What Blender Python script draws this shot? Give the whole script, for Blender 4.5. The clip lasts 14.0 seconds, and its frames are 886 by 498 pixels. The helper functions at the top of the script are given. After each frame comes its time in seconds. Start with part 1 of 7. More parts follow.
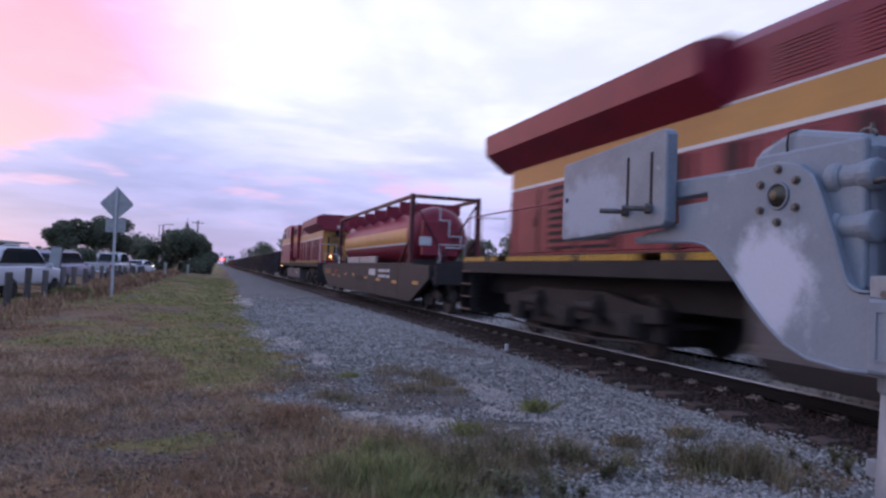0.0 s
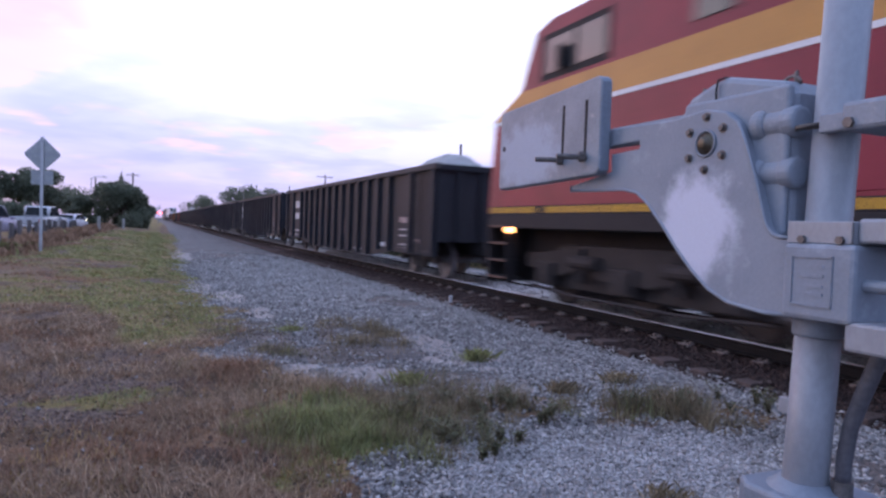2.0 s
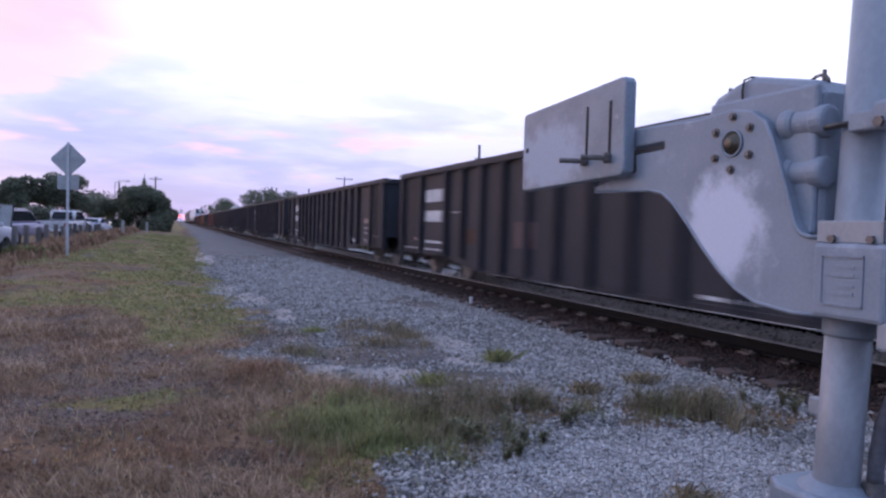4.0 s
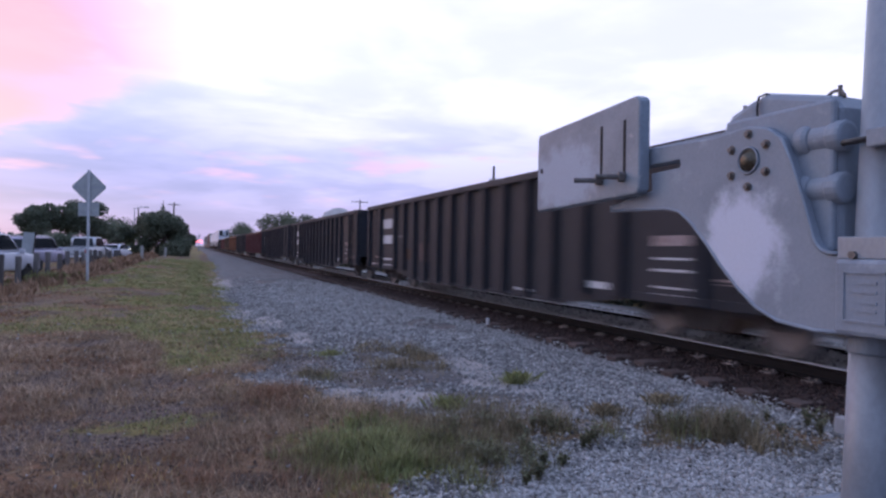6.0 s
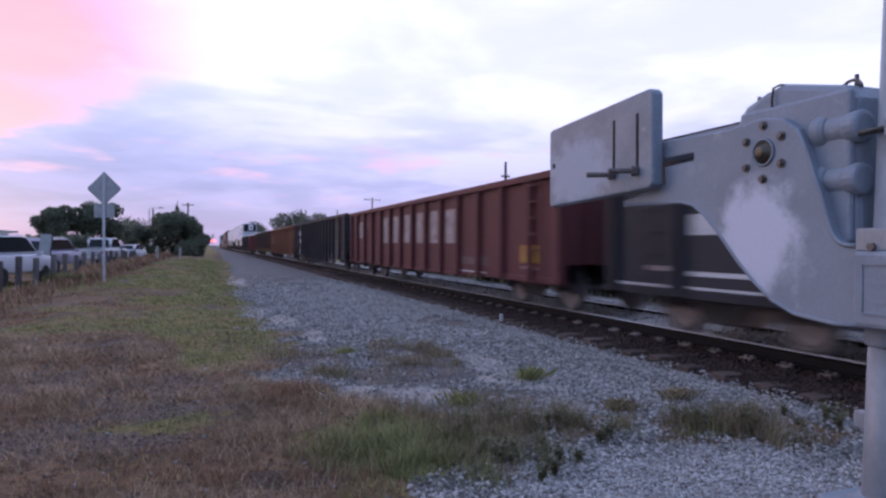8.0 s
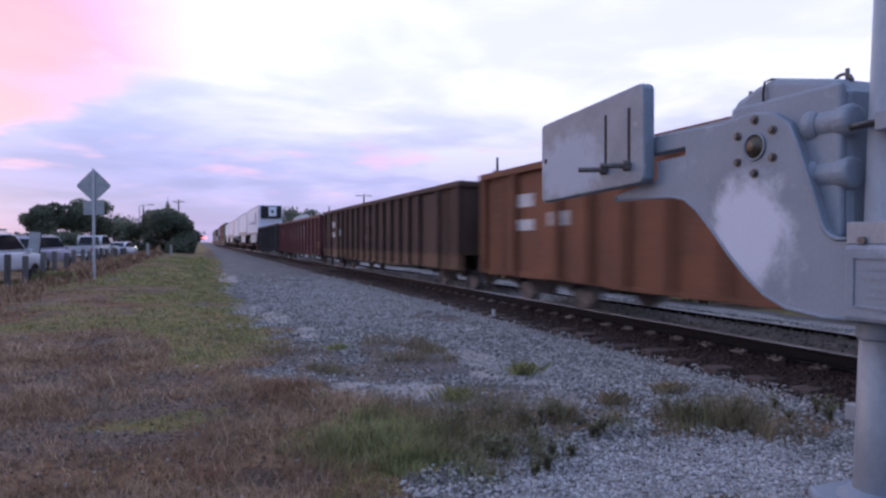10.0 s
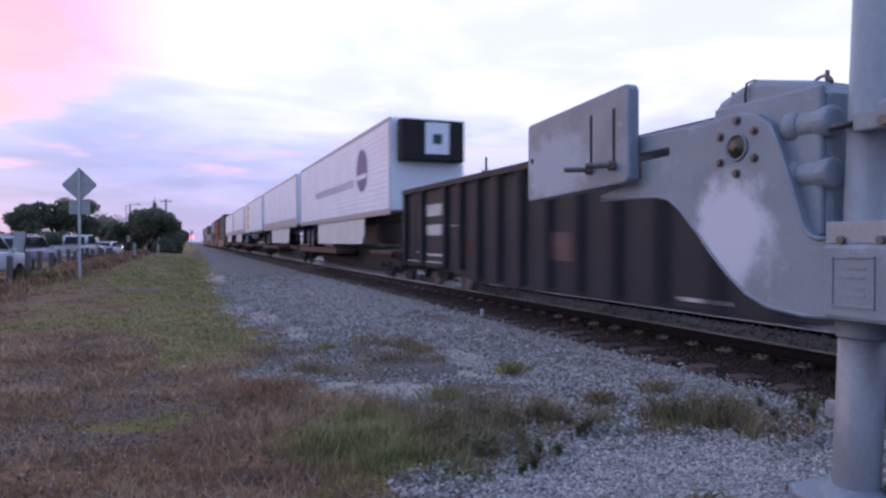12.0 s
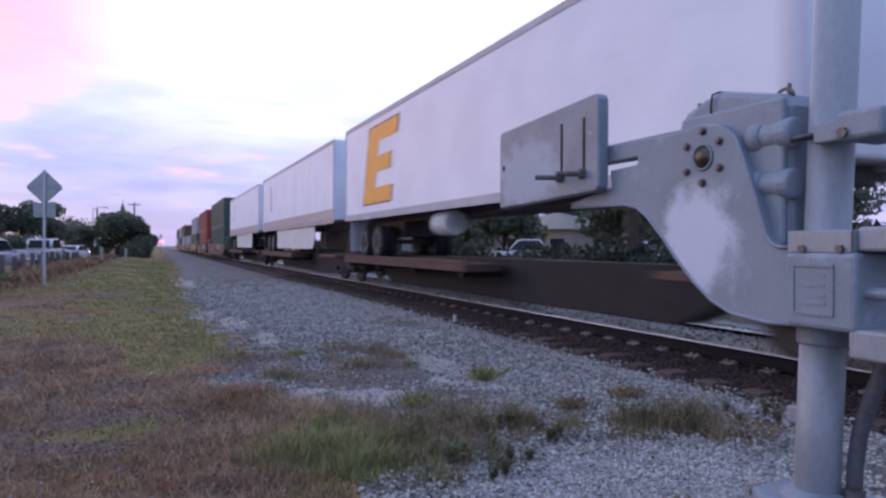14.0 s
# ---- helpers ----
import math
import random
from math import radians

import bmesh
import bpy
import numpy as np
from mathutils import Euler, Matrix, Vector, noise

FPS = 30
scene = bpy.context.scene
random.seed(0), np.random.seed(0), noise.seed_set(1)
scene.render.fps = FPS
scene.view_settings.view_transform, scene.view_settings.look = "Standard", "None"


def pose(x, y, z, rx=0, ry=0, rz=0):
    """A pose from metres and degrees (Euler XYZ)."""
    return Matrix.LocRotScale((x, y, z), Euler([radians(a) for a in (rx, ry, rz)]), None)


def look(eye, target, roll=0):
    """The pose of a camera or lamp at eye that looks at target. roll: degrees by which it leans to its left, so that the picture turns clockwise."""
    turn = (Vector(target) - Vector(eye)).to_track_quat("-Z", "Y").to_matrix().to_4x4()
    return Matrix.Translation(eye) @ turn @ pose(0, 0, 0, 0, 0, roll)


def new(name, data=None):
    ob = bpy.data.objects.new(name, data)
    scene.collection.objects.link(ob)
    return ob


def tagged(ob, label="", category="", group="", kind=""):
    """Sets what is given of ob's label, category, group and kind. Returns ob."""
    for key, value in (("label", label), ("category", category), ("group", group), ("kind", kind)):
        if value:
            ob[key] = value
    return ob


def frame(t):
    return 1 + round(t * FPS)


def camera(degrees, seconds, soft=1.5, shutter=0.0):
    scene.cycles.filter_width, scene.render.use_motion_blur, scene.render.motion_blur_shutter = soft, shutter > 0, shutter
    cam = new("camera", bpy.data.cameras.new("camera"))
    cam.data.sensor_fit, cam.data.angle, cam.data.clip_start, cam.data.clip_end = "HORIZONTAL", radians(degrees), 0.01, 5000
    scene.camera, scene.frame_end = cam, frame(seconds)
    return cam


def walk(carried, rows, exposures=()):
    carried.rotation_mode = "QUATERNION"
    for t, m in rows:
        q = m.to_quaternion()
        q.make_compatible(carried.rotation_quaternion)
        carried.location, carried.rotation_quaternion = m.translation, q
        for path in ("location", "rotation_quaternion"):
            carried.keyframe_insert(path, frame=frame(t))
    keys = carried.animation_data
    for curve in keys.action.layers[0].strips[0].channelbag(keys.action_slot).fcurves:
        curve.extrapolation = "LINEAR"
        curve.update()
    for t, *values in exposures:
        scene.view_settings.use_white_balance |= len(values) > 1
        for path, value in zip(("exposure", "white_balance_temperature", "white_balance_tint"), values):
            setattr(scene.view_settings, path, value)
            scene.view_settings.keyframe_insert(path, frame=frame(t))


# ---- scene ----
cam = camera(67.1, 14.0, soft=2.5, shutter=0.4)
EXPOSURE = [(0, -0.05, 6050, 10), (0.5, 0.0, 6050, 10), (1, 0.1, 6050, 10), (1.5, 0.27, 6050, 10), (2, 0.38, 6050, 10), (3, 0.42, 6050, 10), (3.5, 0.35, 6050, 10), (4.8, 0.15, 6050, 10), (6, 0.05, 6050, 10), (7.5, 0.0, 6050, 10), (10.5, 0.02, 6050, 10), (11.5, 0.03, 6050, 10), (12, 0.06, 6050, 10), (12.5, 0.18, 6050, 10), (13, 0.2, 6050, 10), (14, 0.2, 6050, 10)]
PATH = [
    (0, (0.063, 0.051, 1.48), (0.705, 1.944, 1.549), 2.3),
    (0.5, (0.088, 0.058, 1.476), (0.799, 1.927, 1.506), 2.1),
    (1, (0.092, 0.065, 1.472), (0.84, 1.92, 1.461), 1.7),
    (1.5, (0.089, 0.076, 1.467), (0.824, 1.936, 1.431), 1.4),
    (2, (0.117, 0.065, 1.464), (0.914, 1.898, 1.4), 2.1),
    (2.5, (0.096, 0.072, 1.468), (0.927, 1.888, 1.368), 2.0),
    (3, (0.092, 0.065, 1.467), (0.89, 1.895, 1.347), 2.1),
    (3.5, (0.088, 0.057, 1.467), (0.854, 1.902, 1.372), 1.9),
    (6, (0.086, 0.055, 1.467), (0.786, 1.929, 1.467), 0.9),
    (6.5, (0.088, 0.058, 1.467), (0.777, 1.935, 1.471), 0.7),
    (7, (0.086, 0.055, 1.467), (0.764, 1.936, 1.47), 0.5),
    (7.5, (0.09, 0.061, 1.467), (0.757, 1.946, 1.464), 0.3),
    (8, (0.088, 0.059, 1.467), (0.752, 1.945, 1.457), 0.2),
    (10.5, (0.093, 0.067, 1.468), (0.784, 1.944, 1.444), -0.1),
    (11, (0.096, 0.064, 1.466), (0.792, 1.939, 1.442), -0.1),
    (11.5, (0.098, 0.059, 1.466), (0.807, 1.929, 1.444), -0.3),
    (12, (0.098, 0.055, 1.467), (0.815, 1.922, 1.443), -0.1),
    (12.5, (0.107, 0.054, 1.47), (0.84, 1.915, 1.449), -0.4),
    (13, (0.099, 0.049, 1.472), (0.851, 1.902, 1.457), 0.1),
    (13.5, (0.1, 0.05, 1.475), (0.872, 1.895, 1.467), 0.1),
    (14, (0.102, 0.047, 1.47), (0.893, 1.884, 1.463), 0.2),
]
walk(cam, [(t, look(eye, target, roll)) for t, eye, target, roll in PATH], exposures=EXPOSURE)

# ---- world and light ----
X0, ZR, V = 7.65, 0.20, 28.0          # track centre, rail head, train speed in m/s
SUN_AZ, SUN_EL = -42.0, 5.0           # degrees: left of the track, low


def dir_of(az, el):
    a, e = radians(az), radians(el)
    return Vector((math.sin(a) * math.cos(e), math.cos(a) * math.cos(e), math.sin(e)))


def make_world():
    w = bpy.data.worlds.new("dusk_sky")
    scene.world = w
    w.use_nodes = True
    nt = w.node_tree
    nt.nodes.clear()
    N, L = nt.nodes.new, nt.links.new

    def math_(op, a, b=None, clamp=False):
        n = N("ShaderNodeMath")
        n.operation, n.use_clamp = op, clamp
        for i, v in enumerate((a, b)):
            if v is None:
                continue
            if isinstance(v, (int, float)):
                n.inputs[i].default_value = v
            else:
                L(v, n.inputs[i])
        return n.outputs[0]

    def ramp(v, lo, hi):
        n = N("ShaderNodeMapRange")
        n.interpolation_type = "SMOOTHSTEP"
        L(v, n.inputs[0])
        n.inputs[1].default_value, n.inputs[2].default_value = lo, hi
        return n.outputs[0]

    def mix(f, a, b):
        n = N("ShaderNodeMix")
        n.data_type = "RGBA"
        if isinstance(f, float):
            n.inputs[0].default_value = f
        else:
            L(f, n.inputs[0])
        for i, v in ((6, a), (7, b)):
            if isinstance(v, tuple):
                n.inputs[i].default_value = (*v, 1)
            else:
                L(v, n.inputs[i])
        return n.outputs[2]

    def noise_(vec, scale, detail=4, rough=0.55, dist=0.0):
        n = N("ShaderNodeTexNoise")
        n.inputs["Scale"].default_value, n.inputs["Detail"].default_value = scale, detail
        n.inputs["Roughness"].default_value, n.inputs["Distortion"].default_value = rough, dist
        L(vec, n.inputs["Vector"])
        return n.outputs[0]

    tc = N("ShaderNodeTexCoord").outputs["Generated"]
    xyz = N("ShaderNodeSeparateXYZ")
    L(tc, xyz.inputs[0])
    x, y, z = xyz.outputs
    # cloud deck seen in perspective
    zz = math_("MAXIMUM", math_("ADD", z, 0.10), 0.03)
    cv = N("ShaderNodeCombineXYZ")
    L(math_("DIVIDE", x, zz), cv.inputs[0])
    L(math_("DIVIDE", y, zz), cv.inputs[1])
    big = noise_(cv.outputs[0], 0.75, 4, 0.5, 0.6)
    fine = noise_(cv.outputs[0], 2.6, 5, 0.55, 0.3)
    cover = math_("ADD", math_("MULTIPLY", big, 0.75), math_("MULTIPLY", fine, 0.25))
    c = ramp(cover, 0.38, 0.62)
    side = ramp(x, -0.12, 0.22)
    low = mix(side, mix(c, (0.25, 0.275, 0.70), (0.38, 0.37, 0.86)), mix(c, (0.40, 0.385, 0.82), (0.62, 0.56, 1.03)))
    high = mix(c, (0.94, 0.91, 1.22), (1.34, 1.27, 1.48))
    up = ramp(math_("ADD", z, math_("MULTIPLY", side, 0.035)), 0.085, 0.31)
    sky = mix(up, low, high)
    sky = mix(ramp(z, 0.42, 0.85), sky, (0.70, 0.88, 1.42))
    east = math_("MULTIPLY", y, -1.0)
    sky = mix(ramp(east, -0.35, 0.6), sky, mix(c, (0.46, 0.56, 0.98), (0.62, 0.72, 1.12)))
    # afterglow on the clouds towards the set sun
    def near(az, el, lo, hi):
        d = N("ShaderNodeVectorMath")
        d.operation = "DOT_PRODUCT"
        L(tc, d.inputs[0])
        d.inputs[1].default_value = dir_of(az, el)
        wob = math_("MULTIPLY", math_("SUBTRACT", big, 0.5), 0.10)
        return ramp(math_("ADD", d.outputs["Value"], wob), lo, hi)
    glow = math_("MULTIPLY", near(-22, 17, 0.915, 0.985), ramp(fine, 0.1, 0.55))
    slant = math_("SUBTRACT", z, math_("MULTIPLY", x, 0.4))
    slant = math_("ADD", slant, math_("MULTIPLY", math_("SUBTRACT", fine, 0.5), 0.05))
    glow = math_("MULTIPLY", glow, ramp(slant, 0.218, 0.255))
    sky = mix(glow, sky, (1.22, 0.56, 0.92))
    hot = math_("MULTIPLY", near(-20, 12, 0.968, 0.998), ramp(slant, 0.220, 0.245))
    sky = mix(math_("MULTIPLY", hot, 0.85), sky, (1.25, 0.50, 0.58))
    # thin lit streaks low over the horizon
    sv = N("ShaderNodeVectorMath")
    sv.operation = "MULTIPLY"
    L(tc, sv.inputs[0])
    sv.inputs[1].default_value = (9, 9, 42)
    streak = math_("MULTIPLY", ramp(noise_(sv.outputs[0], 1.0, 3, 0.5), 0.52, 0.72),
                   math_("MULTIPLY", ramp(z, 0.045, 0.085), math_("SUBTRACT", 1.0, ramp(z, 0.11, 0.17))))
    sky = mix(math_("MULTIPLY", streak, 0.6), sky, (1.0, 0.52, 0.82))
    haze = math_("SUBTRACT", 1.0, ramp(z, 0.0, 0.075))
    sky = mix(math_("MULTIPLY", haze, 0.5), sky, mix(side, (0.28, 0.325, 0.67), (0.42, 0.44, 0.82)))
    # clear sky behind the deck
    nish = N("ShaderNodeTexSky")
    nish.sky_type, nish.sun_disc = "NISHITA", False
    nish.sun_elevation, nish.sun_rotation = radians(SUN_EL), radians(SUN_AZ)
    s1 = N("ShaderNodeBackground")
    L(nish.outputs[0], s1.inputs[0])
    s1.inputs[1].default_value = 0.05
    s2 = N("ShaderNodeBackground")
    L(sky, s2.inputs[0])
    s2.inputs[1].default_value = 0.90
    add = N("ShaderNodeAddShader")
    L(s1.outputs[0], add.inputs[0])
    L(s2.outputs[0], add.inputs[1])
    out = N("ShaderNodeOutputWorld")
    L(add.outputs[0], out.inputs[0])


make_world()
sun = new("sun", bpy.data.lights.new("sun", "SUN"))
sun.data.energy, sun.data.angle, sun.data.color = 0.12, radians(20), (1.0, 0.80, 0.82)
sun.matrix_world = look(dir_of(SUN_AZ, 14) * 50, (0, 0, 0))

# ---- materials ----
MATS = {}


def mat(name, c1, c2=None, scale=3.0, rough=0.6, metal=0.0, bump=0.15, bscale=40.0, stretch=(1, 1, 1), c3=None, spot=(0.58, 0.72), vary=0.0, island=False, emit=None, fine=0.25, patch=None, spec=0.22, through_light=0.0):
    """Procedural surface: two tones at a broad scale, fine grain, optional stains (c3) and relief."""
    if name in MATS:
        return MATS[name]
    m = bpy.data.materials.new(name)
    m.use_nodes = True
    nt = m.node_tree
    N, L = nt.nodes.new, nt.links.new
    b = nt.nodes["Principled BSDF"]
    b.inputs["Roughness"].default_value, b.inputs["Metallic"].default_value = rough, metal
    b.inputs["Specular IOR Level"].default_value = spec
    if emit:
        b.inputs["Base Color"].default_value = (*c1, 1)
        b.inputs["Emission Color"].default_value = (*c1, 1)
        b.inputs["Emission Strength"].default_value = emit
        MATS[name] = m
        return m
    tc = N("ShaderNodeTexCoord")
    mp = N("ShaderNodeMapping")
    mp.inputs["Scale"].default_value = stretch
    L(tc.outputs["Object"], mp.inputs["Vector"])

    def noise_(s, d=4, r=0.6):
        n = N("ShaderNodeTexNoise")
        n.inputs["Scale"].default_value, n.inputs["Detail"].default_value, n.inputs["Roughness"].default_value = s, d, r
        L(mp.outputs[0], n.inputs["Vector"])
        return n.outputs[0]

    def ramp(v, lo, hi):
        n = N("ShaderNodeMapRange")
        n.interpolation_type = "SMOOTHSTEP"
        L(v, n.inputs[0])
        n.inputs[1].default_value, n.inputs[2].default_value = lo, hi
        return n.outputs[0]

    def mix(f, a, bb, mode="MIX"):
        n = N("ShaderNodeMix")
        n.data_type, n.blend_type = "RGBA", mode
        if isinstance(f, float):
            n.inputs[0].default_value = f
        else:
            L(f, n.inputs[0])
        for i, v in ((6, a), (7, bb)):
            if isinstance(v, tuple):
                n.inputs[i].default_value = (*v, 1)
            else:
                L(v, n.inputs[i])
        return n.outputs[2]

    c2 = c2 or tuple(v * 0.75 for v in c1)
    broad = noise_(scale)
    grain = noise_(bscale, 3)
    col = mix(ramp(broad, 0.35, 0.65), c1, c2)
    if c3:
        col = mix(ramp(noise_(scale * 2.7, 5, 0.7), *spot), col, c3)
    if patch:
        # a worn bare area with a ragged edge
        centre, radii, tone = patch
        sub = N("ShaderNodeVectorMath")
        sub.operation = "SUBTRACT"
        L(tc.outputs["Object"], sub.inputs[0])
        sub.inputs[1].default_value = centre
        div = N("ShaderNodeVectorMath")
        div.operation = "DIVIDE"
        L(sub.outputs[0], div.inputs[0])
        div.inputs[1].default_value = radii
        ln = N("ShaderNodeVectorMath")
        ln.operation = "LENGTH"
        L(div.outputs[0], ln.inputs[0])
        wobble = N("ShaderNodeMath")
        wobble.operation = "MULTIPLY_ADD"
        L(noise_(scale * 3.2, 5, 0.62), wobble.inputs[0])
        wobble.inputs[1].default_value = 1.1
        L(ln.outputs["Value"], wobble.inputs[2])
        col = mix(ramp(wobble.outputs[0], 1.70, 1.16), col, tone)
    col = mix(fine, col, mix(ramp(grain, 0.3, 0.7), tuple(v * 0.45 for v in c1), tuple(min(v * 1.7, 1) for v in c1)))
    if vary:
        rnd = N("ShaderNodeNewGeometry").outputs["Random Per Island"] if island else N("ShaderNodeObjectInfo").outputs["Random"]
        hs = N("ShaderNodeHueSaturation")
        L(col, hs.inputs["Color"])
        mr = N("ShaderNodeMapRange")
        L(rnd, mr.inputs[0])
        mr.inputs[3].default_value, mr.inputs[4].default_value = 1 - vary, 1 + vary
        L(mr.outputs[0], hs.inputs["Value"])
        col = hs.outputs[0]
    L(col, b.inputs["Base Color"])
    rr = N("ShaderNodeMapRange")
    L(grain, rr.inputs[0])
    rr.inputs[3].default_value, rr.inputs[4].default_value = max(rough - 0.12, 0.05), min(rough + 0.12, 1)
    L(rr.outputs[0], b.inputs["Roughness"])
    if bump:
        bp = N("ShaderNodeBump")
        bp.inputs["Strength"].default_value, bp.inputs["Distance"].default_value = bump, 0.02
        L(grain, bp.inputs["Height"])
        L(bp.outputs[0], b.inputs["Normal"])
    if through_light:
        # thin blades and leaves let light through
        tb, ms = N("ShaderNodeBsdfTranslucent"), N("ShaderNodeMixShader")
        L(col, tb.inputs[0])
        ms.inputs[0].default_value = through_light
        L(b.outputs[0], ms.inputs[1])
        L(tb.outputs[0], ms.inputs[2])
        L(ms.outputs[0], nt.nodes["Material Output"].inputs[0])
    MATS[name] = m
    return m


def glass(name, tint=(0.02, 0.025, 0.03)):
    if name not in MATS:
        m = bpy.data.materials.new(name)
        m.use_nodes = True
        b = m.node_tree.nodes["Principled BSDF"]
        b.inputs["Base Color"].default_value = (*tint, 1)
        b.inputs["Roughness"].default_value = 0.06
        b.inputs["IOR"].default_value = 1.5
        MATS[name] = m
    return MATS[name]


GALV = mat("galvanised_steel", (0.228, 0.262, 0.31), (0.180, 0.21, 0.252), 5, 0.5, 0.2, 0.06, 90, c3=(0.33, 0.35, 0.38), fine=0.10)
CASTING = mat("aluminium_painted_casting", (0.248, 0.282, 0.332), (0.218, 0.25, 0.295), 4, 0.55, 0.1, 0.06, 90, c3=(0.30, 0.34, 0.395), spot=(0.56, 0.70), fine=0.07)
WORN = mat("worn_casting_paint", (0.248, 0.282, 0.332), (0.218, 0.25, 0.295), 4, 0.55, 0.1, 0.06, 90, c3=(0.30, 0.34, 0.395), spot=(0.56, 0.70), fine=0.07, patch=((1.70, 1.70, 1.505), (1.0, 0.168, 0.185), (0.55, 0.59, 0.70)))
DRYPAINT = mat("bare_worn_aluminium", (0.46, 0.475, 0.51), (0.38, 0.395, 0.43), 9, 0.6, 0.05, 0.10, 90, fine=0.12)
MASTPAINT = mat("mast_grey_paint", (0.295, 0.312, 0.342), (0.26, 0.278, 0.308), 3, 0.42, 0.15, 0.05, 60, stretch=(1, 1, 0.6), fine=0.10)
BOLT = mat("rusty_bolt", (0.13, 0.12, 0.115), (0.19, 0.175, 0.165), 40, 0.5, 0.6, 0.2, 90)
BRASS = mat("worn_bronze", (0.12, 0.105, 0.08), (0.07, 0.065, 0.055), 30, 0.45, 0.7, 0.1, 90)
RUBBER = mat("black_rubber", (0.025, 0.025, 0.028), None, 8, 0.7, 0, 0.1, 80)
CONCRETE = mat("weathered_concrete", (0.36, 0.35, 0.33), (0.27, 0.26, 0.25), 4, 0.85, 0, 0.3, 50, c3=(0.2, 0.18, 0.16))
TIE = mat("weathered_timber_tie", (0.105, 0.078, 0.068), (0.060, 0.043, 0.038), 5, 0.9, 0, 0.3, 60, stretch=(0.4, 3, 3), c3=(0.05, 0.034, 0.029), spot=(0.50, 0.7), vary=0.3)
PLATE = mat("worn_tie_plate", (0.20, 0.165, 0.15), (0.13, 0.105, 0.095), 9, 0.6, 0.2, 0.2, 60, vary=0.3)
# near-black tone for foot, web and lower head of the rail
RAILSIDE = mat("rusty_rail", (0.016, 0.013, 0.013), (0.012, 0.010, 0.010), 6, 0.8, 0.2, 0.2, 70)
RAILTOP = mat("polished_rail_head", (0.74, 0.73, 0.74), (0.66, 0.65, 0.66), 6, 0.42, 0.5, 0.02, 80)
REDLOCO = mat("locomotive_red_paint", (0.225, 0.024, 0.045), (0.170, 0.022, 0.040), 1.2, 0.36, 0, 0.03, 30, c3=(0.10, 0.020, 0.028), spot=(0.62, 0.8), fine=0.12)
FRAMEBAR = mat("container_frame_dark_red", (0.085, 0.022, 0.030), (0.06, 0.018, 0.024), 3, 0.5, 0, 0.05, 30)
YELLOCO = mat("locomotive_yellow_paint", (0.48, 0.245, 0.065), (0.41, 0.21, 0.06), 1.5, 0.35, 0, 0.03, 30, c3=(0.36, 0.19, 0.05), spot=(0.62, 0.8), fine=0.12)
SILLYEL = mat("sill_yellow_paint", (0.60, 0.34, 0.035), (0.45, 0.25, 0.04), 2, 0.45, 0, 0.04, 30)
WHITELINE = mat("white_paint", (0.72, 0.72, 0.74), (0.62, 0.62, 0.64), 3, 0.45, 0, 0.03, 40)
BLACKUF = mat("underframe_black", (0.023, 0.021, 0.023), (0.034, 0.031, 0.031), 3, 0.7, 0.0, 0.25, 40, c3=(0.045, 0.037, 0.033))
DARKSTEEL = mat("dark_steel", (0.05, 0.045, 0.045), (0.08, 0.065, 0.06), 4, 0.6, 0.3, 0.2, 50)
TRUCKMAT = mat("truck_casting", (0.070, 0.060, 0.057), (0.105, 0.090, 0.084), 4, 0.8, 0.1, 0.3, 40)
WHEELMAT = mat("wheel_steel", (0.165, 0.155, 0.16), (0.215, 0.205, 0.21), 7, 0.55, 0.5, 0.15, 40)
WORNORANGE = mat("worn_orange_lettering", (0.27, 0.14, 0.045), (0.19, 0.10, 0.04), 4, 0.6, 0, 0.05, 40, c3=(0.06, 0.045, 0.04), spot=(0.5, 0.66))
# darker wheel and truck tones for locomotives, well cars and spine cars
DARKWHEEL = mat("oily_wheel_steel", (0.05, 0.044, 0.044), (0.07, 0.06, 0.058), 7, 0.6, 0.3, 0.15, 40)
LOCOTRUCK = mat("oily_truck_casting", (0.036, 0.031, 0.031), (0.052, 0.044, 0.042), 4, 0.75, 0.1, 0.3, 40)
FUEL = mat("fuel_tank_grey", (0.125, 0.112, 0.113), (0.095, 0.085, 0.087), 1.5, 0.6, 0.1, 0.1, 30)
WELLGREY = mat("well_car_dark_grey", (0.038, 0.035, 0.037), (0.028, 0.026, 0.028), 1.2, 0.6, 0.1, 0.1, 30, c3=(0.09, 0.07, 0.06))
GON_BLACK = mat("gondola_black", (0.024, 0.026, 0.033), (0.033, 0.034, 0.040), 1.1, 0.6, 0.1, 0.15, 25, c3=(0.043, 0.040, 0.044), spot=(0.56, 0.75), vary=0.15)
GON_RED = mat("gondola_oxide_red", (0.112, 0.036, 0.038), (0.086, 0.032, 0.034), 1.1, 0.6, 0.05, 0.15, 25, c3=(0.05, 0.022, 0.02), spot=(0.55, 0.75))
GON_BROWN = mat("gondola_rust_brown", (0.072, 0.045, 0.034), (0.048, 0.034, 0.030), 0.9, 0.7, 0.05, 0.2, 25, c3=(0.13, 0.075, 0.042), spot=(0.56, 0.76), patch=((0, 9.5, 0.60), (1000, 60, 0.36), (0.17, 0.10, 0.064)))
GON_ORANGE = mat("gondola_faded_orange", (0.19, 0.082, 0.045), (0.13, 0.06, 0.038), 0.9, 0.7, 0.05, 0.2, 25, c3=(0.08, 0.045, 0.035), spot=(0.5, 0.72))
MARKWHITE = mat("stencil_white", (0.55, 0.55, 0.56), (0.38, 0.38, 0.40), 6, 0.6, 0, 0.05, 60, c3=(0.2, 0.2, 0.2), spot=(0.6, 0.75))
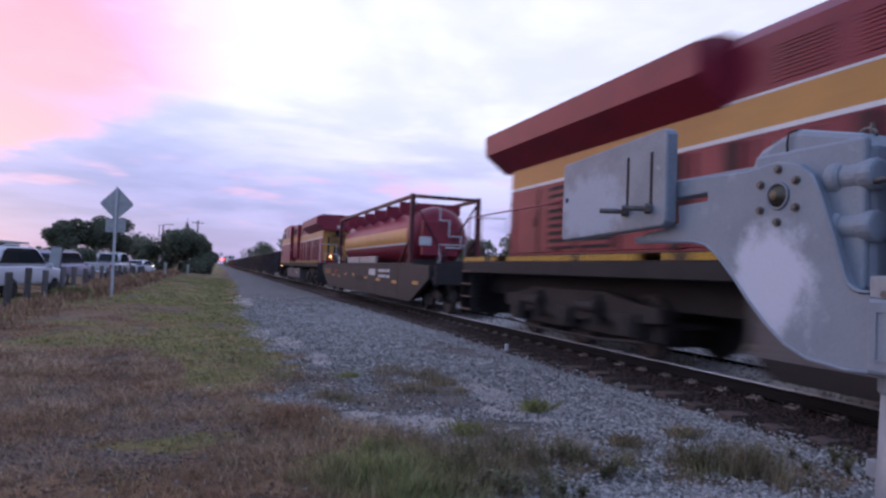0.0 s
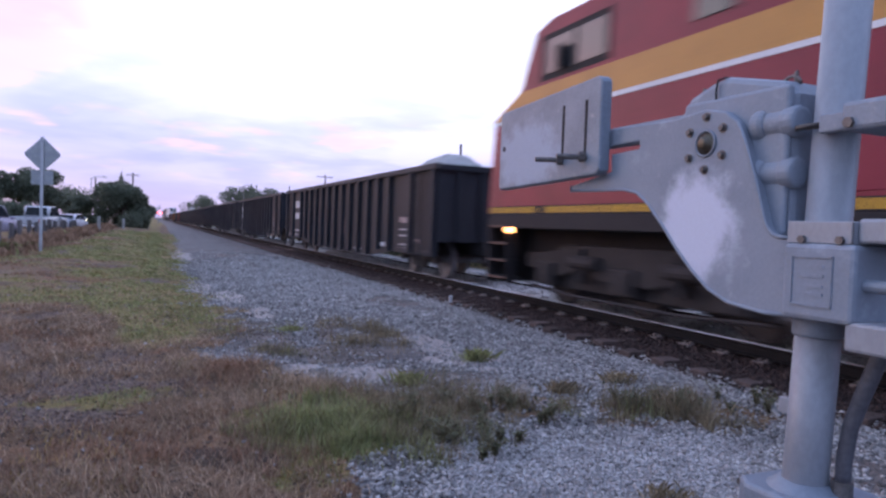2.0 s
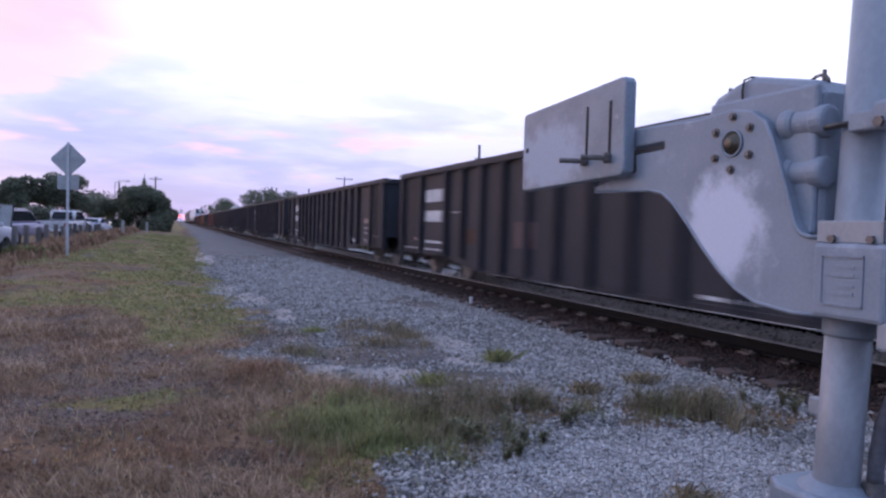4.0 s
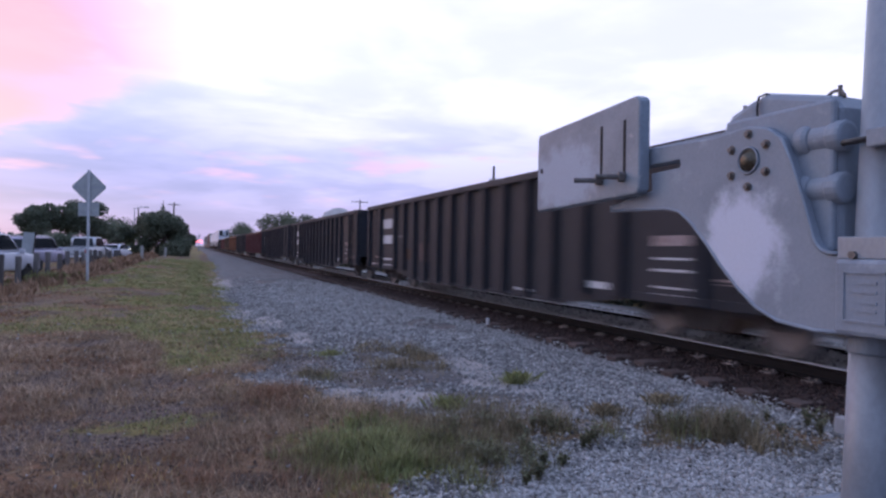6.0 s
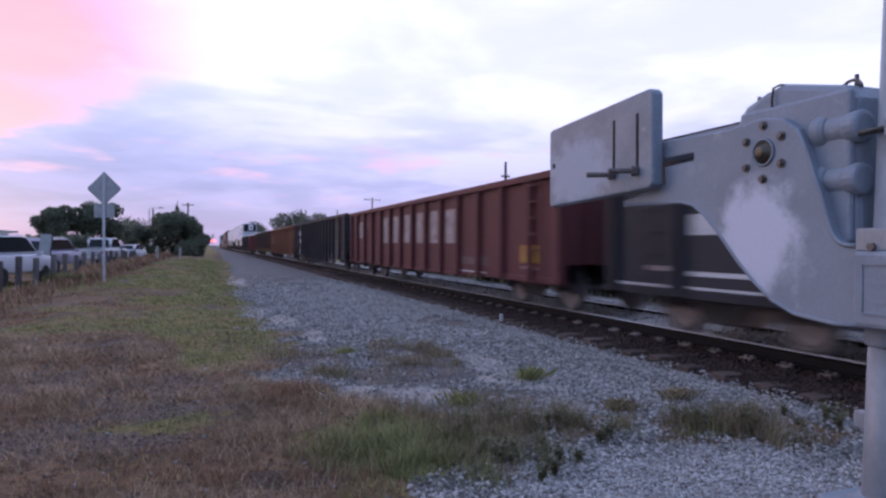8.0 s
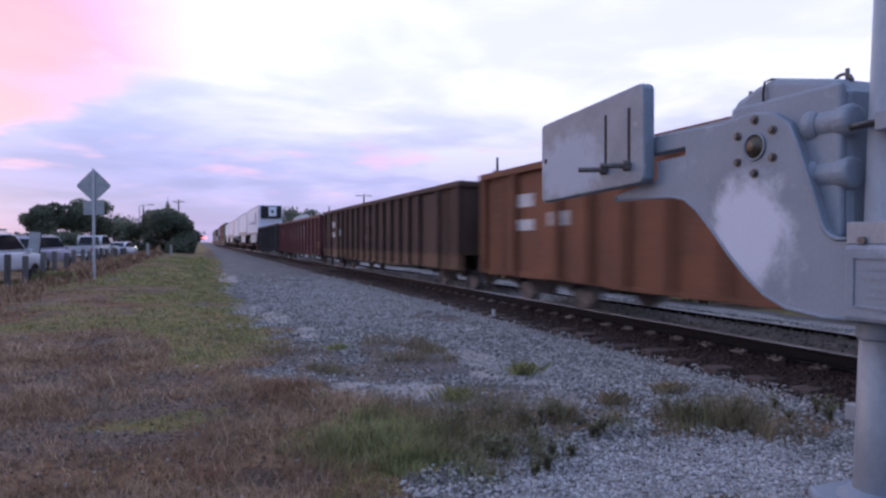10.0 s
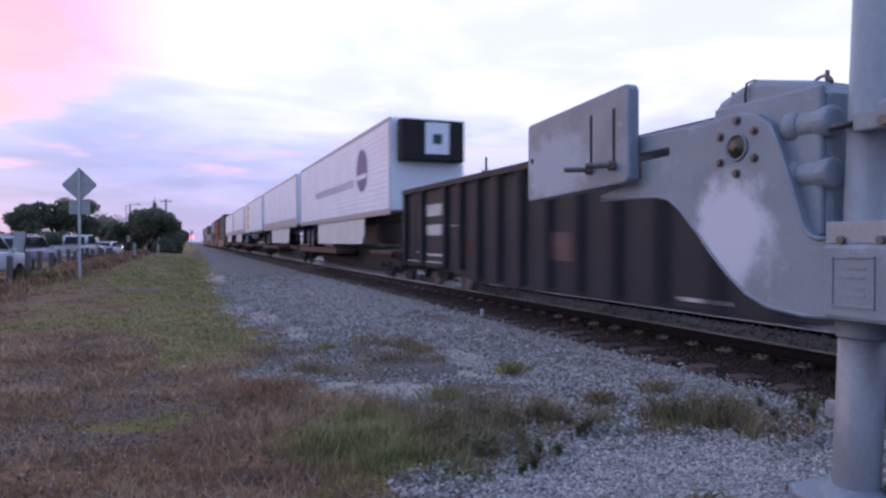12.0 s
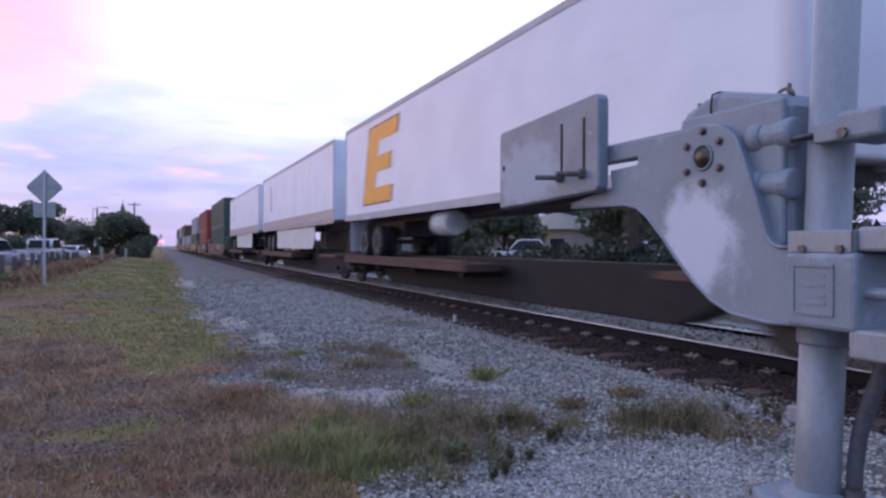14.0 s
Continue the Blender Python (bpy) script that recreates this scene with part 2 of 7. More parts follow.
FADEDMARK = mat("faded_lettering", (0.40, 0.34, 0.33), (0.28, 0.21, 0.205), 3, 0.65, 0, 0.05, 60, c3=(0.10, 0.035, 0.033), spot=(0.46, 0.66))
OLDMARK = mat("nearly_worn_lettering", (0.17, 0.12, 0.115), (0.11, 0.065, 0.06), 4, 0.65, 0, 0.05, 60, c3=(0.08, 0.035, 0.033), spot=(0.42, 0.6))
RUSTPATCH = mat("rust_patch", (0.075, 0.042, 0.028), (0.045, 0.03, 0.025), 5, 0.75, 0, 0.15, 40)
RIMDUST = mat("dusty_rim", (0.085, 0.072, 0.070), (0.055, 0.047, 0.048), 2, 0.8, 0, 0.2, 30, stretch=(1, 0.4, 1))
LOAD = mat("crushed_stone_load", (0.36, 0.35, 0.34), (0.27, 0.26, 0.26), 3, 0.9, 0, 0.8, 30)
SKIRTWHITE = mat("skirt_off_white", (0.62, 0.61, 0.60), (0.54, 0.53, 0.53), 1.5, 0.5, 0, 0.04, 25, c3=(0.40, 0.37, 0.36), spot=(0.58, 0.8), fine=0.1)
SCUFF = mat("trailer_scuffed_base", (0.42, 0.365, 0.375), (0.36, 0.31, 0.32), 1.5, 0.5, 0, 0.04, 25, c3=(0.30, 0.25, 0.25), stretch=(1, 0.3, 2))
TRAILERWHITE = mat("trailer_white", (0.74, 0.77, 0.86), (0.68, 0.71, 0.80), 0.7, 0.35, 0, 0.03, 20, c3=(0.60, 0.60, 0.62), spot=(0.6, 0.85), fine=0.08)
TRAILERGREY = mat("trailer_alloy", (0.40, 0.41, 0.46), (0.33, 0.34, 0.38), 2, 0.5, 0.1, 0.05, 30)
TRAILERTAN = mat("trailer_dirty_rail", (0.36, 0.335, 0.335), (0.29, 0.265, 0.265), 2, 0.5, 0.1, 0.06, 30)
LOGOBLUE = mat("decal_blue", (0.055, 0.06, 0.24), (0.045, 0.05, 0.19), 2, 0.4, 0, 0.02, 30)
LOGOLIGHT = mat("decal_pale_blue", (0.36, 0.37, 0.52), (0.42, 0.43, 0.56), 2, 0.4, 0, 0.02, 30)
LETTER = mat("decal_orange", (0.80, 0.36, 0.035), (0.74, 0.32, 0.035), 2, 0.4, 0, 0.02, 30)
LETTEREDGE = mat("decal_dark_edge", (0.10, 0.06, 0.05), None, 2, 0.5, 0, 0.02, 30)
CHASSISRUST = mat("flatcar_rust", (0.115, 0.072, 0.058), (0.078, 0.052, 0.046), 2, 0.75, 0.1, 0.2, 30, c3=(0.22, 0.115, 0.06), spot=(0.58, 0.75))
STEPRUST = mat("rusty_step_edge", (0.16, 0.095, 0.075), (0.10, 0.065, 0.055), 4, 0.7, 0.1, 0.2, 40)
BOX_RED = mat("container_red", (0.24, 0.05, 0.04), (0.17, 0.042, 0.036), 1, 0.5, 0, 0.05, 30, c3=(0.10, 0.04, 0.035))
BOX_GREEN = mat("container_green", (0.045, 0.085, 0.07), (0.035, 0.065, 0.055), 1, 0.5, 0, 0.05, 30, c3=(0.09, 0.08, 0.07))
BOX_GREY = mat("container_grey", (0.30, 0.31, 0.34), (0.24, 0.25, 0.28), 1, 0.5, 0, 0.05, 30)
BOX_BROWN = mat("container_brown", (0.10, 0.065, 0.05), (0.08, 0.055, 0.045), 1, 0.5, 0, 0.05, 30)
SIGNBACK = mat("sign_back_aluminium", (0.33, 0.35, 0.36), (0.27, 0.29, 0.30), 4, 0.45, 0.5, 0.04, 40)
# dusty ballast, its colour raised to stand in for light under the cars
INNERBALLAST = mat("dusty_ballast", (0.52, 0.49, 0.475), (0.41, 0.385, 0.375), 2.5, 0.95, 0, 0.9, 26, c3=(0.14, 0.125, 0.12))
WORNPLATE = mat("worn_galvanised_plate", (0.222, 0.262, 0.312), (0.176, 0.21, 0.252), 5, 0.5, 0.2, 0.06, 90, c3=(0.33, 0.35, 0.38), fine=0.10, patch=((1.64, 2.68, 1.80), (1.0, 0.30, 0.16), (0.30, 0.37, 0.47)))
WOODPOST = mat("weathered_post", (0.125, 0.115, 0.115), (0.075, 0.07, 0.07), 6, 0.85, 0, 0.3, 40, stretch=(3, 3, 0.4), vary=0.3)
POLEWOOD = mat("utility_pole_wood", (0.10, 0.085, 0.075), (0.07, 0.06, 0.055), 4, 0.85, 0, 0.3, 40, stretch=(3, 3, 0.3))
BARK = mat("bark", (0.09, 0.07, 0.055), (0.05, 0.04, 0.035), 5, 0.9, 0, 0.5, 30)
# darker copy of the leaf colour, with shade put into it
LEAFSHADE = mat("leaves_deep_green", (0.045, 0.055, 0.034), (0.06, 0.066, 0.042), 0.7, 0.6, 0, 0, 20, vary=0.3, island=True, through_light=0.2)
# leaf green lifted and greyed, so distance haze sits in the colour
LEAF = mat("leaves_dark_green", (0.125, 0.145, 0.105), (0.15, 0.165, 0.12), 0.7, 0.6, 0, 0, 20, vary=0.3, island=True, through_light=0.45)
LEAFLIGHT = mat("leaves_grey_green", (0.105, 0.125, 0.08), (0.08, 0.10, 0.065), 0.7, 0.6, 0, 0, 20, vary=0.4, island=True, through_light=0.45)
CARWHITE = mat("car_white", (0.50, 0.50, 0.56), (0.46, 0.46, 0.52), 1, 0.25, 0, 0, 20, fine=0.05)
CARSILVER = mat("car_silver", (0.44, 0.45, 0.48), (0.4, 0.41, 0.44), 1, 0.28, 0.4, 0, 20, fine=0.05)
CARDARK = mat("car_dark", (0.05, 0.045, 0.06), None, 1, 0.25, 0.2, 0, 20, fine=0.05)
# white car paint tinted lilac for the shadow on its rear
CARSHADEDWHITE = mat("car_pale_lilac", (0.36, 0.34, 0.44), None, 1, 0.25, 0.2, 0, 20, fine=0.05)
ALLOY = mat("pale_alloy_rim", (0.66, 0.66, 0.68), (0.55, 0.55, 0.57), 5, 0.5, 0.1, 0.05, 40)
GLASS = glass("tinted_glass")
PLASTIC = mat("grey_plastic_conduit", (0.10, 0.10, 0.115), None, 6, 0.5, 0, 0.05, 60)
CHROME = mat("chrome", (0.6, 0.6, 0.62), None, 5, 0.2, 1.0, 0, 30, fine=0.05)
TAIL = mat("tail_lamp_red", (0.30, 0.015, 0.012), None, 5, 0.25, 0, 0, 30, fine=0.05)
LAMPORANGE = mat("lamp_amber_lit", (1.0, 0.42, 0.14), emit=8.0)
LAMPWHITE = mat("lamp_warm_lit", (1.0, 0.80, 0.50), emit=16.0)
LAMPRED = mat("lamp_red_lit", (1.0, 0.06, 0.05), emit=14.0)
PLASTER = mat("pale_plaster", (0.30, 0.28, 0.25), (0.25, 0.235, 0.21), 1, 0.8, 0, 0.1, 20)
ROOFGREY = mat("pale_roof", (0.46, 0.45, 0.44), (0.38, 0.37, 0.37), 1, 0.7, 0, 0.1, 20)
BROWNBALLAST = mat("rust_stained_ballast", (0.052, 0.034, 0.029), (0.036, 0.026, 0.024), 2.5, 0.95, 0, 0.9, 26, c3=(0.075, 0.055, 0.048))
STONE_GREY = mat("grey_crushed_stone", (0.318, 0.302, 0.288), (0.190, 0.180, 0.173), 3, 0.9, 0, 0.1, 40, vary=0.6, island=True)
LITTER = mat("dark_leaf_litter", (0.060, 0.042, 0.034), (0.10, 0.062, 0.045), 3, 0.9, 0, 0.1, 40, vary=0.6, island=True)
PALELITTER = mat("pale_straw_litter", (0.30, 0.235, 0.18), (0.22, 0.165, 0.125), 3, 0.9, 0, 0.1, 40, vary=0.4, island=True)
# stones for the same strip, also paled in place of light below the train
STONE_BRIGHTENED = mat("dusty_pale_ballast_stone", (0.44, 0.415, 0.405), (0.30, 0.28, 0.275), 3, 0.9, 0, 0.1, 40, vary=0.45, island=True)
STONE_WHITE = mat("pale_limestone", (0.385, 0.37, 0.362), (0.255, 0.244, 0.240), 3, 0.9, 0, 0.1, 40, vary=0.35, island=True)
STONE_BROWN = mat("rust_stained_stone", (0.056, 0.036, 0.031), (0.036, 0.025, 0.022), 3, 0.9, 0, 0.1, 40, vary=0.5, island=True)
STRAW = mat("dry_grass", (0.34, 0.235, 0.105), (0.25, 0.17, 0.08), 1.2, 0.8, 0, 0, 20, vary=0.45, island=True, through_light=0.25)
WEEDBROWN = mat("withered_weed", (0.265, 0.215, 0.135), (0.165, 0.135, 0.085), 1.2, 0.8, 0, 0, 20, vary=0.5, island=True, through_light=0.25)
FENCEWEED = mat("dull_brown_weeds", (0.29, 0.19, 0.125), (0.21, 0.135, 0.09), 1.2, 0.8, 0, 0, 20, vary=0.45, island=True, through_light=0.25)
WEEDLEAF = mat("dull_olive_leaf", (0.125, 0.135, 0.075), (0.15, 0.125, 0.075), 4, 0.7, 0, 0, 20, vary=0.5, island=True, through_light=0.2)
STRAWRED = mat("dead_reddish_grass", (0.275, 0.160, 0.100), (0.19, 0.115, 0.078), 1.2, 0.8, 0, 0, 20, vary=0.45, island=True, through_light=0.25)
MATTED = mat("matted_dead_grass", (0.40, 0.285, 0.19), (0.23, 0.16, 0.105), 1.2, 0.8, 0, 0, 20, vary=0.5, island=True, through_light=0.25)
GRASSGREEN = mat("green_grass", (0.24, 0.255, 0.105), (0.21, 0.19, 0.09), 1.2, 0.7, 0, 0, 20, vary=0.45, island=True, through_light=0.25)


def ground_material():
    m = bpy.data.materials.new("verge_ground")
    m.use_nodes = True
    nt = m.node_tree
    N, L = nt.nodes.new, nt.links.new
    b = nt.nodes["Principled BSDF"]
    b.inputs["Roughness"].default_value = 0.95
    geo = N("ShaderNodeTexCoord")
    at = N("ShaderNodeAttribute")
    at.attribute_name = "zone"
    sep = N("ShaderNodeSeparateColor")
    L(at.outputs["Color"], sep.inputs[0])

    def noise_(s, d=5, r=0.6):
        n = N("ShaderNodeTexNoise")
        n.inputs["Scale"].default_value, n.inputs["Detail"].default_value, n.inputs["Roughness"].default_value = s, d, r
        L(geo.outputs["Object"], n.inputs["Vector"])
        return n.outputs[0]

    def ramp(v, lo, hi):
        n = N("ShaderNodeMapRange")
        n.interpolation_type = "SMOOTHSTEP"
        L(v, n.inputs[0])
        n.inputs[1].default_value, n.inputs[2].default_value = lo, hi
        return n.outputs[0]

    def mix(f, a, bb):
        n = N("ShaderNodeMix")
        n.data_type = "RGBA"
        if isinstance(f, float):
            n.inputs[0].default_value = f
        else:
            L(f, n.inputs[0])
        for i, v in ((6, a), (7, bb)):
            if isinstance(v, tuple):
                n.inputs[i].default_value = (*v, 1)
            else:
                L(v, n.inputs[i])
        return n.outputs[2]

    vor = N("ShaderNodeTexVoronoi")
    vor.inputs["Scale"].default_value = 24
    L(geo.outputs["Object"], vor.inputs["Vector"])
    n7 = noise_(16.0, 6, 0.75)
    n1, n2, n3, n4, n5, n6 = noise_(0.45), noise_(3.0), noise_(28, 3), noise_(1.3, 6, 0.7), noise_(0.8, 5, 0.65), noise_(7.0, 4, 0.65)
    soil = mix(ramp(n2, 0.35, 0.65), (0.186, 0.101, 0.047), (0.122, 0.069, 0.035))
    soil = mix(ramp(n1, 0.45, 0.6), soil, (0.154, 0.101, 0.058))
    soil = mix(ramp(n5, 0.54, 0.66), soil, (0.212, 0.092, 0.039))
    soil = mix(ramp(n4, 0.50, 0.62), soil, (0.062, 0.040, 0.027))
    soil = mix(ramp(n4, 0.42, 0.30), soil, (0.238, 0.159, 0.085))
    turf = mix(ramp(n2, 0.38, 0.62), (0.212, 0.159, 0.044), (0.154, 0.140, 0.028))
    turf = mix(ramp(n1, 0.4, 0.62), turf, (0.212, 0.140, 0.053))
    turf = mix(ramp(n5, 0.55, 0.70), turf, (0.186, 0.101, 0.044))
    turf = mix(ramp(n4, 0.53, 0.66), turf, (0.084, 0.064, 0.026))
    soil = mix(ramp(n6, 0.53, 0.63), soil, (0.054, 0.036, 0.024))
    soil = mix(ramp(n6, 0.40, 0.30), soil, (0.250, 0.168, 0.087))
    turf = mix(ramp(n6, 0.55, 0.66), turf, (0.080, 0.064, 0.024))
    turf = mix(ramp(n6, 0.40, 0.30), turf, (0.244, 0.174, 0.060))
    grass = mix(ramp(sep.outputs[1], 0.3, 0.7), soil, turf)
    grass = mix(ramp(n3, 0.5, 0.75), grass, (0.080, 0.054, 0.032))
    # stone tones lowered to include the shade between loose stones
    stone = mix(ramp(vor.outputs["Color"], 0.2, 0.8), (0.088, 0.083, 0.080), (0.190, 0.180, 0.174))
    mud = mix(ramp(n2, 0.35, 0.65), (0.185, 0.150, 0.130), (0.105, 0.086, 0.076))
    stone = mix(ramp(at.outputs["Alpha"], 0.08, 0.5), stone, mud)
    stone = mix(ramp(n5, 0.47, 0.62), stone, (0.098, 0.088, 0.082))
    stone = mix(ramp(n1, 0.5, 0.7), stone, (0.098, 0.089, 0.090))
    bare = mix(ramp(n7, 0.40, 0.60), (0.150, 0.100, 0.074), (0.062, 0.042, 0.034))
    grass = mix(ramp(at.outputs["Alpha"], 0.25, 0.7), grass, bare)
    col = mix(ramp(sep.outputs[0], 0.35, 0.65), grass, stone)
    sand = mix(ramp(n3, 0.35, 0.7), (0.37, 0.325, 0.30), (0.24, 0.21, 0.195))
    col = mix(ramp(sep.outputs[2], 0.35, 0.65), col, sand)
    L(col, b.inputs["Base Color"])
    bp = N("ShaderNodeBump")
    bp.inputs["Strength"].default_value, bp.inputs["Distance"].default_value = 0.7, 0.04
    hm = N("ShaderNodeMath")
    hm.operation = "ADD"
    L(n3, hm.inputs[0])
    L(vor.outputs["Distance"], hm.inputs[1])
    L(hm.outputs[0], bp.inputs["Height"])
    L(bp.outputs[0], b.inputs["Normal"])
    return m

# ---- mesh helpers ----
def thing(name, label, category, m=None, group="", kind=""):
    ob = new(name)
    ob.empty_display_size = 0.2
    if m is not None:
        ob.matrix_basis = m
    return tagged(ob, label, category, group, kind)


def part(name, bm, material, parent, label="", smooth=False):
    me = bpy.data.meshes.new(name)
    bmesh.ops.recalc_face_normals(bm, faces=bm.faces)
    if smooth:
        for f in bm.faces:
            f.smooth = True
    bm.to_mesh(me)
    bm.free()
    me.materials.append(material)
    ob = new(name, me)
    if parent is not None:
        ob.parent = parent
    return tagged(ob, label)


def box(bm, x0, x1, y0, y1, z0, z1, bev=0.0, m=None):
    vs = [bm.verts.new((x, y, z)) for x in (x0, x1) for y in (y0, y1) for z in (z0, z1)]
    fs = [bm.faces.new([vs[i] for i in q]) for q in ((0, 1, 3, 2), (4, 6, 7, 5), (0, 4, 5, 1), (2, 3, 7, 6), (0, 2, 6, 4), (1, 5, 7, 3))]
    if bev:
        es = list({e for f in fs for e in f.edges})
        r = bmesh.ops.bevel(bm, geom=es, offset=bev, segments=2, profile=0.5, affect="EDGES")
        vs = list({v for f in r["faces"] for v in f.verts} | {v for v in vs if v.is_valid})
    if m is not None:
        bmesh.ops.transform(bm, matrix=m, verts=[v for v in vs if v.is_valid])
    return bm


def cyl(bm, p0, p1, r, seg=12, r1=None, bev=0.0):
    p0, p1 = Vector(p0), Vector(p1)
    d = p1 - p0
    res = bmesh.ops.create_cone(bm, cap_ends=True, segments=seg, radius1=r, radius2=r if r1 is None else r1, depth=d.length)
    q = Vector((0, 0, 1)).rotation_difference(d.normalized()).to_matrix().to_4x4()
    bmesh.ops.transform(bm, matrix=Matrix.Translation((p0 + p1) / 2) @ q, verts=res["verts"])
    if bev:
        es = [e for e in {e for v in res["verts"] for e in v.link_edges} if any(len(f.verts) > 4 for f in e.link_faces)]
        bmesh.ops.bevel(bm, geom=es, offset=bev, segments=2, profile=0.5, affect="EDGES")
    return bm


def prism(bm, outline, axis, a, b, bev=0.0):
    """Extrude a closed 2D outline along x, y or z from a to b. The outline's axes are the other two in order."""
    def at(p, t):
        return {"x": (t, p[0], p[1]), "y": (p[0], t, p[1]), "z": (p[0], p[1], t)}[axis]
    lo = [bm.verts.new(at(p, a)) for p in outline]
    hi = [bm.verts.new(at(p, b)) for p in outline]
    n = len(outline)
    f0, f1 = bm.faces.new(lo), bm.faces.new(hi)
    for i in range(n):
        bm.faces.new((lo[i], lo[(i + 1) % n], hi[(i + 1) % n], hi[i]))
    if bev:
        bmesh.ops.recalc_face_normals(bm, faces=bm.faces)
        bmesh.ops.bevel(bm, geom=list(f0.edges) + list(f1.edges), offset=bev, segments=2, profile=0.5, affect="EDGES")
    return bm


def tube(bm, pts, r, seg=8):
    """A bent round bar through pts."""
    pts = [Vector(p) for p in pts]
    rings = []
    for i, p in enumerate(pts):
        d = (pts[min(i + 1, len(pts) - 1)] - pts[max(i - 1, 0)]).normalized()
        q = Vector((0, 0, 1)).rotation_difference(d)
        rings.append([bm.verts.new(p + q @ Vector((r * math.cos(k * 2 * math.pi / seg), r * math.sin(k * 2 * math.pi / seg), 0))) for k in range(seg)])
    for a, b in zip(rings, rings[1:]):
        for k in range(seg):
            bm.faces.new((a[k], a[(k + 1) % seg], b[(k + 1) % seg], b[k]))
    bm.faces.new(rings[0])
    bm.faces.new(rings[-1])
    return bm


def lathe(bm, prof, centre, axis="x", seg=24):
    """Turn a profile of (along, radius) about an axis through centre."""
    rings = []
    for a, r in prof:
        ring = []
        for k in range(seg):
            u, w = r * math.cos(2 * math.pi * k / seg), r * math.sin(2 * math.pi * k / seg)
            p = {"x": (a, u, w), "y": (u, a, w), "z": (u, w, a)}[axis]
            ring.append(bm.verts.new(Vector(centre) + Vector(p)))
        rings.append(ring)
    for a, b in zip(rings, rings[1:]):
        for k in range(seg):
            bm.faces.new((a[k], a[(k + 1) % seg], b[(k + 1) % seg], b[k]))
    for ring in (rings[0], rings[-1]):
        bm.faces.new(ring)
    return bm


def arc(cx, cy, r, a0, a1, n=6):
    return [(cx + r * math.cos(radians(a0 + (a1 - a0) * i / n)), cy + r * math.sin(radians(a0 + (a1 - a0) * i / n))) for i in range(n + 1)]


def B():
    return bmesh.new()


def soup(name, verts, faces, material, smooth=False):
    me = bpy.data.meshes.new(name)
    nv, nf, k = len(verts), len(faces), faces.shape[1]
    me.vertices.add(nv)
    me.vertices.foreach_set("co", np.asarray(verts, np.float32).ravel())
    me.loops.add(nf * k)
    me.loops.foreach_set("vertex_index", np.asarray(faces, np.int32).ravel())
    me.polygons.add(nf)
    me.polygons.foreach_set("loop_start", np.arange(0, nf * k, k, dtype=np.int32))
    me.polygons.foreach_set("loop_total", np.full(nf, k, np.int32))
    me.update(calc_edges=True)
    me.validate()
    me.materials.append(material)
    return me

# ---- ground and track ----
def smooth01(v, lo, hi):
    t = np.clip((v - lo) / (hi - lo), 0, 1)
    return t * t * (3 - 2 * t)


def wob(x, y, f, seed=0.0):
    """Cheap smooth variation in -1..1."""
    return (np.sin(x * f * 1.3 + seed) * np.cos(y * f * 0.9 + seed * 2.1) + np.sin((x + y) * f * 2.1 + seed * 3.3) * 0.5
            + np.cos((x * 0.7 - y * 1.2) * f * 3.7 + seed) * 0.3) / 1.6


TABLE = np.random.RandomState(77).rand(64, 64)


def fbm(x, y, f, seed=0, octaves=4):
    """Layered smooth noise in 0..1, mean 0.5."""
    out, amp, tot = 0.0, 1.0, 0.0
    for k in range(octaves):
        u, w = np.asarray(x) * f + seed * 7.3 + k * 3.1, np.asarray(y) * f + seed * 11.7 + k * 5.9
        iu, iw = np.floor(u).astype(int), np.floor(w).astype(int)
        fu, fw = u - iu, w - iw
        fu, fw = fu * fu * (3 - 2 * fu), fw * fw * (3 - 2 * fw)
        a, b = TABLE[iu % 64, iw % 64], TABLE[(iu + 1) % 64, iw % 64]
        c, d = TABLE[iu % 64, (iw + 1) % 64], TABLE[(iu + 1) % 64, (iw + 1) % 64]
        out = out + amp * ((a * (1 - fu) + b * fu) * (1 - fw) + (c * (1 - fu) + d * fu) * fw)
        tot += amp
        amp, f = amp * 0.55, f * 2.1
    return out / tot


def blob(x, y, cx, cy, rx, ry, seed=0.0):
    d = np.hypot((x - cx) / rx, (y - cy) / ry) + 1.3 * (fbm(x, y, 2.0 / max(min(rx, 1.5), 0.5), seed, 3) - 0.5)
    return 1 - smooth01(d, 0.6, 1.2)


def edge_x(y):
    """Where the turf ends and the crushed stone begins."""
    return np.interp(y, (0, 3.8, 4.6, 5.6, 6.4, 7.4, 9.0, 10.5, 13.0, 21.0, 52.0, 120.0), (1.2, 1.35, 2.0, 1.95, 1.35, 0.85, 0.8, 1.2, 1.05, 0.9, 1.55, 2.0))


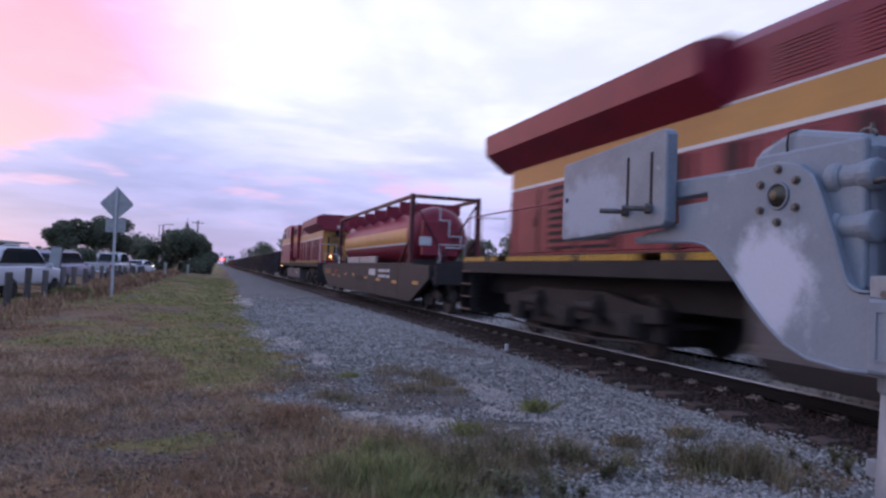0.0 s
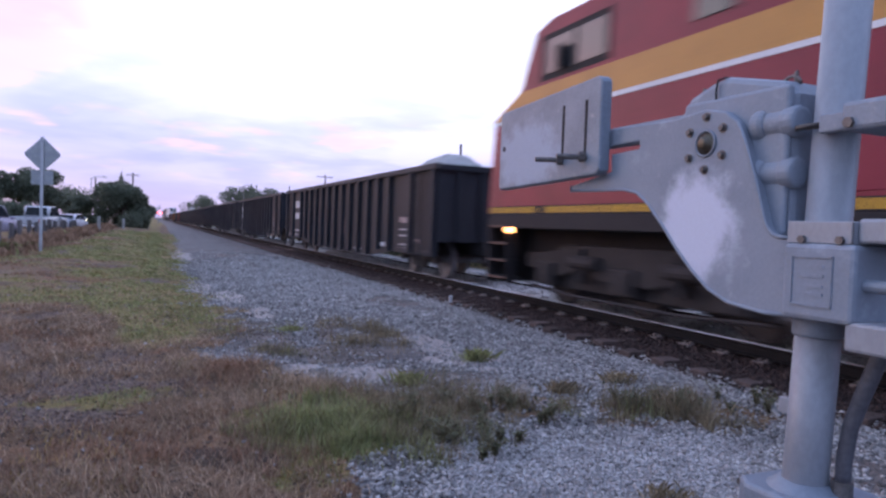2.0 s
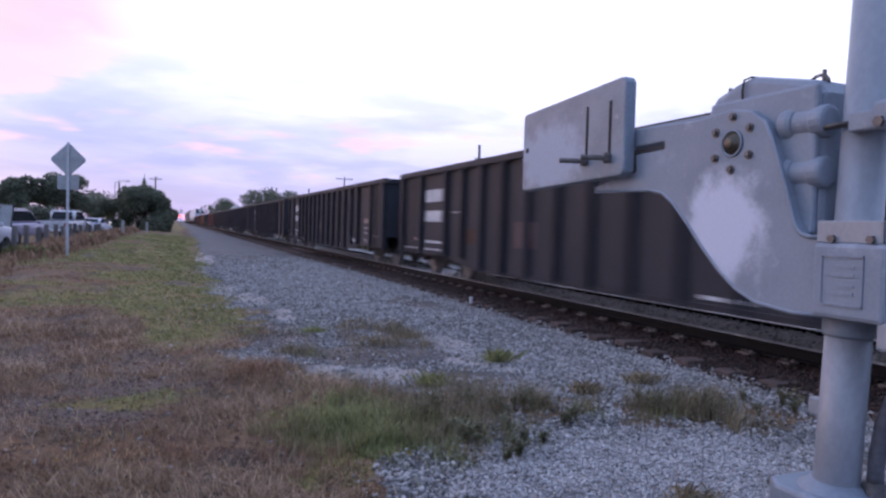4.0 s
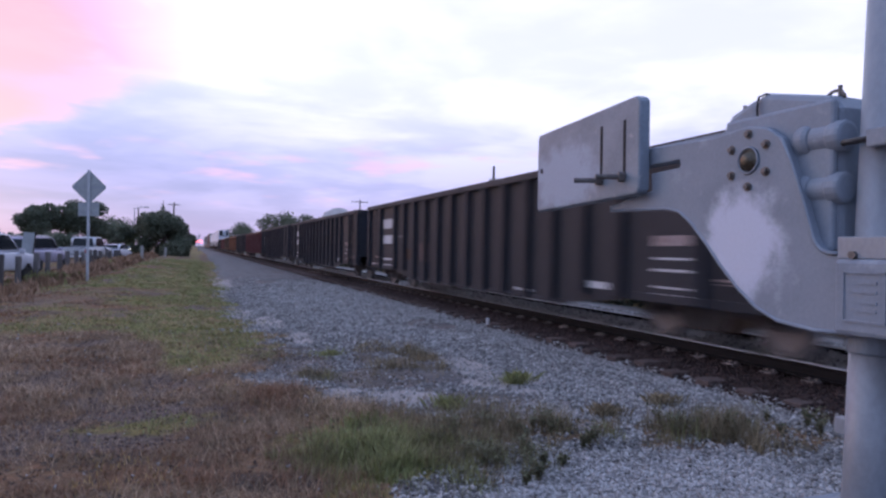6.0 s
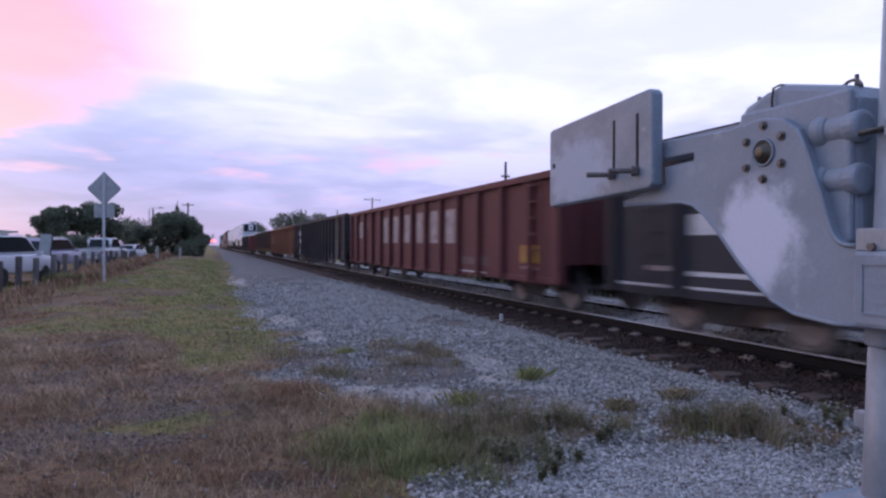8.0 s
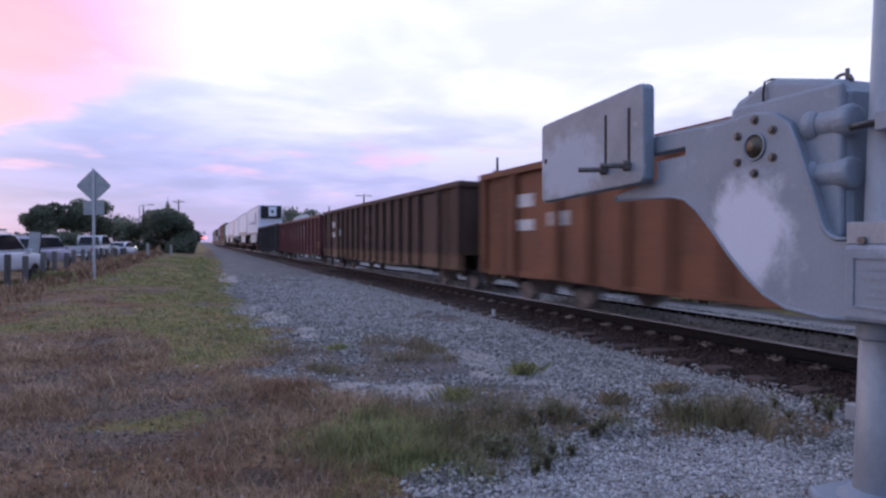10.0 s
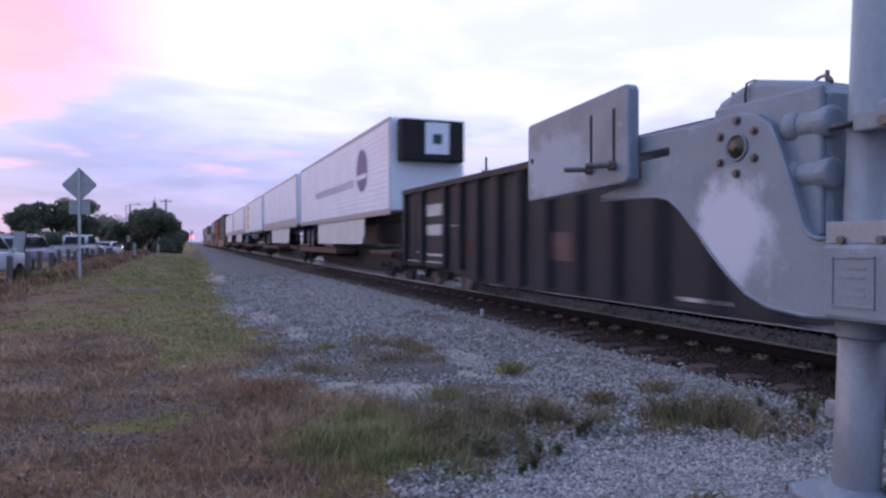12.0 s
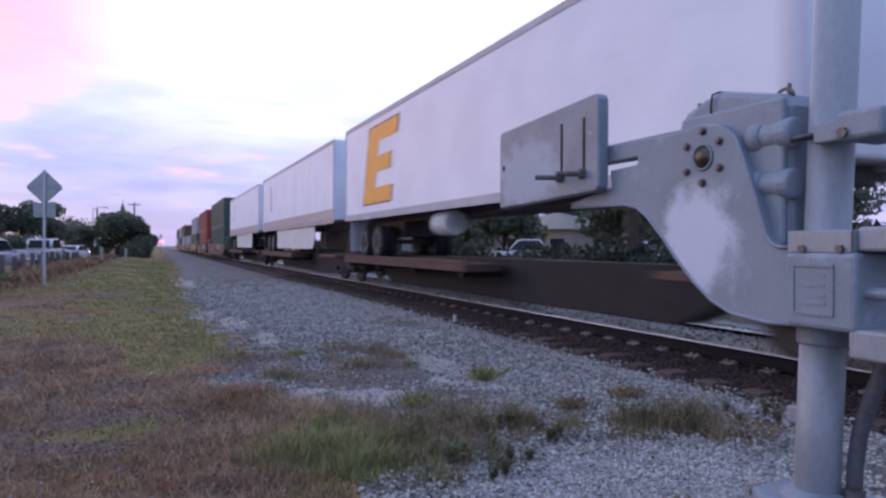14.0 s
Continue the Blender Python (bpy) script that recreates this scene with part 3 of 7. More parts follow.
def zones(x, y):
    """How stony, how green, how sandy and how muddy the ground is."""
    n1, n2 = fbm(x, y, 0.9, 1), fbm(x, y, 3.0, 2)
    stony = smooth01(x - edge_x(y) + 1.5 * (n1 - 0.5) + 0.8 * (n2 - 0.5), -0.35, 0.45)
    stony = stony * (1 - smooth01(x, 12.0, 13.0))
    weedy = np.clip(blob(x, y, 2.55, 4.95, 0.75, 0.65, 4) + 0.9 * blob(x, y, 3.85, 4.4, 0.55, 0.45, 6) + 0.9 * blob(x, y, 4.55, 4.15, 0.7, 0.5, 19) + 0.6 * blob(x, y, 2.1, 3.95, 0.35, 0.25, 8), 0, 1)
    stony = stony * (1 - 0.78 * weedy)
    # broad turf beyond the bare ground, with tongues and patches
    field = smooth01(y + 7.0 * (fbm(x, y, 0.35, 5) - 0.5) + 1.6 * (n2 - 0.5) + 2.2 * np.exp(-((x - 0.2) / 0.7) ** 2) + 0.5 * np.clip(x, -4, 0), 8.8, 12.5)
    green = field * (0.58 + 1.5 * (fbm(x, y * 1.6, 0.30, 9) - 0.45) + 0.7 * (n1 - 0.5)) + (1 - field) * (0.9 * (fbm(x, y, 0.8, 13) - 0.42))
    green = green + 0.55 * np.exp(-((x - 0.2) / 0.55) ** 2) * smooth01(y, 7.4, 9.6) * (1 - 0.5 * smooth01(y, 25, 60))
    green = green + 0.7 * blob(x, y, -0.25, 5.95, 0.5, 0.5, 3) + 0.75 * blob(x, y, 1.32, 4.6, 0.6, 0.9, 8) + 0.5 * blob(x, y, 0.0, 7.2, 0.5, 0.6, 21)
    green = green - 0.35 * smooth01(-x, 2.4, 3.6) * (n1 > 0.4) - 0.5 * blob(x, y, 0.75, 6.4, 0.5, 0.5, 28) - 0.5 * blob(x, y, -0.5, 7.4, 0.8, 1.0, 20)
    sand = (blob(x, y, 1.15, 16.4, 0.36, 1.5, 1) + 0.9 * blob(x, y, 1.5, 13.6, 0.28, 1.5, 3) + 0.6 * blob(x, y, 1.72, 11.1, 0.26, 0.9, 5)
            + 1.1 * blob(x, y, 2.05, 6.36, 0.40, 0.30, 2) + 0.6 * blob(x, y, 1.55, 6.75, 0.34, 0.22, 16) + 0.75 * blob(x, y, 3.3, 7.9, 0.42, 0.75, 7)
            + 0.62 * blob(x, y, 3.3, 6.7, 0.6, 0.6, 9) + 0.5 * blob(x, y, 3.15, 5.6, 0.55, 0.45, 14) + 0.45 * blob(x, y, 3.2, 4.75, 0.28, 0.4, 18)
            + 0.8 * blob(x, y, 1.2, 31.0, 0.5, 5.0, 7) + 0.85 * blob(x, y, 2.85, 3.35, 1.15, 0.6, 12) + 0.6 * smooth01(x, 9.7, 10.2) * (1 - smooth01(x, 11.3, 12.2)))
    sand = sand * (0.75 + 0.4 * smooth01(n2, 0.30, 0.55))
    mud = (blob(x, y, 2.65, 8.5, 0.6, 1.5, 4) + 0.9 * blob(x, y, 2.1, 7.4, 0.8, 0.55, 11) + 0.8 * blob(x, y, 1.25, 8.9, 0.5, 1.5, 10) + 0.75 * blob(x, y, 2.7, 6.0, 0.6, 0.4, 17)
           + 0.8 * blob(x, y, -0.55, 7.3, 0.85, 1.0, 20) + 0.7 * blob(x, y, 0.15, 6.35, 0.5, 0.35, 22) + 0.7 * blob(x, y, -0.6, 5.6, 0.6, 0.35, 24) + 0.6 * blob(x, y, -1.6, 8.3, 0.7, 0.9, 25))
    mud = (mud + 0.7 * smooth01(fbm(x, y, 0.7, 23), 0.60, 0.72) * (y < 40)) * smooth01(n2, 0.25, 0.52) * (1 - smooth01(x, 4.4, 5.4))
    return np.clip(stony, 0, 1), np.clip(green, 0, 1), np.clip(sand, 0, 1), np.clip(mud, 0, 1)


GX, GY = np.arange(-9.2, 14, 0.08), np.arange(0.5, 90, 0.08)
GRID = zones(*np.meshgrid(GX, GY, indexing="ij"))


def zone_at(x, y):
    """The same by looking it up, for the many stones and blades."""
    i = np.clip(((x + 9.2) / 0.08).round().astype(int), 0, len(GX) - 1)
    j = np.clip(((y - 0.5) / 0.08).round().astype(int), 0, len(GY) - 1)
    return tuple(g[i, j] for g in GRID)


def height(x, y):
    rough = np.where(x < 2.2, 1.0, 0.35) * (1 - 0.5 * smooth01(y, 10, 16))
    h = 0.018 * wob(x, y, 0.9, 0.3) + rough * (0.085 * (fbm(x, y, 1.1, 31) - 0.5) + 0.060 * (fbm(x, y, 3.6, 33, 3) - 0.5))
    h = h + 0.16 * np.exp(-((x + 2.6) / 1.3) ** 2) * smooth01(y, 9, 30)          # low crest beside the fence
    h = h - 0.10 * np.exp(-((x - 1.2) / 0.8) ** 2) * smooth01(y, 9, 16)
    h = h - 0.12 * smooth01(x, 4.7, 5.75)                                         # the shoulder falls to the tie ends
    h = np.where(np.abs(x - X0) < 1.95, np.minimum(h, -0.13), h)
    h = h - 0.15 * smooth01(x, 11.6, 13.5)
    return h


def make_ground():
    def axis(lo, hi, step, far):
        mid = np.arange(lo, hi + 1e-6, step)
        out = []
        d = step
        p = 0.0
        while p < far:
            d *= 1.35
            p += d
            out.append(p)
        out = np.array(out)
        return np.concatenate([(lo - out)[::-1], mid, hi + out])
    xs, ys = axis(-7, 12, 0.065, 2500), axis(1.0, 22, 0.065, 2500)
    gx, gy = np.meshgrid(xs, ys, indexing="ij")
    gz = height(gx, gy)
    nx, ny = len(xs), len(ys)
    idx = np.arange(nx * ny).reshape(nx, ny)
    faces = np.stack([idx[:-1, :-1], idx[1:, :-1], idx[1:, 1:], idx[:-1, 1:]], -1).reshape(-1, 4)
    me = soup("ground", np.stack([gx, gy, gz], -1).reshape(-1, 3), faces, ground_material())
    a, g, s, d = (v.ravel() for v in zones(gx, gy))
    col = me.color_attributes.new("zone", "FLOAT_COLOR", "POINT")
    col.data.foreach_set("color", np.stack([a, g, s, d], -1).astype(np.float32).ravel())
    for p in me.polygons:
        p.use_smooth = True
    tagged(new("ground", me), "dry patchy grass verge turning to grey crushed stone", "ground", kind="structure")


make_ground()


def make_track():
    bm = B()
    prism(bm, [(X0 - 2.3, -0.30), (X0 - 1.98, -0.14), (X0 - 1.84, -0.075), (X0 - 1.6, -0.030), (X0 - 1.1, -0.012), (X0 - 0.2, -0.02), (X0 + 1.5, -0.01), (X0 + 2.0, -0.05), (X0 + 2.9, -0.4), (X0 - 2.3, -0.4)], "y", -700, 900)
    tagged(part("track_bed", bm, BROWNBALLAST, None), "rust-brown stained ballast bed under the rails", "track bed", kind="structure")
    bm = prism(B(), [(X0 - 0.66, -0.018), (X0 - 0.2, 0.01), (X0 + 0.2, 0.075), (X0 + 0.66, 0.125), (X0 + 1.6, 0.11), (X0 + 2.4, 0.0), (X0 + 3.2, -0.12), (X0 - 0.6, -0.2)], "y", -700, 900)
    tagged(part("inner_ballast", bm, INNERBALLAST, None), "dusty grey ballast between and beyond the rails, paled as if lit under the cars", "track bed", kind="structure")
    for side, far in ((-1, "near"), (1, "far")):
        cx = X0 + side * 0.755
        rail = thing("rail", "near-black steel rail with a polished shiny head", "rail", kind="structure")
        foot = [(-0.07, 0.0), (0.07, 0.0), (0.07, 0.012), (0.012, 0.03), (0.011, 0.115), (0.034, 0.128), (0.034, 0.156), (-0.034, 0.156), (-0.034, 0.128), (-0.011, 0.115), (-0.012, 0.03), (-0.07, 0.012)]
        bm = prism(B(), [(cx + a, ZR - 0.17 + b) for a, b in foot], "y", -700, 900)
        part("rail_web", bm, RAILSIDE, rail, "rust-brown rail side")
        bm = prism(B(), [(cx - 0.035, ZR - 0.0145), (cx + 0.037, ZR - 0.014), (cx + 0.034, ZR - 0.006), (cx + 0.020, ZR), (cx - 0.012, ZR), (cx - 0.028, ZR - 0.0055)], "y", -700, 900)
        part("rail_head", bm, RAILTOP, rail, "bright worn running surface")


make_track()

# ---- crossing gate ----
def crossing_gate():
    g = thing("crossing_gate", "grey railway crossing gate mechanism on a round mast, counterweights out", "crossing gate")
    mx, my = 1.80, 1.315
    # mast
    bm = lathe(B(), [(0.55, 0.0585), (1.24, 0.0580), (1.2401, 0.0575), (6.0, 0.056)], (mx, my, 0), "z", 48)
    for vtx in bm.verts:
        vtx.co.y += (1.55 - vtx.co.z) * 0.04
    mast = part("mast", bm, MASTPAINT, g, "pale grey painted round mast", True)
    bm = box(B(), mx - 0.03, mx, my + 0.07, my + 0.105, 0.972, 1.018, 0.004)
    part("tab", bm, MASTPAINT, mast)
    bm = lathe(B(), [(1.205, 0.064), (1.21, 0.067), (1.255, 0.067), (1.26, 0.062)], (mx, my + 0.012, 0), "z", 32)
    part("collar", bm, GALV, mast)
    # cast base on a concrete pier
    bm = prism(B(), [(mx - 0.10, my - 0.13), (mx + 0.12, my - 0.13), (mx + 0.16, my - 0.07), (mx + 0.16, my + 0.12), (mx + 0.12, my + 0.17), (mx - 0.09, my + 0.17), (mx - 0.13, my + 0.12), (mx - 0.13, my - 0.09)], "z", 0.34, 0.775, 0.012)
    base = part("base", bm, GALV, g, "cast metal mast base with bolted flanges")
    bm = lathe(B(), [(0.76, 0.10), (0.78, 0.095), (0.79, 0.075), (0.80, 0.07)], (mx, my + 0.03, 0), "z", 28)
    part("base_neck", bm, GALV, base, "", True)
    bm = box(B(), mx - 0.06, mx + 0.24, my - 0.30, my - 0.125, 0.4, 0.775, 0.02)
    part("junction_cover", bm, GALV, base)
    for dx, dy, dz in ((-0.132, 0.0, 0.735), (-0.132, 0.09, 0.68), (-0.06, 0.172, 0.745), (-0.132, -0.07, 0.55)):
        bm = B()
        n = Vector((-1, 0, 0)) if dx < -0.1 else Vector((0, 1, 0))
        cyl(bm, Vector((mx + dx, my + dy, dz)), Vector((mx + dx, my + dy, dz)) + n * 0.022, 0.017, 6)
        part("bolt", bm, BOLT, base)
    bm = box(B(), mx - 0.3, mx + 0.3, my - 0.32, my + 0.3, -0.3, 0.34, 0.02)
    part("pier", bm, CONCRETE, g, "square concrete foundation pier")
    # swept lower arm casting
    upper = [(1.335, 1.465), (1.385, 1.472)] + arc(1.36, 1.545, 0.08, -55, -8, 4) + [(1.468, 1.62), (1.515, 1.745), (1.548, 1.81)]
    hub = arc(1.672, 1.757, 0.112, 155, 20, 8)[::1]
    top = [(1.60, 1.848), (1.68, 1.866), (1.82, 1.852), (2.16, 1.862), (2.155, 1.794), (1.99, 1.797), (1.985, 1.782), (1.99, 1.770)]
    low = [(2.145, 1.764), (2.14, 1.70), (2.40, 1.655), (2.40, 1.635), (2.06, 1.628), (1.99, 1.615), (1.93, 1.576), (1.85, 1.50), (1.785, 1.43), (1.71, 1.36), (1.635, 1.305), (1.555, 1.272), (1.43, 1.258), (1.325, 1.262)]
    bm = prism(B(), upper + top + low, "x", 1.70, 1.735, 0.006)
    arm = part("arm_casting", bm, WORN, g, "swept flat grey metal casting with a pale worn patch")
    # raised rib along the inner edge and rim along the lower edge
    bm = tube(B(), [(1.698, y, z) for y, z in [(1.345, 1.472)] + upper[1:]], 0.006, 8)
    part("edge_rib", bm, CASTING, arm, "", True)
    bm = tube(B(), [(1.701, y, z) for y, z in low[2:]], 0.006, 8)
    part("edge_rim", bm, CASTING, arm, "", True)
    # shaft hub with six bolts
    bm = lathe(B(), [(1.700, 0.044), (1.694, 0.043), (1.694, 0.037), (1.699, 0.036)], (0, 1.672, 1.757), "x", 28)
    part("hub_ring", bm, GALV, arm, "", True)
    bm = lathe(B(), [(1.700, 0.0355), (1.6975, 0.035), (1.6965, 0.022), (1.684, 0.020), (1.680, 0.012)], (0, 1.672, 1.757), "x", 20)
    part("shaft_end", bm, BRASS, arm, "dull bronze shaft end", True)
    for k in range(6):
        a = radians(90 + 60 * k)
        y, z = 1.672 + 0.079 * math.cos(a), 1.757 + 0.082 * math.sin(a)
        bm = cyl(B(), (1.70, y, z), (1.697, y, z), 0.0145, 16)
        cyl(bm, (1.698, y, z), (1.687, y, z), 0.0100, 6, bev=0.002)
        part("bolt", bm, BOLT, arm, "rusty hexagon bolt")
    # clamp box around the mast
    bm = box(B(), 1.655, 1.865, 1.135, 1.335, 1.262, 1.458, 0.012)
    clamp = part("clamp_box", bm, CASTING, g, "square cast clamp gripping the mast")
    for z, y0, y1 in ((1.425, 1.19, 1.305), (1.300, 1.19, 1.305)):
        part("raised_bar", box(B(), 1.651, 1.657, y0, y1, z - 0.003, z + 0.003), CASTING, clamp)
    for y0 in (1.19, 1.302):
        part("raised_bar", box(B(), 1.651, 1.657, y0, y0 + 0.005, 1.30, 1.425), CASTING, clamp)
    for i, (z, w) in enumerate(((1.395, 0.05), (1.372, 0.062), (1.345, 0.04), (1.325, 0.055))):
        part("lettering_bar", box(B(), 1.6525, 1.657, 1.215, 1.215 + w, z, z + 0.008), CASTING, clamp, "worn raised marking, unreadable")
    bm = box(B(), 1.665, 1.672, 1.15, 1.332, 1.458, 1.515, 0.003)
    box(bm, 1.665, 1.86, 1.15, 1.157, 1.458, 1.515, 0.003)
    flange = part("clamp_flange", bm, MASTPAINT, clamp, "pale angle plate with two bolts")
    for y in (1.18, 1.285):
        part("bolt", cyl(B(), (1.672, y, 1.468), (1.655, y, 1.468), 0.011, 6), BOLT, flange)
    bm = box(B(), 1.66, 1.86, 1.02, 1.157, 1.20, 1.272, 0.008)
    part("bracket", bm, MASTPAINT, g, "pale steel channel behind the clamp")
    bm = box(B(), 1.68, 1.86, 1.0, 1.15, 1.462, 1.522, 0.008)
    part("bracket", bm, MASTPAINT, g)
    part("clamp_rod", cyl(B(), (1.70, 1.14, 1.36), (1.70, 0.95, 1.36), 0.016, 12), GALV, g)
    # mechanism housing behind the casting
    prof = [(1.39, 1.475), (1.66, 1.475), (1.82, 1.60), (1.83, 1.88), (1.795, 1.925), (1.71, 1.955), (1.65, 1.968), (1.47, 1.925), (1.43, 1.915), (1.395, 1.875)]
    bm = prism(B(), prof, "x", 1.745, 2.02, 0.02)
    house = part("mechanism_housing", bm, CASTING, g, "grey metal drive housing with rounded lid")
    for z in (1.795, 1.652):
        bm = cyl(B(), (1.755, 1.525, z), (1.755, 1.47, z), 0.050, 24, bev=0.018)
        cyl(bm, (1.755, 1.48, z), (1.755, 1.405, z), 0.041, 24, bev=0.010)
        cyl(bm, (1.755, 1.425, z), (1.755, 1.375, z), 0.045, 16, bev=0.012)
        part("cable_gland", bm, CASTING, house, "stubby round cable gland")
    bm = box(B(), 1.728, 1.752, 1.40, 1.80, 1.478, 1.90, 0.01)
    part("housing_flange", bm, CASTING, house)
    bm = tube(B(), [(1.735, 1.668, 1.86), (1.735, 1.675, 1.92), (1.738, 1.672, 1.958), (1.75, 1.655, 1.965), (1.79, 1.62, 1.955)], 0.0035, 8)
    part("cable", bm, RUBBER, house, "thin black cable loop", True)
    bm = tube(B(), [(1.80, 1.455 + 0.03 * math.cos(a), 1.912 + 0.025 * math.sin(a)) for a in [i * math.pi / 8 for i in range(9)]], 0.005, 8)
    part("lifting_eye", bm, BOLT, house, "", True)
    for y, z in ((1.79, 1.925), (1.44, 1.915)):
        part("stud", cyl(B(), (1.80, y, z - 0.01), (1.80, y, z + 0.035), 0.006, 8), BOLT, house)
    # mast U-bolts
    for z in (1.772,):
        bm = box(B(), 1.712, 1.742, 1.225, 1.295, z - 0.025, z + 0.025, 0.005)
        ub = part("mast_clamp", bm, GALV, g, "bolted steel mast clamp")
        bm = tube(B(), [(1.735, 1.42, z), (1.732, 1.30, z)] + [(1.80 - 0.066 * math.cos(a), 1.315 - 0.066 * math.sin(a), z) for a in [i * math.pi / 8 for i in range(9)]], 0.009, 8)
        part("u_bolt", bm, BOLT, ub, "", True)
        bm = box(B(), 1.70, 1.86, 1.10, 1.225, z - 0.03, z + 0.045, 0.012)
        part("bracket_ear", bm, GALV, ub)
        part("bolt", cyl(B(), (1.712, 1.20, z - 0.01), (1.69, 1.20, z - 0.01), 0.014, 6), BOLT, ub)
    # counterweight arm bars and plates
    for x in (1.742,):
        bm = box(B(), x, x + 0.02, 1.78, 2.75, 1.795, 1.872, 0.004)
        part("arm_bar", bm, CASTING, g, "flat steel counterweight bar")
    out = [(2.135, 1.69), (2.195, 1.690), (2.86, 1.655), (2.915, 1.652), (2.932, 1.668), (2.932, 2.0), (2.915, 2.022), (2.20, 2.058), (2.15, 2.057), (2.132, 2.04)]
    out = [(2.14, 1.700)] + arc(2.17, 1.712, 0.028, 200, 275, 3) + [(2.905, 1.655)] + arc(2.905, 1.678, 0.024, -90, 0, 3) + arc(2.905, 1.998, 0.024, 0, 88, 3) + [(2.175, 2.058)] + arc(2.17, 2.028, 0.03, 85, 170, 3)
    for x, w in ((1.642, 0.05),):
        cw = part("counterweight", prism(B(), out, "x", x, x + w, 0.008), WORNPLATE, g, "thick galvanised counterweight plate with two slots")
        if x < 1.7:
            for y in (2.388, 2.232):
                # solid black bar on the plate gives the darkness of an open slot
                bm = box(B(), x - 0.0015, x + 0.004, y - 0.009, y + 0.009, 1.745, 1.978, 0.0015)
                part("slot", bm, RUBBER, cw, "dark inlay standing in for an open slot")
                bm = cyl(B(), (x + 0.01, y, 1.757), (x - 0.10, y + 0.045, 1.757), 0.0105, 10)
                part("threaded_rod", bm, BOLT, cw, "rusty threaded rod")
                part("nut", cyl(B(), (x, y, 1.757), (x - 0.022, y + 0.008, 1.757), 0.02, 6), BOLT, cw)
            # black disc in place of a cut hole
            part("hole", cyl(B(), (x + 0.002, 2.885, 1.846), (x - 0.0015, 2.885, 1.846), 0.013, 14), RUBBER, cw)
    # flexible conduit down the far side of the mast
    bm = tube(B(), [(1.84, 1.165, 1.24), (1.84, 1.19, 1.15), (1.84, 1.225, 1.05), (1.84, 1.25, 0.97), (1.84, 1.262, 0.88), (1.84, 1.265, 0.76)], 0.021, 10)
    cd = part("conduit", bm, PLASTIC, g, "dark grey flexible cable conduit", True)
    part("conduit_nut", cyl(B(), (1.84, 1.265, 0.82), (1.84, 1.265, 0.77), 0.029, 10), BOLT, cd)
    return g


crossing_gate()

# ---- train ----
MOVERS, SPINNERS = [], []        # (thing, place along the train, turned) and (wheelset, radius)


def wheelset(parent, y, r, steel=None, name="wheelset"):
    """A wheel pair with axle, centred on its axle so that it can turn."""
    steel = steel or WHEELMAT
    key = ("wheelset", round(r, 3), steel.name)
    if key not in MESHES:
        bm = B()
        for s in (-1, 1):
            lathe(bm, [(s * 0.66, r + 0.028), (s * 0.69, r + 0.026), (s * 0.70, r), (s * 0.80, r - 0.008), (s * 0.802, r - 0.06), (s * 0.76, r - 0.075), (s * 0.745, 0.16), (s * 0.80, 0.12), (s * 0.82, 0.10)], (0, 0, 0), "x", 28)
            for k in range(4):
                a = k * math.pi / 2
                cyl(bm, (s * 0.75, 0.25 * math.cos(a), 0.25 * math.sin(a)), (s * 0.765, 0.25 * math.cos(a), 0.25 * math.sin(a)), 0.035, 8)
        cyl(bm, (-0.95, 0, 0), (0.95, 0, 0), 0.075, 12)
        bmesh.ops.recalc_face_normals(bm, faces=bm.faces)
        me = bpy.data.meshes.new(name)
        bm.to_mesh(me)
        bm.free()
        me.materials.append(steel)
        MESHES[key] = me
    o = new(name, MESHES[key])
    o.parent = parent
    o.matrix_basis = pose(0, y, r)
    SPINNERS.append((o, y, r))
    return o


MESHES = {}


def shared(key, build, material):
    if key not in MESHES:
        bm = build()
        bmesh.ops.recalc_face_normals(bm, faces=bm.faces)
        me = bpy.data.meshes.new(key)
        bm.to_mesh(me)
        bm.free()
        me.materials.append(material)
        MESHES[key] = me
    return MESHES[key]


def sharedpart(key, build, material, parent, m=None, label=""):
    o = new(key.split("/")[0], shared(key, build, material))
    o.parent = parent
    if m is not None:
        o.matrix_basis = m
    return tagged(o, label)


def freight_truck(parent, y, r=0.46, half=1.12, casting=None, key="dusty"):
    """Two-axle freight truck: cast side frames, bolster, springs, two wheelsets."""
    def side():
        bm = B()
        for s in (-1, 1):
            x0, x1 = (s * 0.94, s * 1.06) if s > 0 else (-1.06, -0.94)
            out = [(-half - 0.16, 0.40), (-half - 0.16, 0.56), (-half + 0.05, 0.66), (-0.5, 0.74), (0.5, 0.74), (half - 0.05, 0.66), (half + 0.16, 0.56), (half + 0.16, 0.40), (half - 0.14, 0.40), (half - 0.20, 0.50), (0.52, 0.42), (0.36, 0.22), (-0.36, 0.22), (-0.52, 0.42), (-half + 0.20, 0.50), (-half + 0.14, 0.40)]
            prism(bm, out, "x", x0, x1, 0.015)
            for k in (-0.2, 0, 0.2):
                cyl(bm, (s * 1.04, k, 0.26), (s * 1.04, k, 0.56), 0.075, 10)
            for e in (-half, half):
                cyl(bm, (s * 1.0, e, r), (s * 1.10, e, r), 0.12, 12)
        box(bm, -1.0, 1.0, -0.18, 0.18, 0.45, 0.70)
        return bm
    t = sharedpart(f"truck/{half}/{key}", side, casting or TRUCKMAT, parent, pose(0, y, 0), "cast steel freight truck")
    for e in (-half, half):
        wheelset(t, e, r, DARKWHEEL if casting else None)
    return t


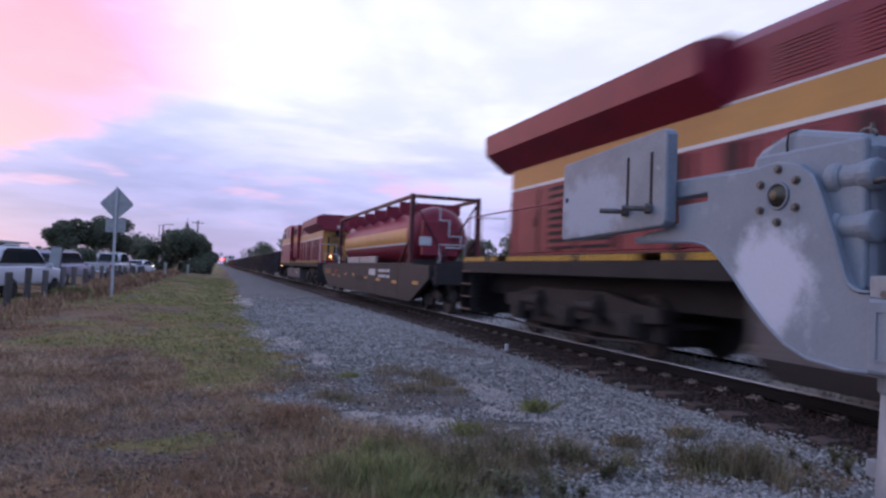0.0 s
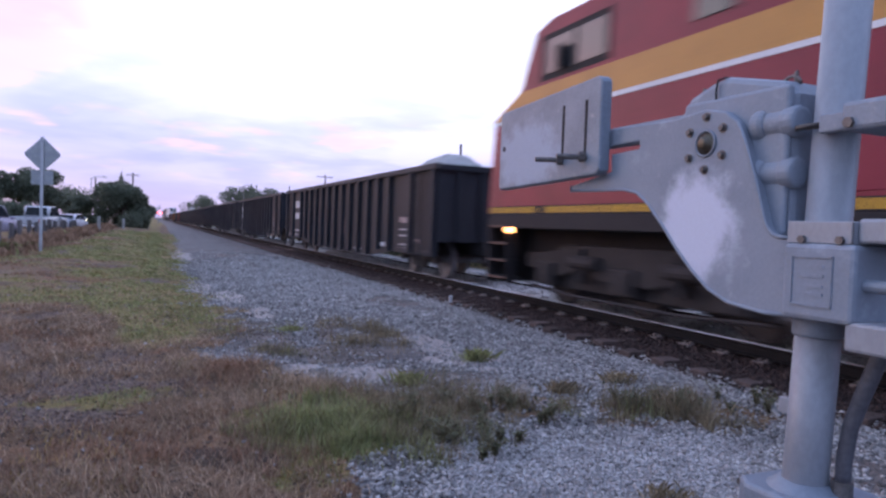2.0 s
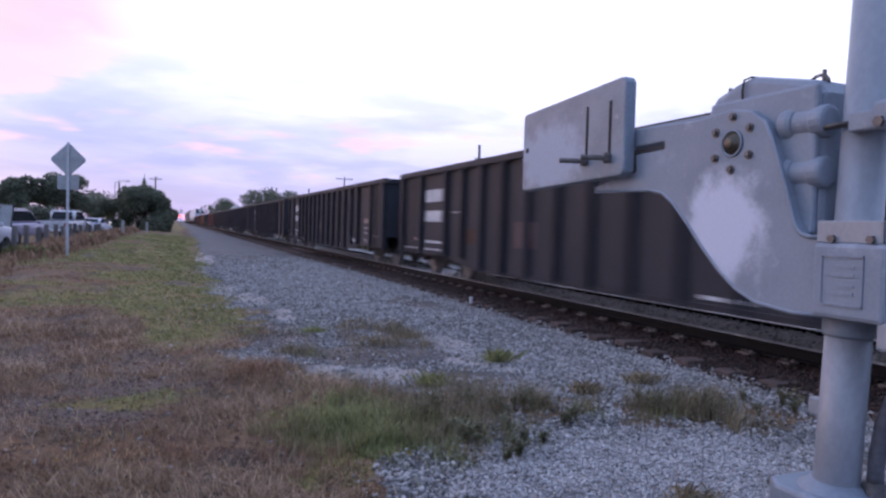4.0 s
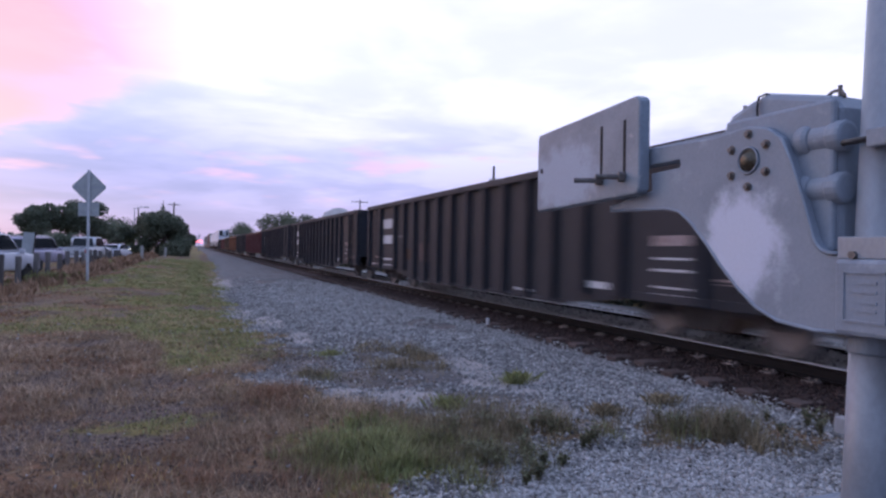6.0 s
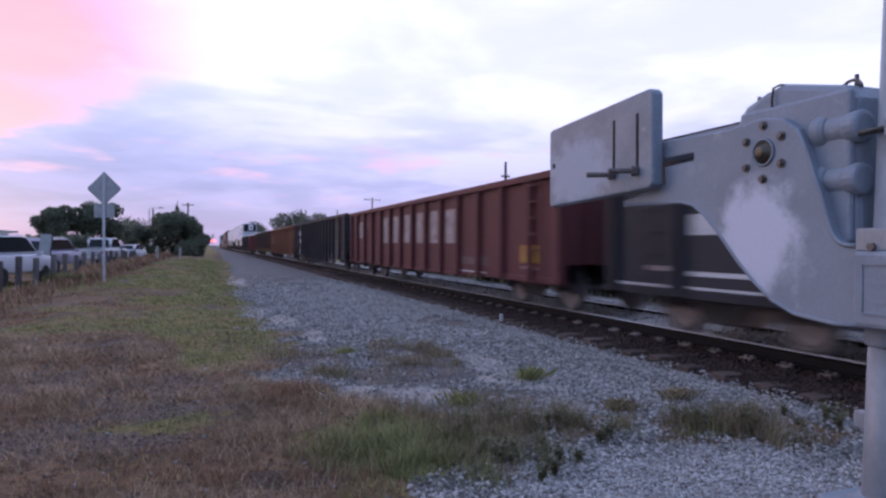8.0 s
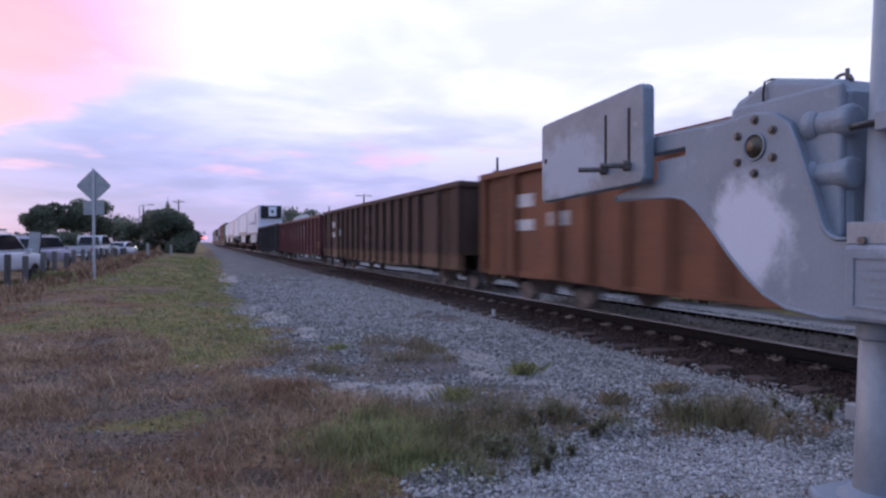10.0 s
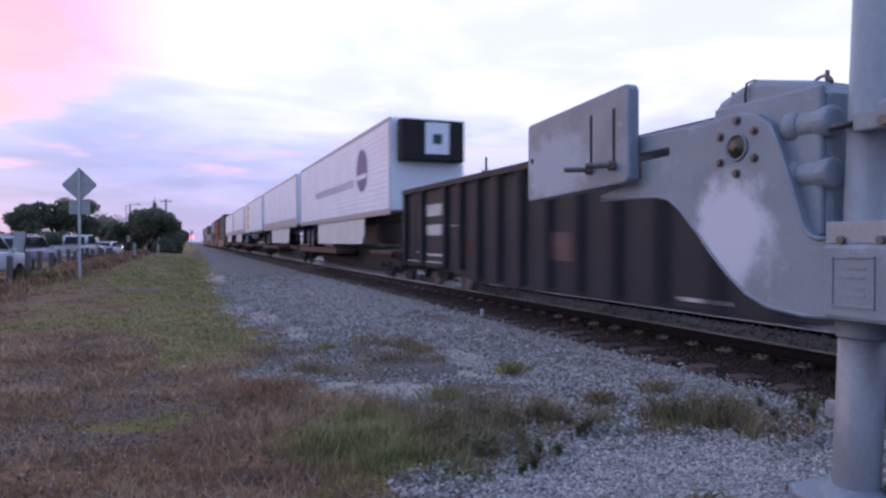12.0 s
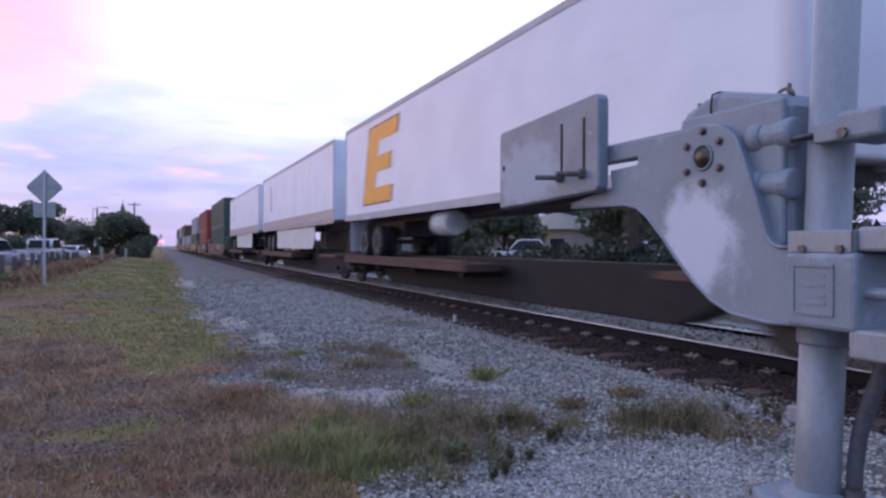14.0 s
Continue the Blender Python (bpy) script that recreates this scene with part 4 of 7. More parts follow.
def coupler(parent, y, s):
    def build():
        bm = B()
        box(bm, -0.10, 0.10, 0.0, 0.55, 0.72, 0.95, 0.02)
        box(bm, -0.16, 0.16, 0.5, 0.78, 0.68, 0.99, 0.04)
        tube(bm, [(0.25, 0, 0.7), (0.26, 0.3, 0.5), (0.24, 0.55, 0.42), (0.2, 0.78, 0.5)], 0.025, 6)
        return bm
    return sharedpart("coupler", build, DARKSTEEL, parent, pose(0, y, 0, 0, 0, 0 if s > 0 else 180))


def locomotive(s_at, turned):
    """Six-axle road locomotive; y = 0 is the radiator end, y = 26.2 the nose."""
    L = 26.2
    lo = thing("locomotive", "dark red diesel locomotive with yellow band and winged radiators", "locomotive", group="locomotives")
    # frame and walkway
    bm = box(B(), -1.5, 1.5, 0.6, 25.9, 1.30, 1.56, 0.02)
    box(bm, -0.7, 0.7, 0.5, 25.7, 0.80, 1.32)
    part("frame", bm, BLACKUF, lo, "black underframe")
    for s in (-1, 1):
        x = s * 1.503
        for y0, y1 in ((0.6, 2.1), (2.35, 6.2), (6.4, 9.0), (9.3, 12.8), (13.0, 17.0), (17.3, 19.2), (19.6, 23.9), (24.2, 25.9)):
            part("sill_stripe", box(B(), min(x, x - s * 0.012), max(x, x - s * 0.012), y0, y1, 1.575, 1.685, 0.003), SILLYEL, lo, "faded yellow sill stripe")
        part("sill_edge", box(B(), min(x, x - s * 0.008), max(x, x - s * 0.008), 0.6, 25.9, 1.56, 1.70), BLACKUF, lo)
    # hood
    hood = prism(B(), [(-0.98, 1.56), (-0.98, 4.52), (-0.84, 4.70), (0.84, 4.70), (0.98, 4.52), (0.98, 1.56)], "y", 2.3, 17.9, 0.02)
    hd = part("hood", hood, REDLOCO, lo, "dark red engine hood")
    for s in (-1, 1):
        x0, x1 = sorted((s * 0.979, s * 0.986))
        part("yellow_band", box(B(), x0, x1, 2.35, 17.85, 3.30, 3.74, 0.002), YELLOCO, hd, "faded yellow band")
        x0, x1 = sorted((s * 0.979, s * 0.9875))
        part("white_line", box(B(), x0, x1, 2.35, 17.85, 3.235, 3.30), WHITELINE, hd)
        part("white_line", box(B(), x0, x1, 2.35, 17.85, 3.74, 3.775), WHITELINE, hd)
        # access doors below the band
        y = 2.7
        i = 0
        while y < 17.0:
            w = (1.05, 0.78, 0.92)[i % 3]
            bm = box(B(), *sorted((s * 0.98, s * 1.005)), y, y + w, 1.78, 3.18, 0.012)
            d = part("door", bm, REDLOCO, hd)
            part("latch", box(B(), *sorted((s * 1.004, s * 1.03)), y + w - 0.12, y + w - 0.06, 2.35, 2.55, 0.005), DARKSTEEL, d)
            part("door_gap", box(B(), *sorted((s * 0.979, s * 0.988)), y + w + 0.02, y + w + 0.08, 1.78, 3.18), BLACKUF, hd, "dark joint between doors")
            y += w + 0.10
            i += 1
        # black strips laid on where wide gaps between door groups look dark
        for yc in (8.4, 9.55, 11.55, 13.0):
            part("hinge_post", box(B(), *sorted((s * 0.98, s * 1.045)), yc - 0.12, yc + 0.12, 1.76, 3.20, 0.012), BLACKUF, hd, "dark strip standing in for the gap between door groups")
        # recessed panels: black backing and added slats give their shade
        for y0, y1 in ((4.3, 5.4), (5.55, 6.7)):
            sc = part("intake_screen", box(B(), *sorted((s * 1.0, s * 1.02)), y0, y1, 1.84, 3.14, 0.006), BLACKUF, hd, "dark slatted panel standing in for a shaded recess")
            bm = B()
            for k in range(8):
                box(bm, *sorted((s * 1.018, s * 1.034)), y0 + 0.05, y1 - 0.05, 1.90 + k * 0.155, 1.97 + k * 0.155)
            part("slats", bm, REDLOCO, sc, "dark red slats")
        for y0, y1 in ((10.2, 11.1), (11.4, 12.3), (13.0, 14.4)):
            bm = box(B(), *sorted((s * 0.98, s * 0.995)), y0, y1, 3.86, 4.40, 0.006)
            for k in range(9):
                box(bm, *sorted((s * 0.985, s * 1.01)), y0 + 0.06, y1 - 0.06, 3.91 + k * 0.05, 3.935 + k * 0.05)
            part("air_grille", bm, REDLOCO, hd, "dark red louvred intake")
    # equipment cabinet bulges
    bm = box(B(), -1.22, 1.22, 14.9, 17.9, 2.0, 4.76, 0.06)
    part("equipment_cabinet", bm, REDLOCO, lo, "dark red blower cabinet")
    for s in (-1, 1):
        x0, x1 = sorted((s * 1.219, s * 1.226))
        part("yellow_band", box(B(), x0, x1, 14.95, 17.85, 3.30, 3.74), YELLOCO, hd)
        part("cabinet_grille", box(B(), *sorted((s * 1.219, s * 1.235)), 15.2, 17.6, 3.95, 4.45, 0.004), BLACKUF, hd)
    # winged radiator section
    wing = prism(B(), [(-0.98, 3.72), (-1.5, 4.12), (-1.52, 4.58), (-1.1, 4.74), (1.1, 4.74), (1.52, 4.58), (1.5, 4.12), (0.98, 3.72)], "y", 1.85, 9.4, 0.015)
    wg = part("radiator_wing", wing, REDLOCO, lo, "dark red overhanging radiator housing")
    for s in (-1, 1):
        bm = B()
        for k in range(14):
            y = 2.1 + k * 0.515
            vs = [(s * 1.03, y, 3.78), (s * 1.46, y, 4.11), (s * 1.46, y + 0.40, 4.11), (s * 1.03, y + 0.40, 3.78)]
            vs = [bm.verts.new((a, b, c - 0.012)) for a, b, c in vs]
            bm.faces.new(vs)
        bmesh.ops.solidify(bm, geom=bm.faces[:], thickness=0.02)
        part("screen", bm, BLACKUF, wg, "black radiator intake screens")
    for y in (3.2, 5.6, 8.0):
        part("fan_ring", cyl(B(), (0, y, 4.73), (0, y, 4.80), 0.75, 24), DARKSTEEL, wg)
    bm = box(B(), -0.45, 0.45, 11.2, 12.1, 4.68, 4.86, 0.03)
    part("exhaust_stack", bm, DARKSTEEL, lo)
    # radiator end of the hood: yellow panel with grille and lamps
    bm = box(B(), -0.96, 0.96, 2.27, 2.302, 1.75, 3.95, 0.006)
    ep = part("end_panel", bm, YELLOCO, lo, "yellow hood end")
    bm = B()
    for k in range(7):
        box(bm, -0.5, 0.5, 2.24, 2.272, 2.75 + k * 0.11, 2.80 + k * 0.11)
    part("end_louvre", bm, BLACKUF, ep)
    part("end_door", box(B(), -0.28, 0.28, 2.245, 2.272, 1.8, 2.65, 0.01), DARKSTEEL, ep)
    for x in (-0.13, 0.13):
        part("headlamp", cyl(B(), (x, 2.28, 4.05), (x, 2.22, 4.05), 0.09, 16), CHROME, ep)
    part("lamp_housing", box(B(), -0.17, 0.17, 2.12, 2.272, 3.36, 3.72, 0.02), BLACKUF, ep, "dark headlamp housing")
    part("number_panel", box(B(), -0.16, 0.16, 1.838, 1.852, 3.86, 4.04, 0.003), MARKWHITE, wg, "small pale number panel")
    for x in (-0.62, 0.62):
        part("corner_post", box(B(), x - 0.06, x + 0.06, 2.235, 2.272, 1.80, 3.30, 0.008), BLACKUF, ep)
    part("lamp", cyl(B(), (-0.45, 2.28, 2.0), (-0.45, 2.2, 2.0), 0.06, 16), LAMPORANGE, lo, "lit amber-white lamp")
    # cab and nose
    cab = prism(B(), [(17.9, 1.56), (17.9, 4.66), (18.3, 4.86), (24.0, 4.86), (24.5, 4.72), (25.0, 3.75), (25.9, 3.35), (26.1, 1.56)], "x", -1.46, 1.46, 0.05)
    cb = part("cab", cab, REDLOCO, lo, "dark red cab with short nose")
    for s in (-1, 1):
        x0, x1 = sorted((s * 1.459, s * 1.467))
        part("yellow_band", prism(B(), [(17.95, 3.32), (17.95, 3.76), (24.95, 3.76), (25.88, 3.36), (25.9, 3.32)], "x", x0, x1), YELLOCO, cb)
        part("white_line", box(B(), x0, x1, 17.95, 25.9, 3.25, 3.318), WHITELINE, cb)
        x0, x1 = sorted((s * 1.46, s * 1.474))
        for y0, y1 in ((20.1, 20.7), (22.45, 23.2), (23.3, 24.15)):
            w = part("side_window", box(B(), x0, x1, y0, y1, 3.92, 4.5, 0.01), GLASS, cb, "dark cab window")
            part("frame", box(B(), x0, x1, y0 - 0.05, y0 - 0.002, 3.88, 4.54), DARKSTEEL, w)
        part("cab_window_band", box(B(), *sorted((s * 1.459, s * 1.4645)), 22.35, 24.28, 3.82, 4.60, 0.003), BLACKUF, cb)
        part("cab_door", box(B(), *sorted((s * 1.459, s * 1.475)), 18.3, 19.1, 1.75, 3.2, 0.01), REDLOCO, cb)
        part("mirror", box(B(), *sorted((s * 1.50, s * 1.62)), 23.5, 23.6, 3.9, 4.3, 0.01), DARKSTEEL, cb)
        part("nose_grille", box(B(), *sorted((s * 1.459, s * 1.473)), 24.9, 25.25, 2.2, 2.7, 0.01), BLACKUF, cb)
    part("number_board", box(B(), -0.9, 0.9, 24.22, 24.40, 4.56, 4.80, 0.02), WHITELINE, cb)
    for x in (-0.62, 0.62):
        bm = prism(B(), [(24.62, 4.55), (24.66, 4.55), (25.0, 3.88), (24.96, 3.86)], "x", x - 0.5, x + 0.5)
        part("windscreen", bm, GLASS, cb)
    bm = box(B(), -0.4, 0.4, 19.2, 20.6, 4.86, 5.02, 0.05)
    part("roof_unit", bm, REDLOCO, cb)
    part("horn", cyl(B(), (0.3, 22.0, 4.86), (0.3, 22.0, 5.05), 0.06, 10), CHROME, cb)
    # pilots, steps, couplers
    for y, s in ((0.45, -1), (25.95, 1)):
        bm = box(B(), -1.45, 1.45, min(y, y + s * 0.12), max(y, y + s * 0.12), 0.25, 1.5, 0.02)
        part("pilot", bm, BLACKUF, lo, "black end plate")
        coupler(lo, y + (0.05 if s > 0 else -0.05), s)
        for sx in (-1, 1):
            for k in range(4):
                st = part("step", box(B(), *sorted((sx * 1.15, sx * 1.5)), min(y - s * 0.05, y - s * 0.75), max(y - s * 0.05, y - s * 0.75), 0.35 + k * 0.32, 0.39 + k * 0.32), BLACKUF, lo)
                part("step_edge", box(B(), *sorted((sx * 1.5, sx * 1.515)), min(y - s * 0.08, y - s * 0.72), max(y - s * 0.08, y - s * 0.72), 0.352 + k * 0.32, 0.388 + k * 0.32), STEPRUST, st, "rusty worn step edge")
            for e in (0.05, 0.75):
                part("step_side", box(B(), *sorted((sx * 1.3, sx * 1.5)), y - s * e - 0.012, y - s * e + 0.012, 0.3, 1.5), BLACKUF, lo)
        for x in (-1.1, 1.1):
            part("ditch_lamp", cyl(B(), (x, y + s * 0.12, 1.28), (x, y + s * 0.2, 1.28), 0.08, 14), LAMPORANGE if s > 0 else CHROME, lo, "lit amber ditch lamp" if s > 0 else "unlit ditch lamp")
        if s > 0:
            for x in (-1.47, 1.47):
                part("marker_lamp", box(B(), x - 0.03, x + 0.03, y - 0.9, y - 0.7, 1.22, 1.32, 0.01), LAMPORANGE, lo, "lit amber marker lamp")
    # handrails
    for s in (-1, 1):
        bm = tube(B(), [(s * 1.45, 0.75, 1.7), (s * 1.45, 0.8, 2.7), (s * 1.45, 17.7, 2.7)], 0.018, 6)
        hr = part("handrail", bm, REDLOCO, lo, "thin side handrail")
        for k in range(9):
            part("stanchion", cyl(B(), (s * 1.45, 1.6 + k * 2.0, 1.56), (s * 1.45, 1.6 + k * 2.0, 2.7), 0.016, 6), REDLOCO, hr)
    bm = tube(B(), [(-1.4, 0.62, 1.6), (-1.4, 0.62, 2.75), (-0.35, 0.62, 2.75), (-0.35, 0.62, 1.9)], 0.018, 6)
    part("end_rail", bm, WHITELINE, lo, "pale end handrail")
    bm = tube(B(), [(1.4, 0.62, 1.6), (1.4, 0.62, 2.75), (0.35, 0.62, 2.75), (0.35, 0.62, 1.9)], 0.018, 6)
    part("end_rail", bm, WHITELINE, lo)
    # fuel tank and reservoirs
    bm = prism(B(), [(-1.45, 1.14), (-1.45, 0.42), (-1.15, 0.14), (1.15, 0.14), (1.45, 0.42), (1.45, 1.14)], "y", 10.4, 19.2, 0.03)
    ft = part("fuel_tank", bm, FUEL, lo, "long dull grey-brown fuel tank")
    for s in (-1, 1):
        part("filler", cyl(B(), (s * 1.44, 14.8, 0.9), (s * 1.50, 14.8, 0.9), 0.07, 12), DARKSTEEL, ft)
        part("gauge_plate", box(B(), *sorted((s * 1.449, s * 1.458)), 12.0, 12.5, 0.75, 0.84), MARKWHITE, ft)
        part("air_reservoir", cyl(B(), (s * 1.2, 16.0, 1.3), (s * 1.2, 19.0, 1.3), 0.14, 14), DARKSTEEL, ft)
    # three-axle trucks
    for yc in (5.4, 22.2):
        def frame_bm():
            bm = B()
            for s in (-1, 1):
                x0, x1 = sorted((s * 1.0, s * 1.14))
                out = [(-2.85, 0.62), (-2.85, 0.86), (-2.2, 0.90), (-1.3, 1.06), (1.3, 1.06), (2.2, 0.90), (2.85, 0.86), (2.85, 0.62), (2.4, 0.58), (1.75, 0.50), (1.2, 0.66), (0.55, 0.50), (-0.55, 0.50), (-1.2, 0.66), (-1.75, 0.50), (-2.4, 0.58)]
                prism(bm, out, "x", x0, x1, 0.015)
                for e in (-2.1, 0, 2.1):
                    box(bm, *sorted((s * 1.02, s * 1.24)), e - 0.24, e + 0.24, 0.34, 0.74, 0.03)
                    cyl(bm, (s * 1.2, e, 0.53), (s * 1.28, e, 0.53), 0.15, 14)
                for e in (-1.1, 1.1):
                    cyl(bm, (s * 1.16, e, 0.45), (s * 1.16, e + 0.01, 1.0), 0.10, 10)
                    cyl(bm, (s * 1.22, e - 0.5, 0.78), (s * 1.22, e + 0.15, 0.78), 0.11, 12)
                tube(bm, [(s * 1.2, -2.6, 0.3), (s * 1.2, -1.2, 0.22), (s * 1.2, 1.2, 0.22), (s * 1.2, 2.6, 0.3)], 0.03, 6)
            box(bm, -1.0, 1.0, -0.3, 0.3, 0.6, 0.95)
            for e in (-1.75, 0.35, 1.35):
                box(bm, -0.62, 0.62, e - 0.42, e + 0.55, 0.14, 0.92, 0.06)          # traction motors
            for s in (-1, 1):
                box(bm, *sorted((s * 0.84, s * 0.98)), -2.7, 2.7, 0.30, 0.60, 0.02)   # brake rigging beam
            return bm
        tr = sharedpart("locomotive_truck", frame_bm, LOCOTRUCK, lo, pose(0, yc, 0), "dark oily three-axle locomotive truck")
        for e in (-2.1, 0, 2.1):
            wheelset(tr, e, 0.53, DARKWHEEL)
    MOVERS.append((lo, s_at, turned))
    return lo


locomotive(16.9, True)
locomotive(41.8, False)


def well_car(s_at, L, material, label):
    w = thing("well_car", label, "rail car", group="well cars")
    for s in (-1, 1):
        x0, x1 = sorted((s * 1.30, s * 1.45))
        out = [(0.9, 1.05), (0.9, 1.45), (3.0, 1.50), (L - 3.0, 1.50), (L - 0.9, 1.45), (L - 0.9, 1.05), (L - 2.0, 0.62), (L - 2.9, 0.26), (2.9, 0.26), (2.0, 0.62)]
        sd = part("side_sill", prism(B(), out, "x", x0, x1, 0.015), material, w, "deep dark grey side sill")
        part("top_chord", box(B(), *sorted((s * 1.28, s * 1.47)), 2.6, L - 2.6, 1.46, 1.54, 0.01), material, sd)
        for k in range(9):
            y = 4.6 + k * (L - 9.2) / 8
            part("side_post", box(B(), *sorted((s * 1.448, s * 1.457)), y - 0.05, y + 0.05, 0.42, 1.46, 0.006), material, sd)
        for y, ww, z, c in ((5.75, 1.8, 1.19, MARKWHITE), (5.75, 1.8, 0.98, MARKWHITE), (4.57, 0.78, 0.80, YELLOCO), (7.25, 0.7, 0.83, YELLOCO), (9.5, 0.7, 0.86, YELLOCO), (12.4, 0.5, 0.95, YELLOCO), (14.3, 0.45, 0.95, YELLOCO), (16.1, 0.7, 0.82, YELLOCO), (17.8, 0.7, 0.84, YELLOCO), (2.0, 0.65, 0.84, YELLOCO)):
            if y < L - 4:
                part("marking_bar", box(B(), *sorted((s * 1.449, s * 1.4535)), y, y + ww, z, z + 0.11), c, sd)
        part("reporting_panel", box(B(), *sorted((s * 1.449, s * 1.4535)), 8.05, 9.25, 1.04, 1.30, 0.002), MARKWHITE, sd, "worn white stencil panel")
        part("hand_hole", prism(B(), [(10.05, 0.80), (10.25, 0.74), (11.85, 0.74), (12.05, 0.80), (12.05, 0.92), (11.85, 0.98), (10.25, 0.98), (10.05, 0.92)], "x", *sorted((s * 1.449, s * 1.4535))), RUBBER, sd, "dark oblong opening")
        # red bar painted on for a red reflection in the sill
        part("sign_disc", box(B(), *sorted((s * 1.449, s * 1.4535)), L - 5.95, L - 4.95, 1.02, 1.19, 0.002), TAIL, sd)
        for k in range(4):
            part("lettering_bar", box(B(), *sorted((s * 1.449, s * 1.4535)), L - 3.7 + k * 0.52, L - 3.30 + k * 0.52, 0.94, 1.24, 0.002), WORNORANGE, sd, "worn orange lettering, unreadable")
    bm = box(B(), -1.3, 1.3, 4.2, L - 4.2, 0.38, 0.46)
    for y0, y1 in ((0.4, 3.4), (L - 3.4, L - 0.4)):
        box(bm, -1.35, 1.35, y0, y1, 1.0, 1.10, 0.01)
        box(bm, -0.3, 0.3, y0, y1, 0.6, 1.02)
    part("floor", bm, BLACKUF, w)
    for y in (4.05, L - 4.05):
        part("bulkhead", box(B(), -1.3, 1.3, y - 0.05, y + 0.05, 0.45, 1.7, 0.01), material, w)
    for y, s in ((0.4, -1), (L - 0.4, 1)):
        bm = box(B(), -1.42, 1.42, y - 0.04, y + 0.04, 0.9, 1.55, 0.01)
        eb = part("end_plate", bm, material, w)
        bm = tube(B(), [(-1.3, y, 1.5), (-1.3, y, 2.1), (-0.5, y, 2.1), (-0.5, y, 1.5)], 0.02, 6)
        part("grab_rail", bm, MARKWHITE, eb, "white grab rail")
        coupler(w, y, s)
    freight_truck(w, 2.1, casting=LOCOTRUCK, key="oily")
    freight_truck(w, L - 2.1, casting=LOCOTRUCK, key="oily")
    MOVERS.append((w, s_at, False))
    return w


def tank_container():
    t = thing("tank_container", "dark red cryogenic fuel tank in an open steel container frame", "tank container")
    L, H = 14.0, 2.62
    z0 = 1.34
    def bar(a, b, r=0.075):
        a, b = Vector(a), Vector(b)
        d = (b - a)
        bm = B()
        box(bm, -r, r, -r, r, 0, d.length, 0.012)
        q = Vector((0, 0, 1)).rotation_difference(d.normalized()).to_matrix().to_4x4()
        bmesh.ops.transform(bm, matrix=Matrix.Translation(a) @ q, verts=bm.verts)
        return part("frame_bar", bm, FRAMEBAR, t)
    for x in (-1.22, 1.22):
        for y in (0.08, L - 0.08):
            bar((x, y, z0), (x, y, z0 + H))
        bar((x, 0.08, z0 + H - 0.08), (x, L - 0.08, z0 + H - 0.08), 0.06)
        bar((x, 0.08, z0 + 0.08), (x, L - 0.08, z0 + 0.08), 0.07)
        for y in (0.1, L - 0.1):
            s = 1 if y < 1 else -1
            bar((x, y, z0 + 1.2), (x, y + s * 1.6, z0 + 0.1), 0.04)
    for s in (-1, 1):
        for y0, y1 in ((5.1, 8.35), (8.5, 11.3)):
            part("side_cover", box(B(), *sorted((s * 1.18, s * 1.30)), y0, y1, 1.55, 1.83, 0.015), TRAILERTAN, t, "dirty pale grey cover panel")
        for z in (1.46, 1.70):
            part("placard", box(B(), *sorted((s * 1.292, s * 1.30)), 13.55, 13.95, z, z + 0.2, 0.002), MARKWHITE, t, "white placard")
    for y in (0.08, L - 0.08):
        bar((-1.22, y, z0 + H - 0.08), (1.22, y, z0 + H - 0.08), 0.06)
        bar((-1.22, y, z0 + 0.08), (1.22, y, z0 + 0.08), 0.07)
        bar((-1.2, y, z0 + H - 0.2), (0.2, y, z0 + 0.2), 0.03)
        bar((1.2, y, z0 + H - 0.2), (-0.2, y, z0 + 0.2), 0.03)
    cz = z0 + 1.22
    shell = lathe(B(), [(0.35, 0.12), (0.38, 0.5), (0.5, 0.85), (0.75, 1.05), (1.1, 1.10), (L - 0.55, 1.10), (L - 0.32, 1.05), (L - 0.20, 0.85), (L - 0.16, 0.5), (L - 0.15, 0.12)], (0, 0, cz), "y", 40)
    sh = part("tank_shell", shell, REDLOCO, t, "dark red insulated cylinder", True)
    bm = B()
    for s in (-1, 1):
        a0, a1 = -14, 14
        pts = [((1.105 * math.cos(radians(a))) * s, cz + 1.105 * math.sin(radians(a))) for a in range(a0, a1 + 1, 4)]
        pts += [((1.09 * math.cos(radians(a))) * s, cz + 1.09 * math.sin(radians(a))) for a in range(a1, a0 - 1, -4)]
        prism(bm, pts, "y", 1.15, L - 0.6)
    part("yellow_band", bm, YELLOCO, sh, "faded yellow band along the cylinder")
    bm = B()
    for s in (-1, 1):
        pts = [((1.107 * math.cos(radians(a))) * s, cz + 1.107 * math.sin(radians(a))) for a in (-17, -14)] + [((1.09 * math.cos(radians(a))) * s, cz + 1.09 * math.sin(radians(a))) for a in (-14, -17)]
        prism(bm, pts, "y", 1.15, L - 0.6)
    part("white_line", bm, WHITELINE, sh)
    for k in range(6):
        y = 1.9 + k * 2.05
        bm = prism(B(), [(-1.2, z0 + H - 0.12), (-1.2, z0 + H - 0.5), (-0.75, z0 + 1.95), (0.75, z0 + 1.95), (1.2, z0 + H - 0.5), (1.2, z0 + H - 0.12)], "y", y - 0.03, y + 0.03)
        part("saddle_plate", bm, REDLOCO, t)
    # valve box and piping at the front end
    bm = box(B(), -0.8, 0.5, 0.1, 0.34, z0 + 0.5, z0 + 1.7, 0.02)
    vb = part("valve_cabinet", bm, REDLOCO, t)
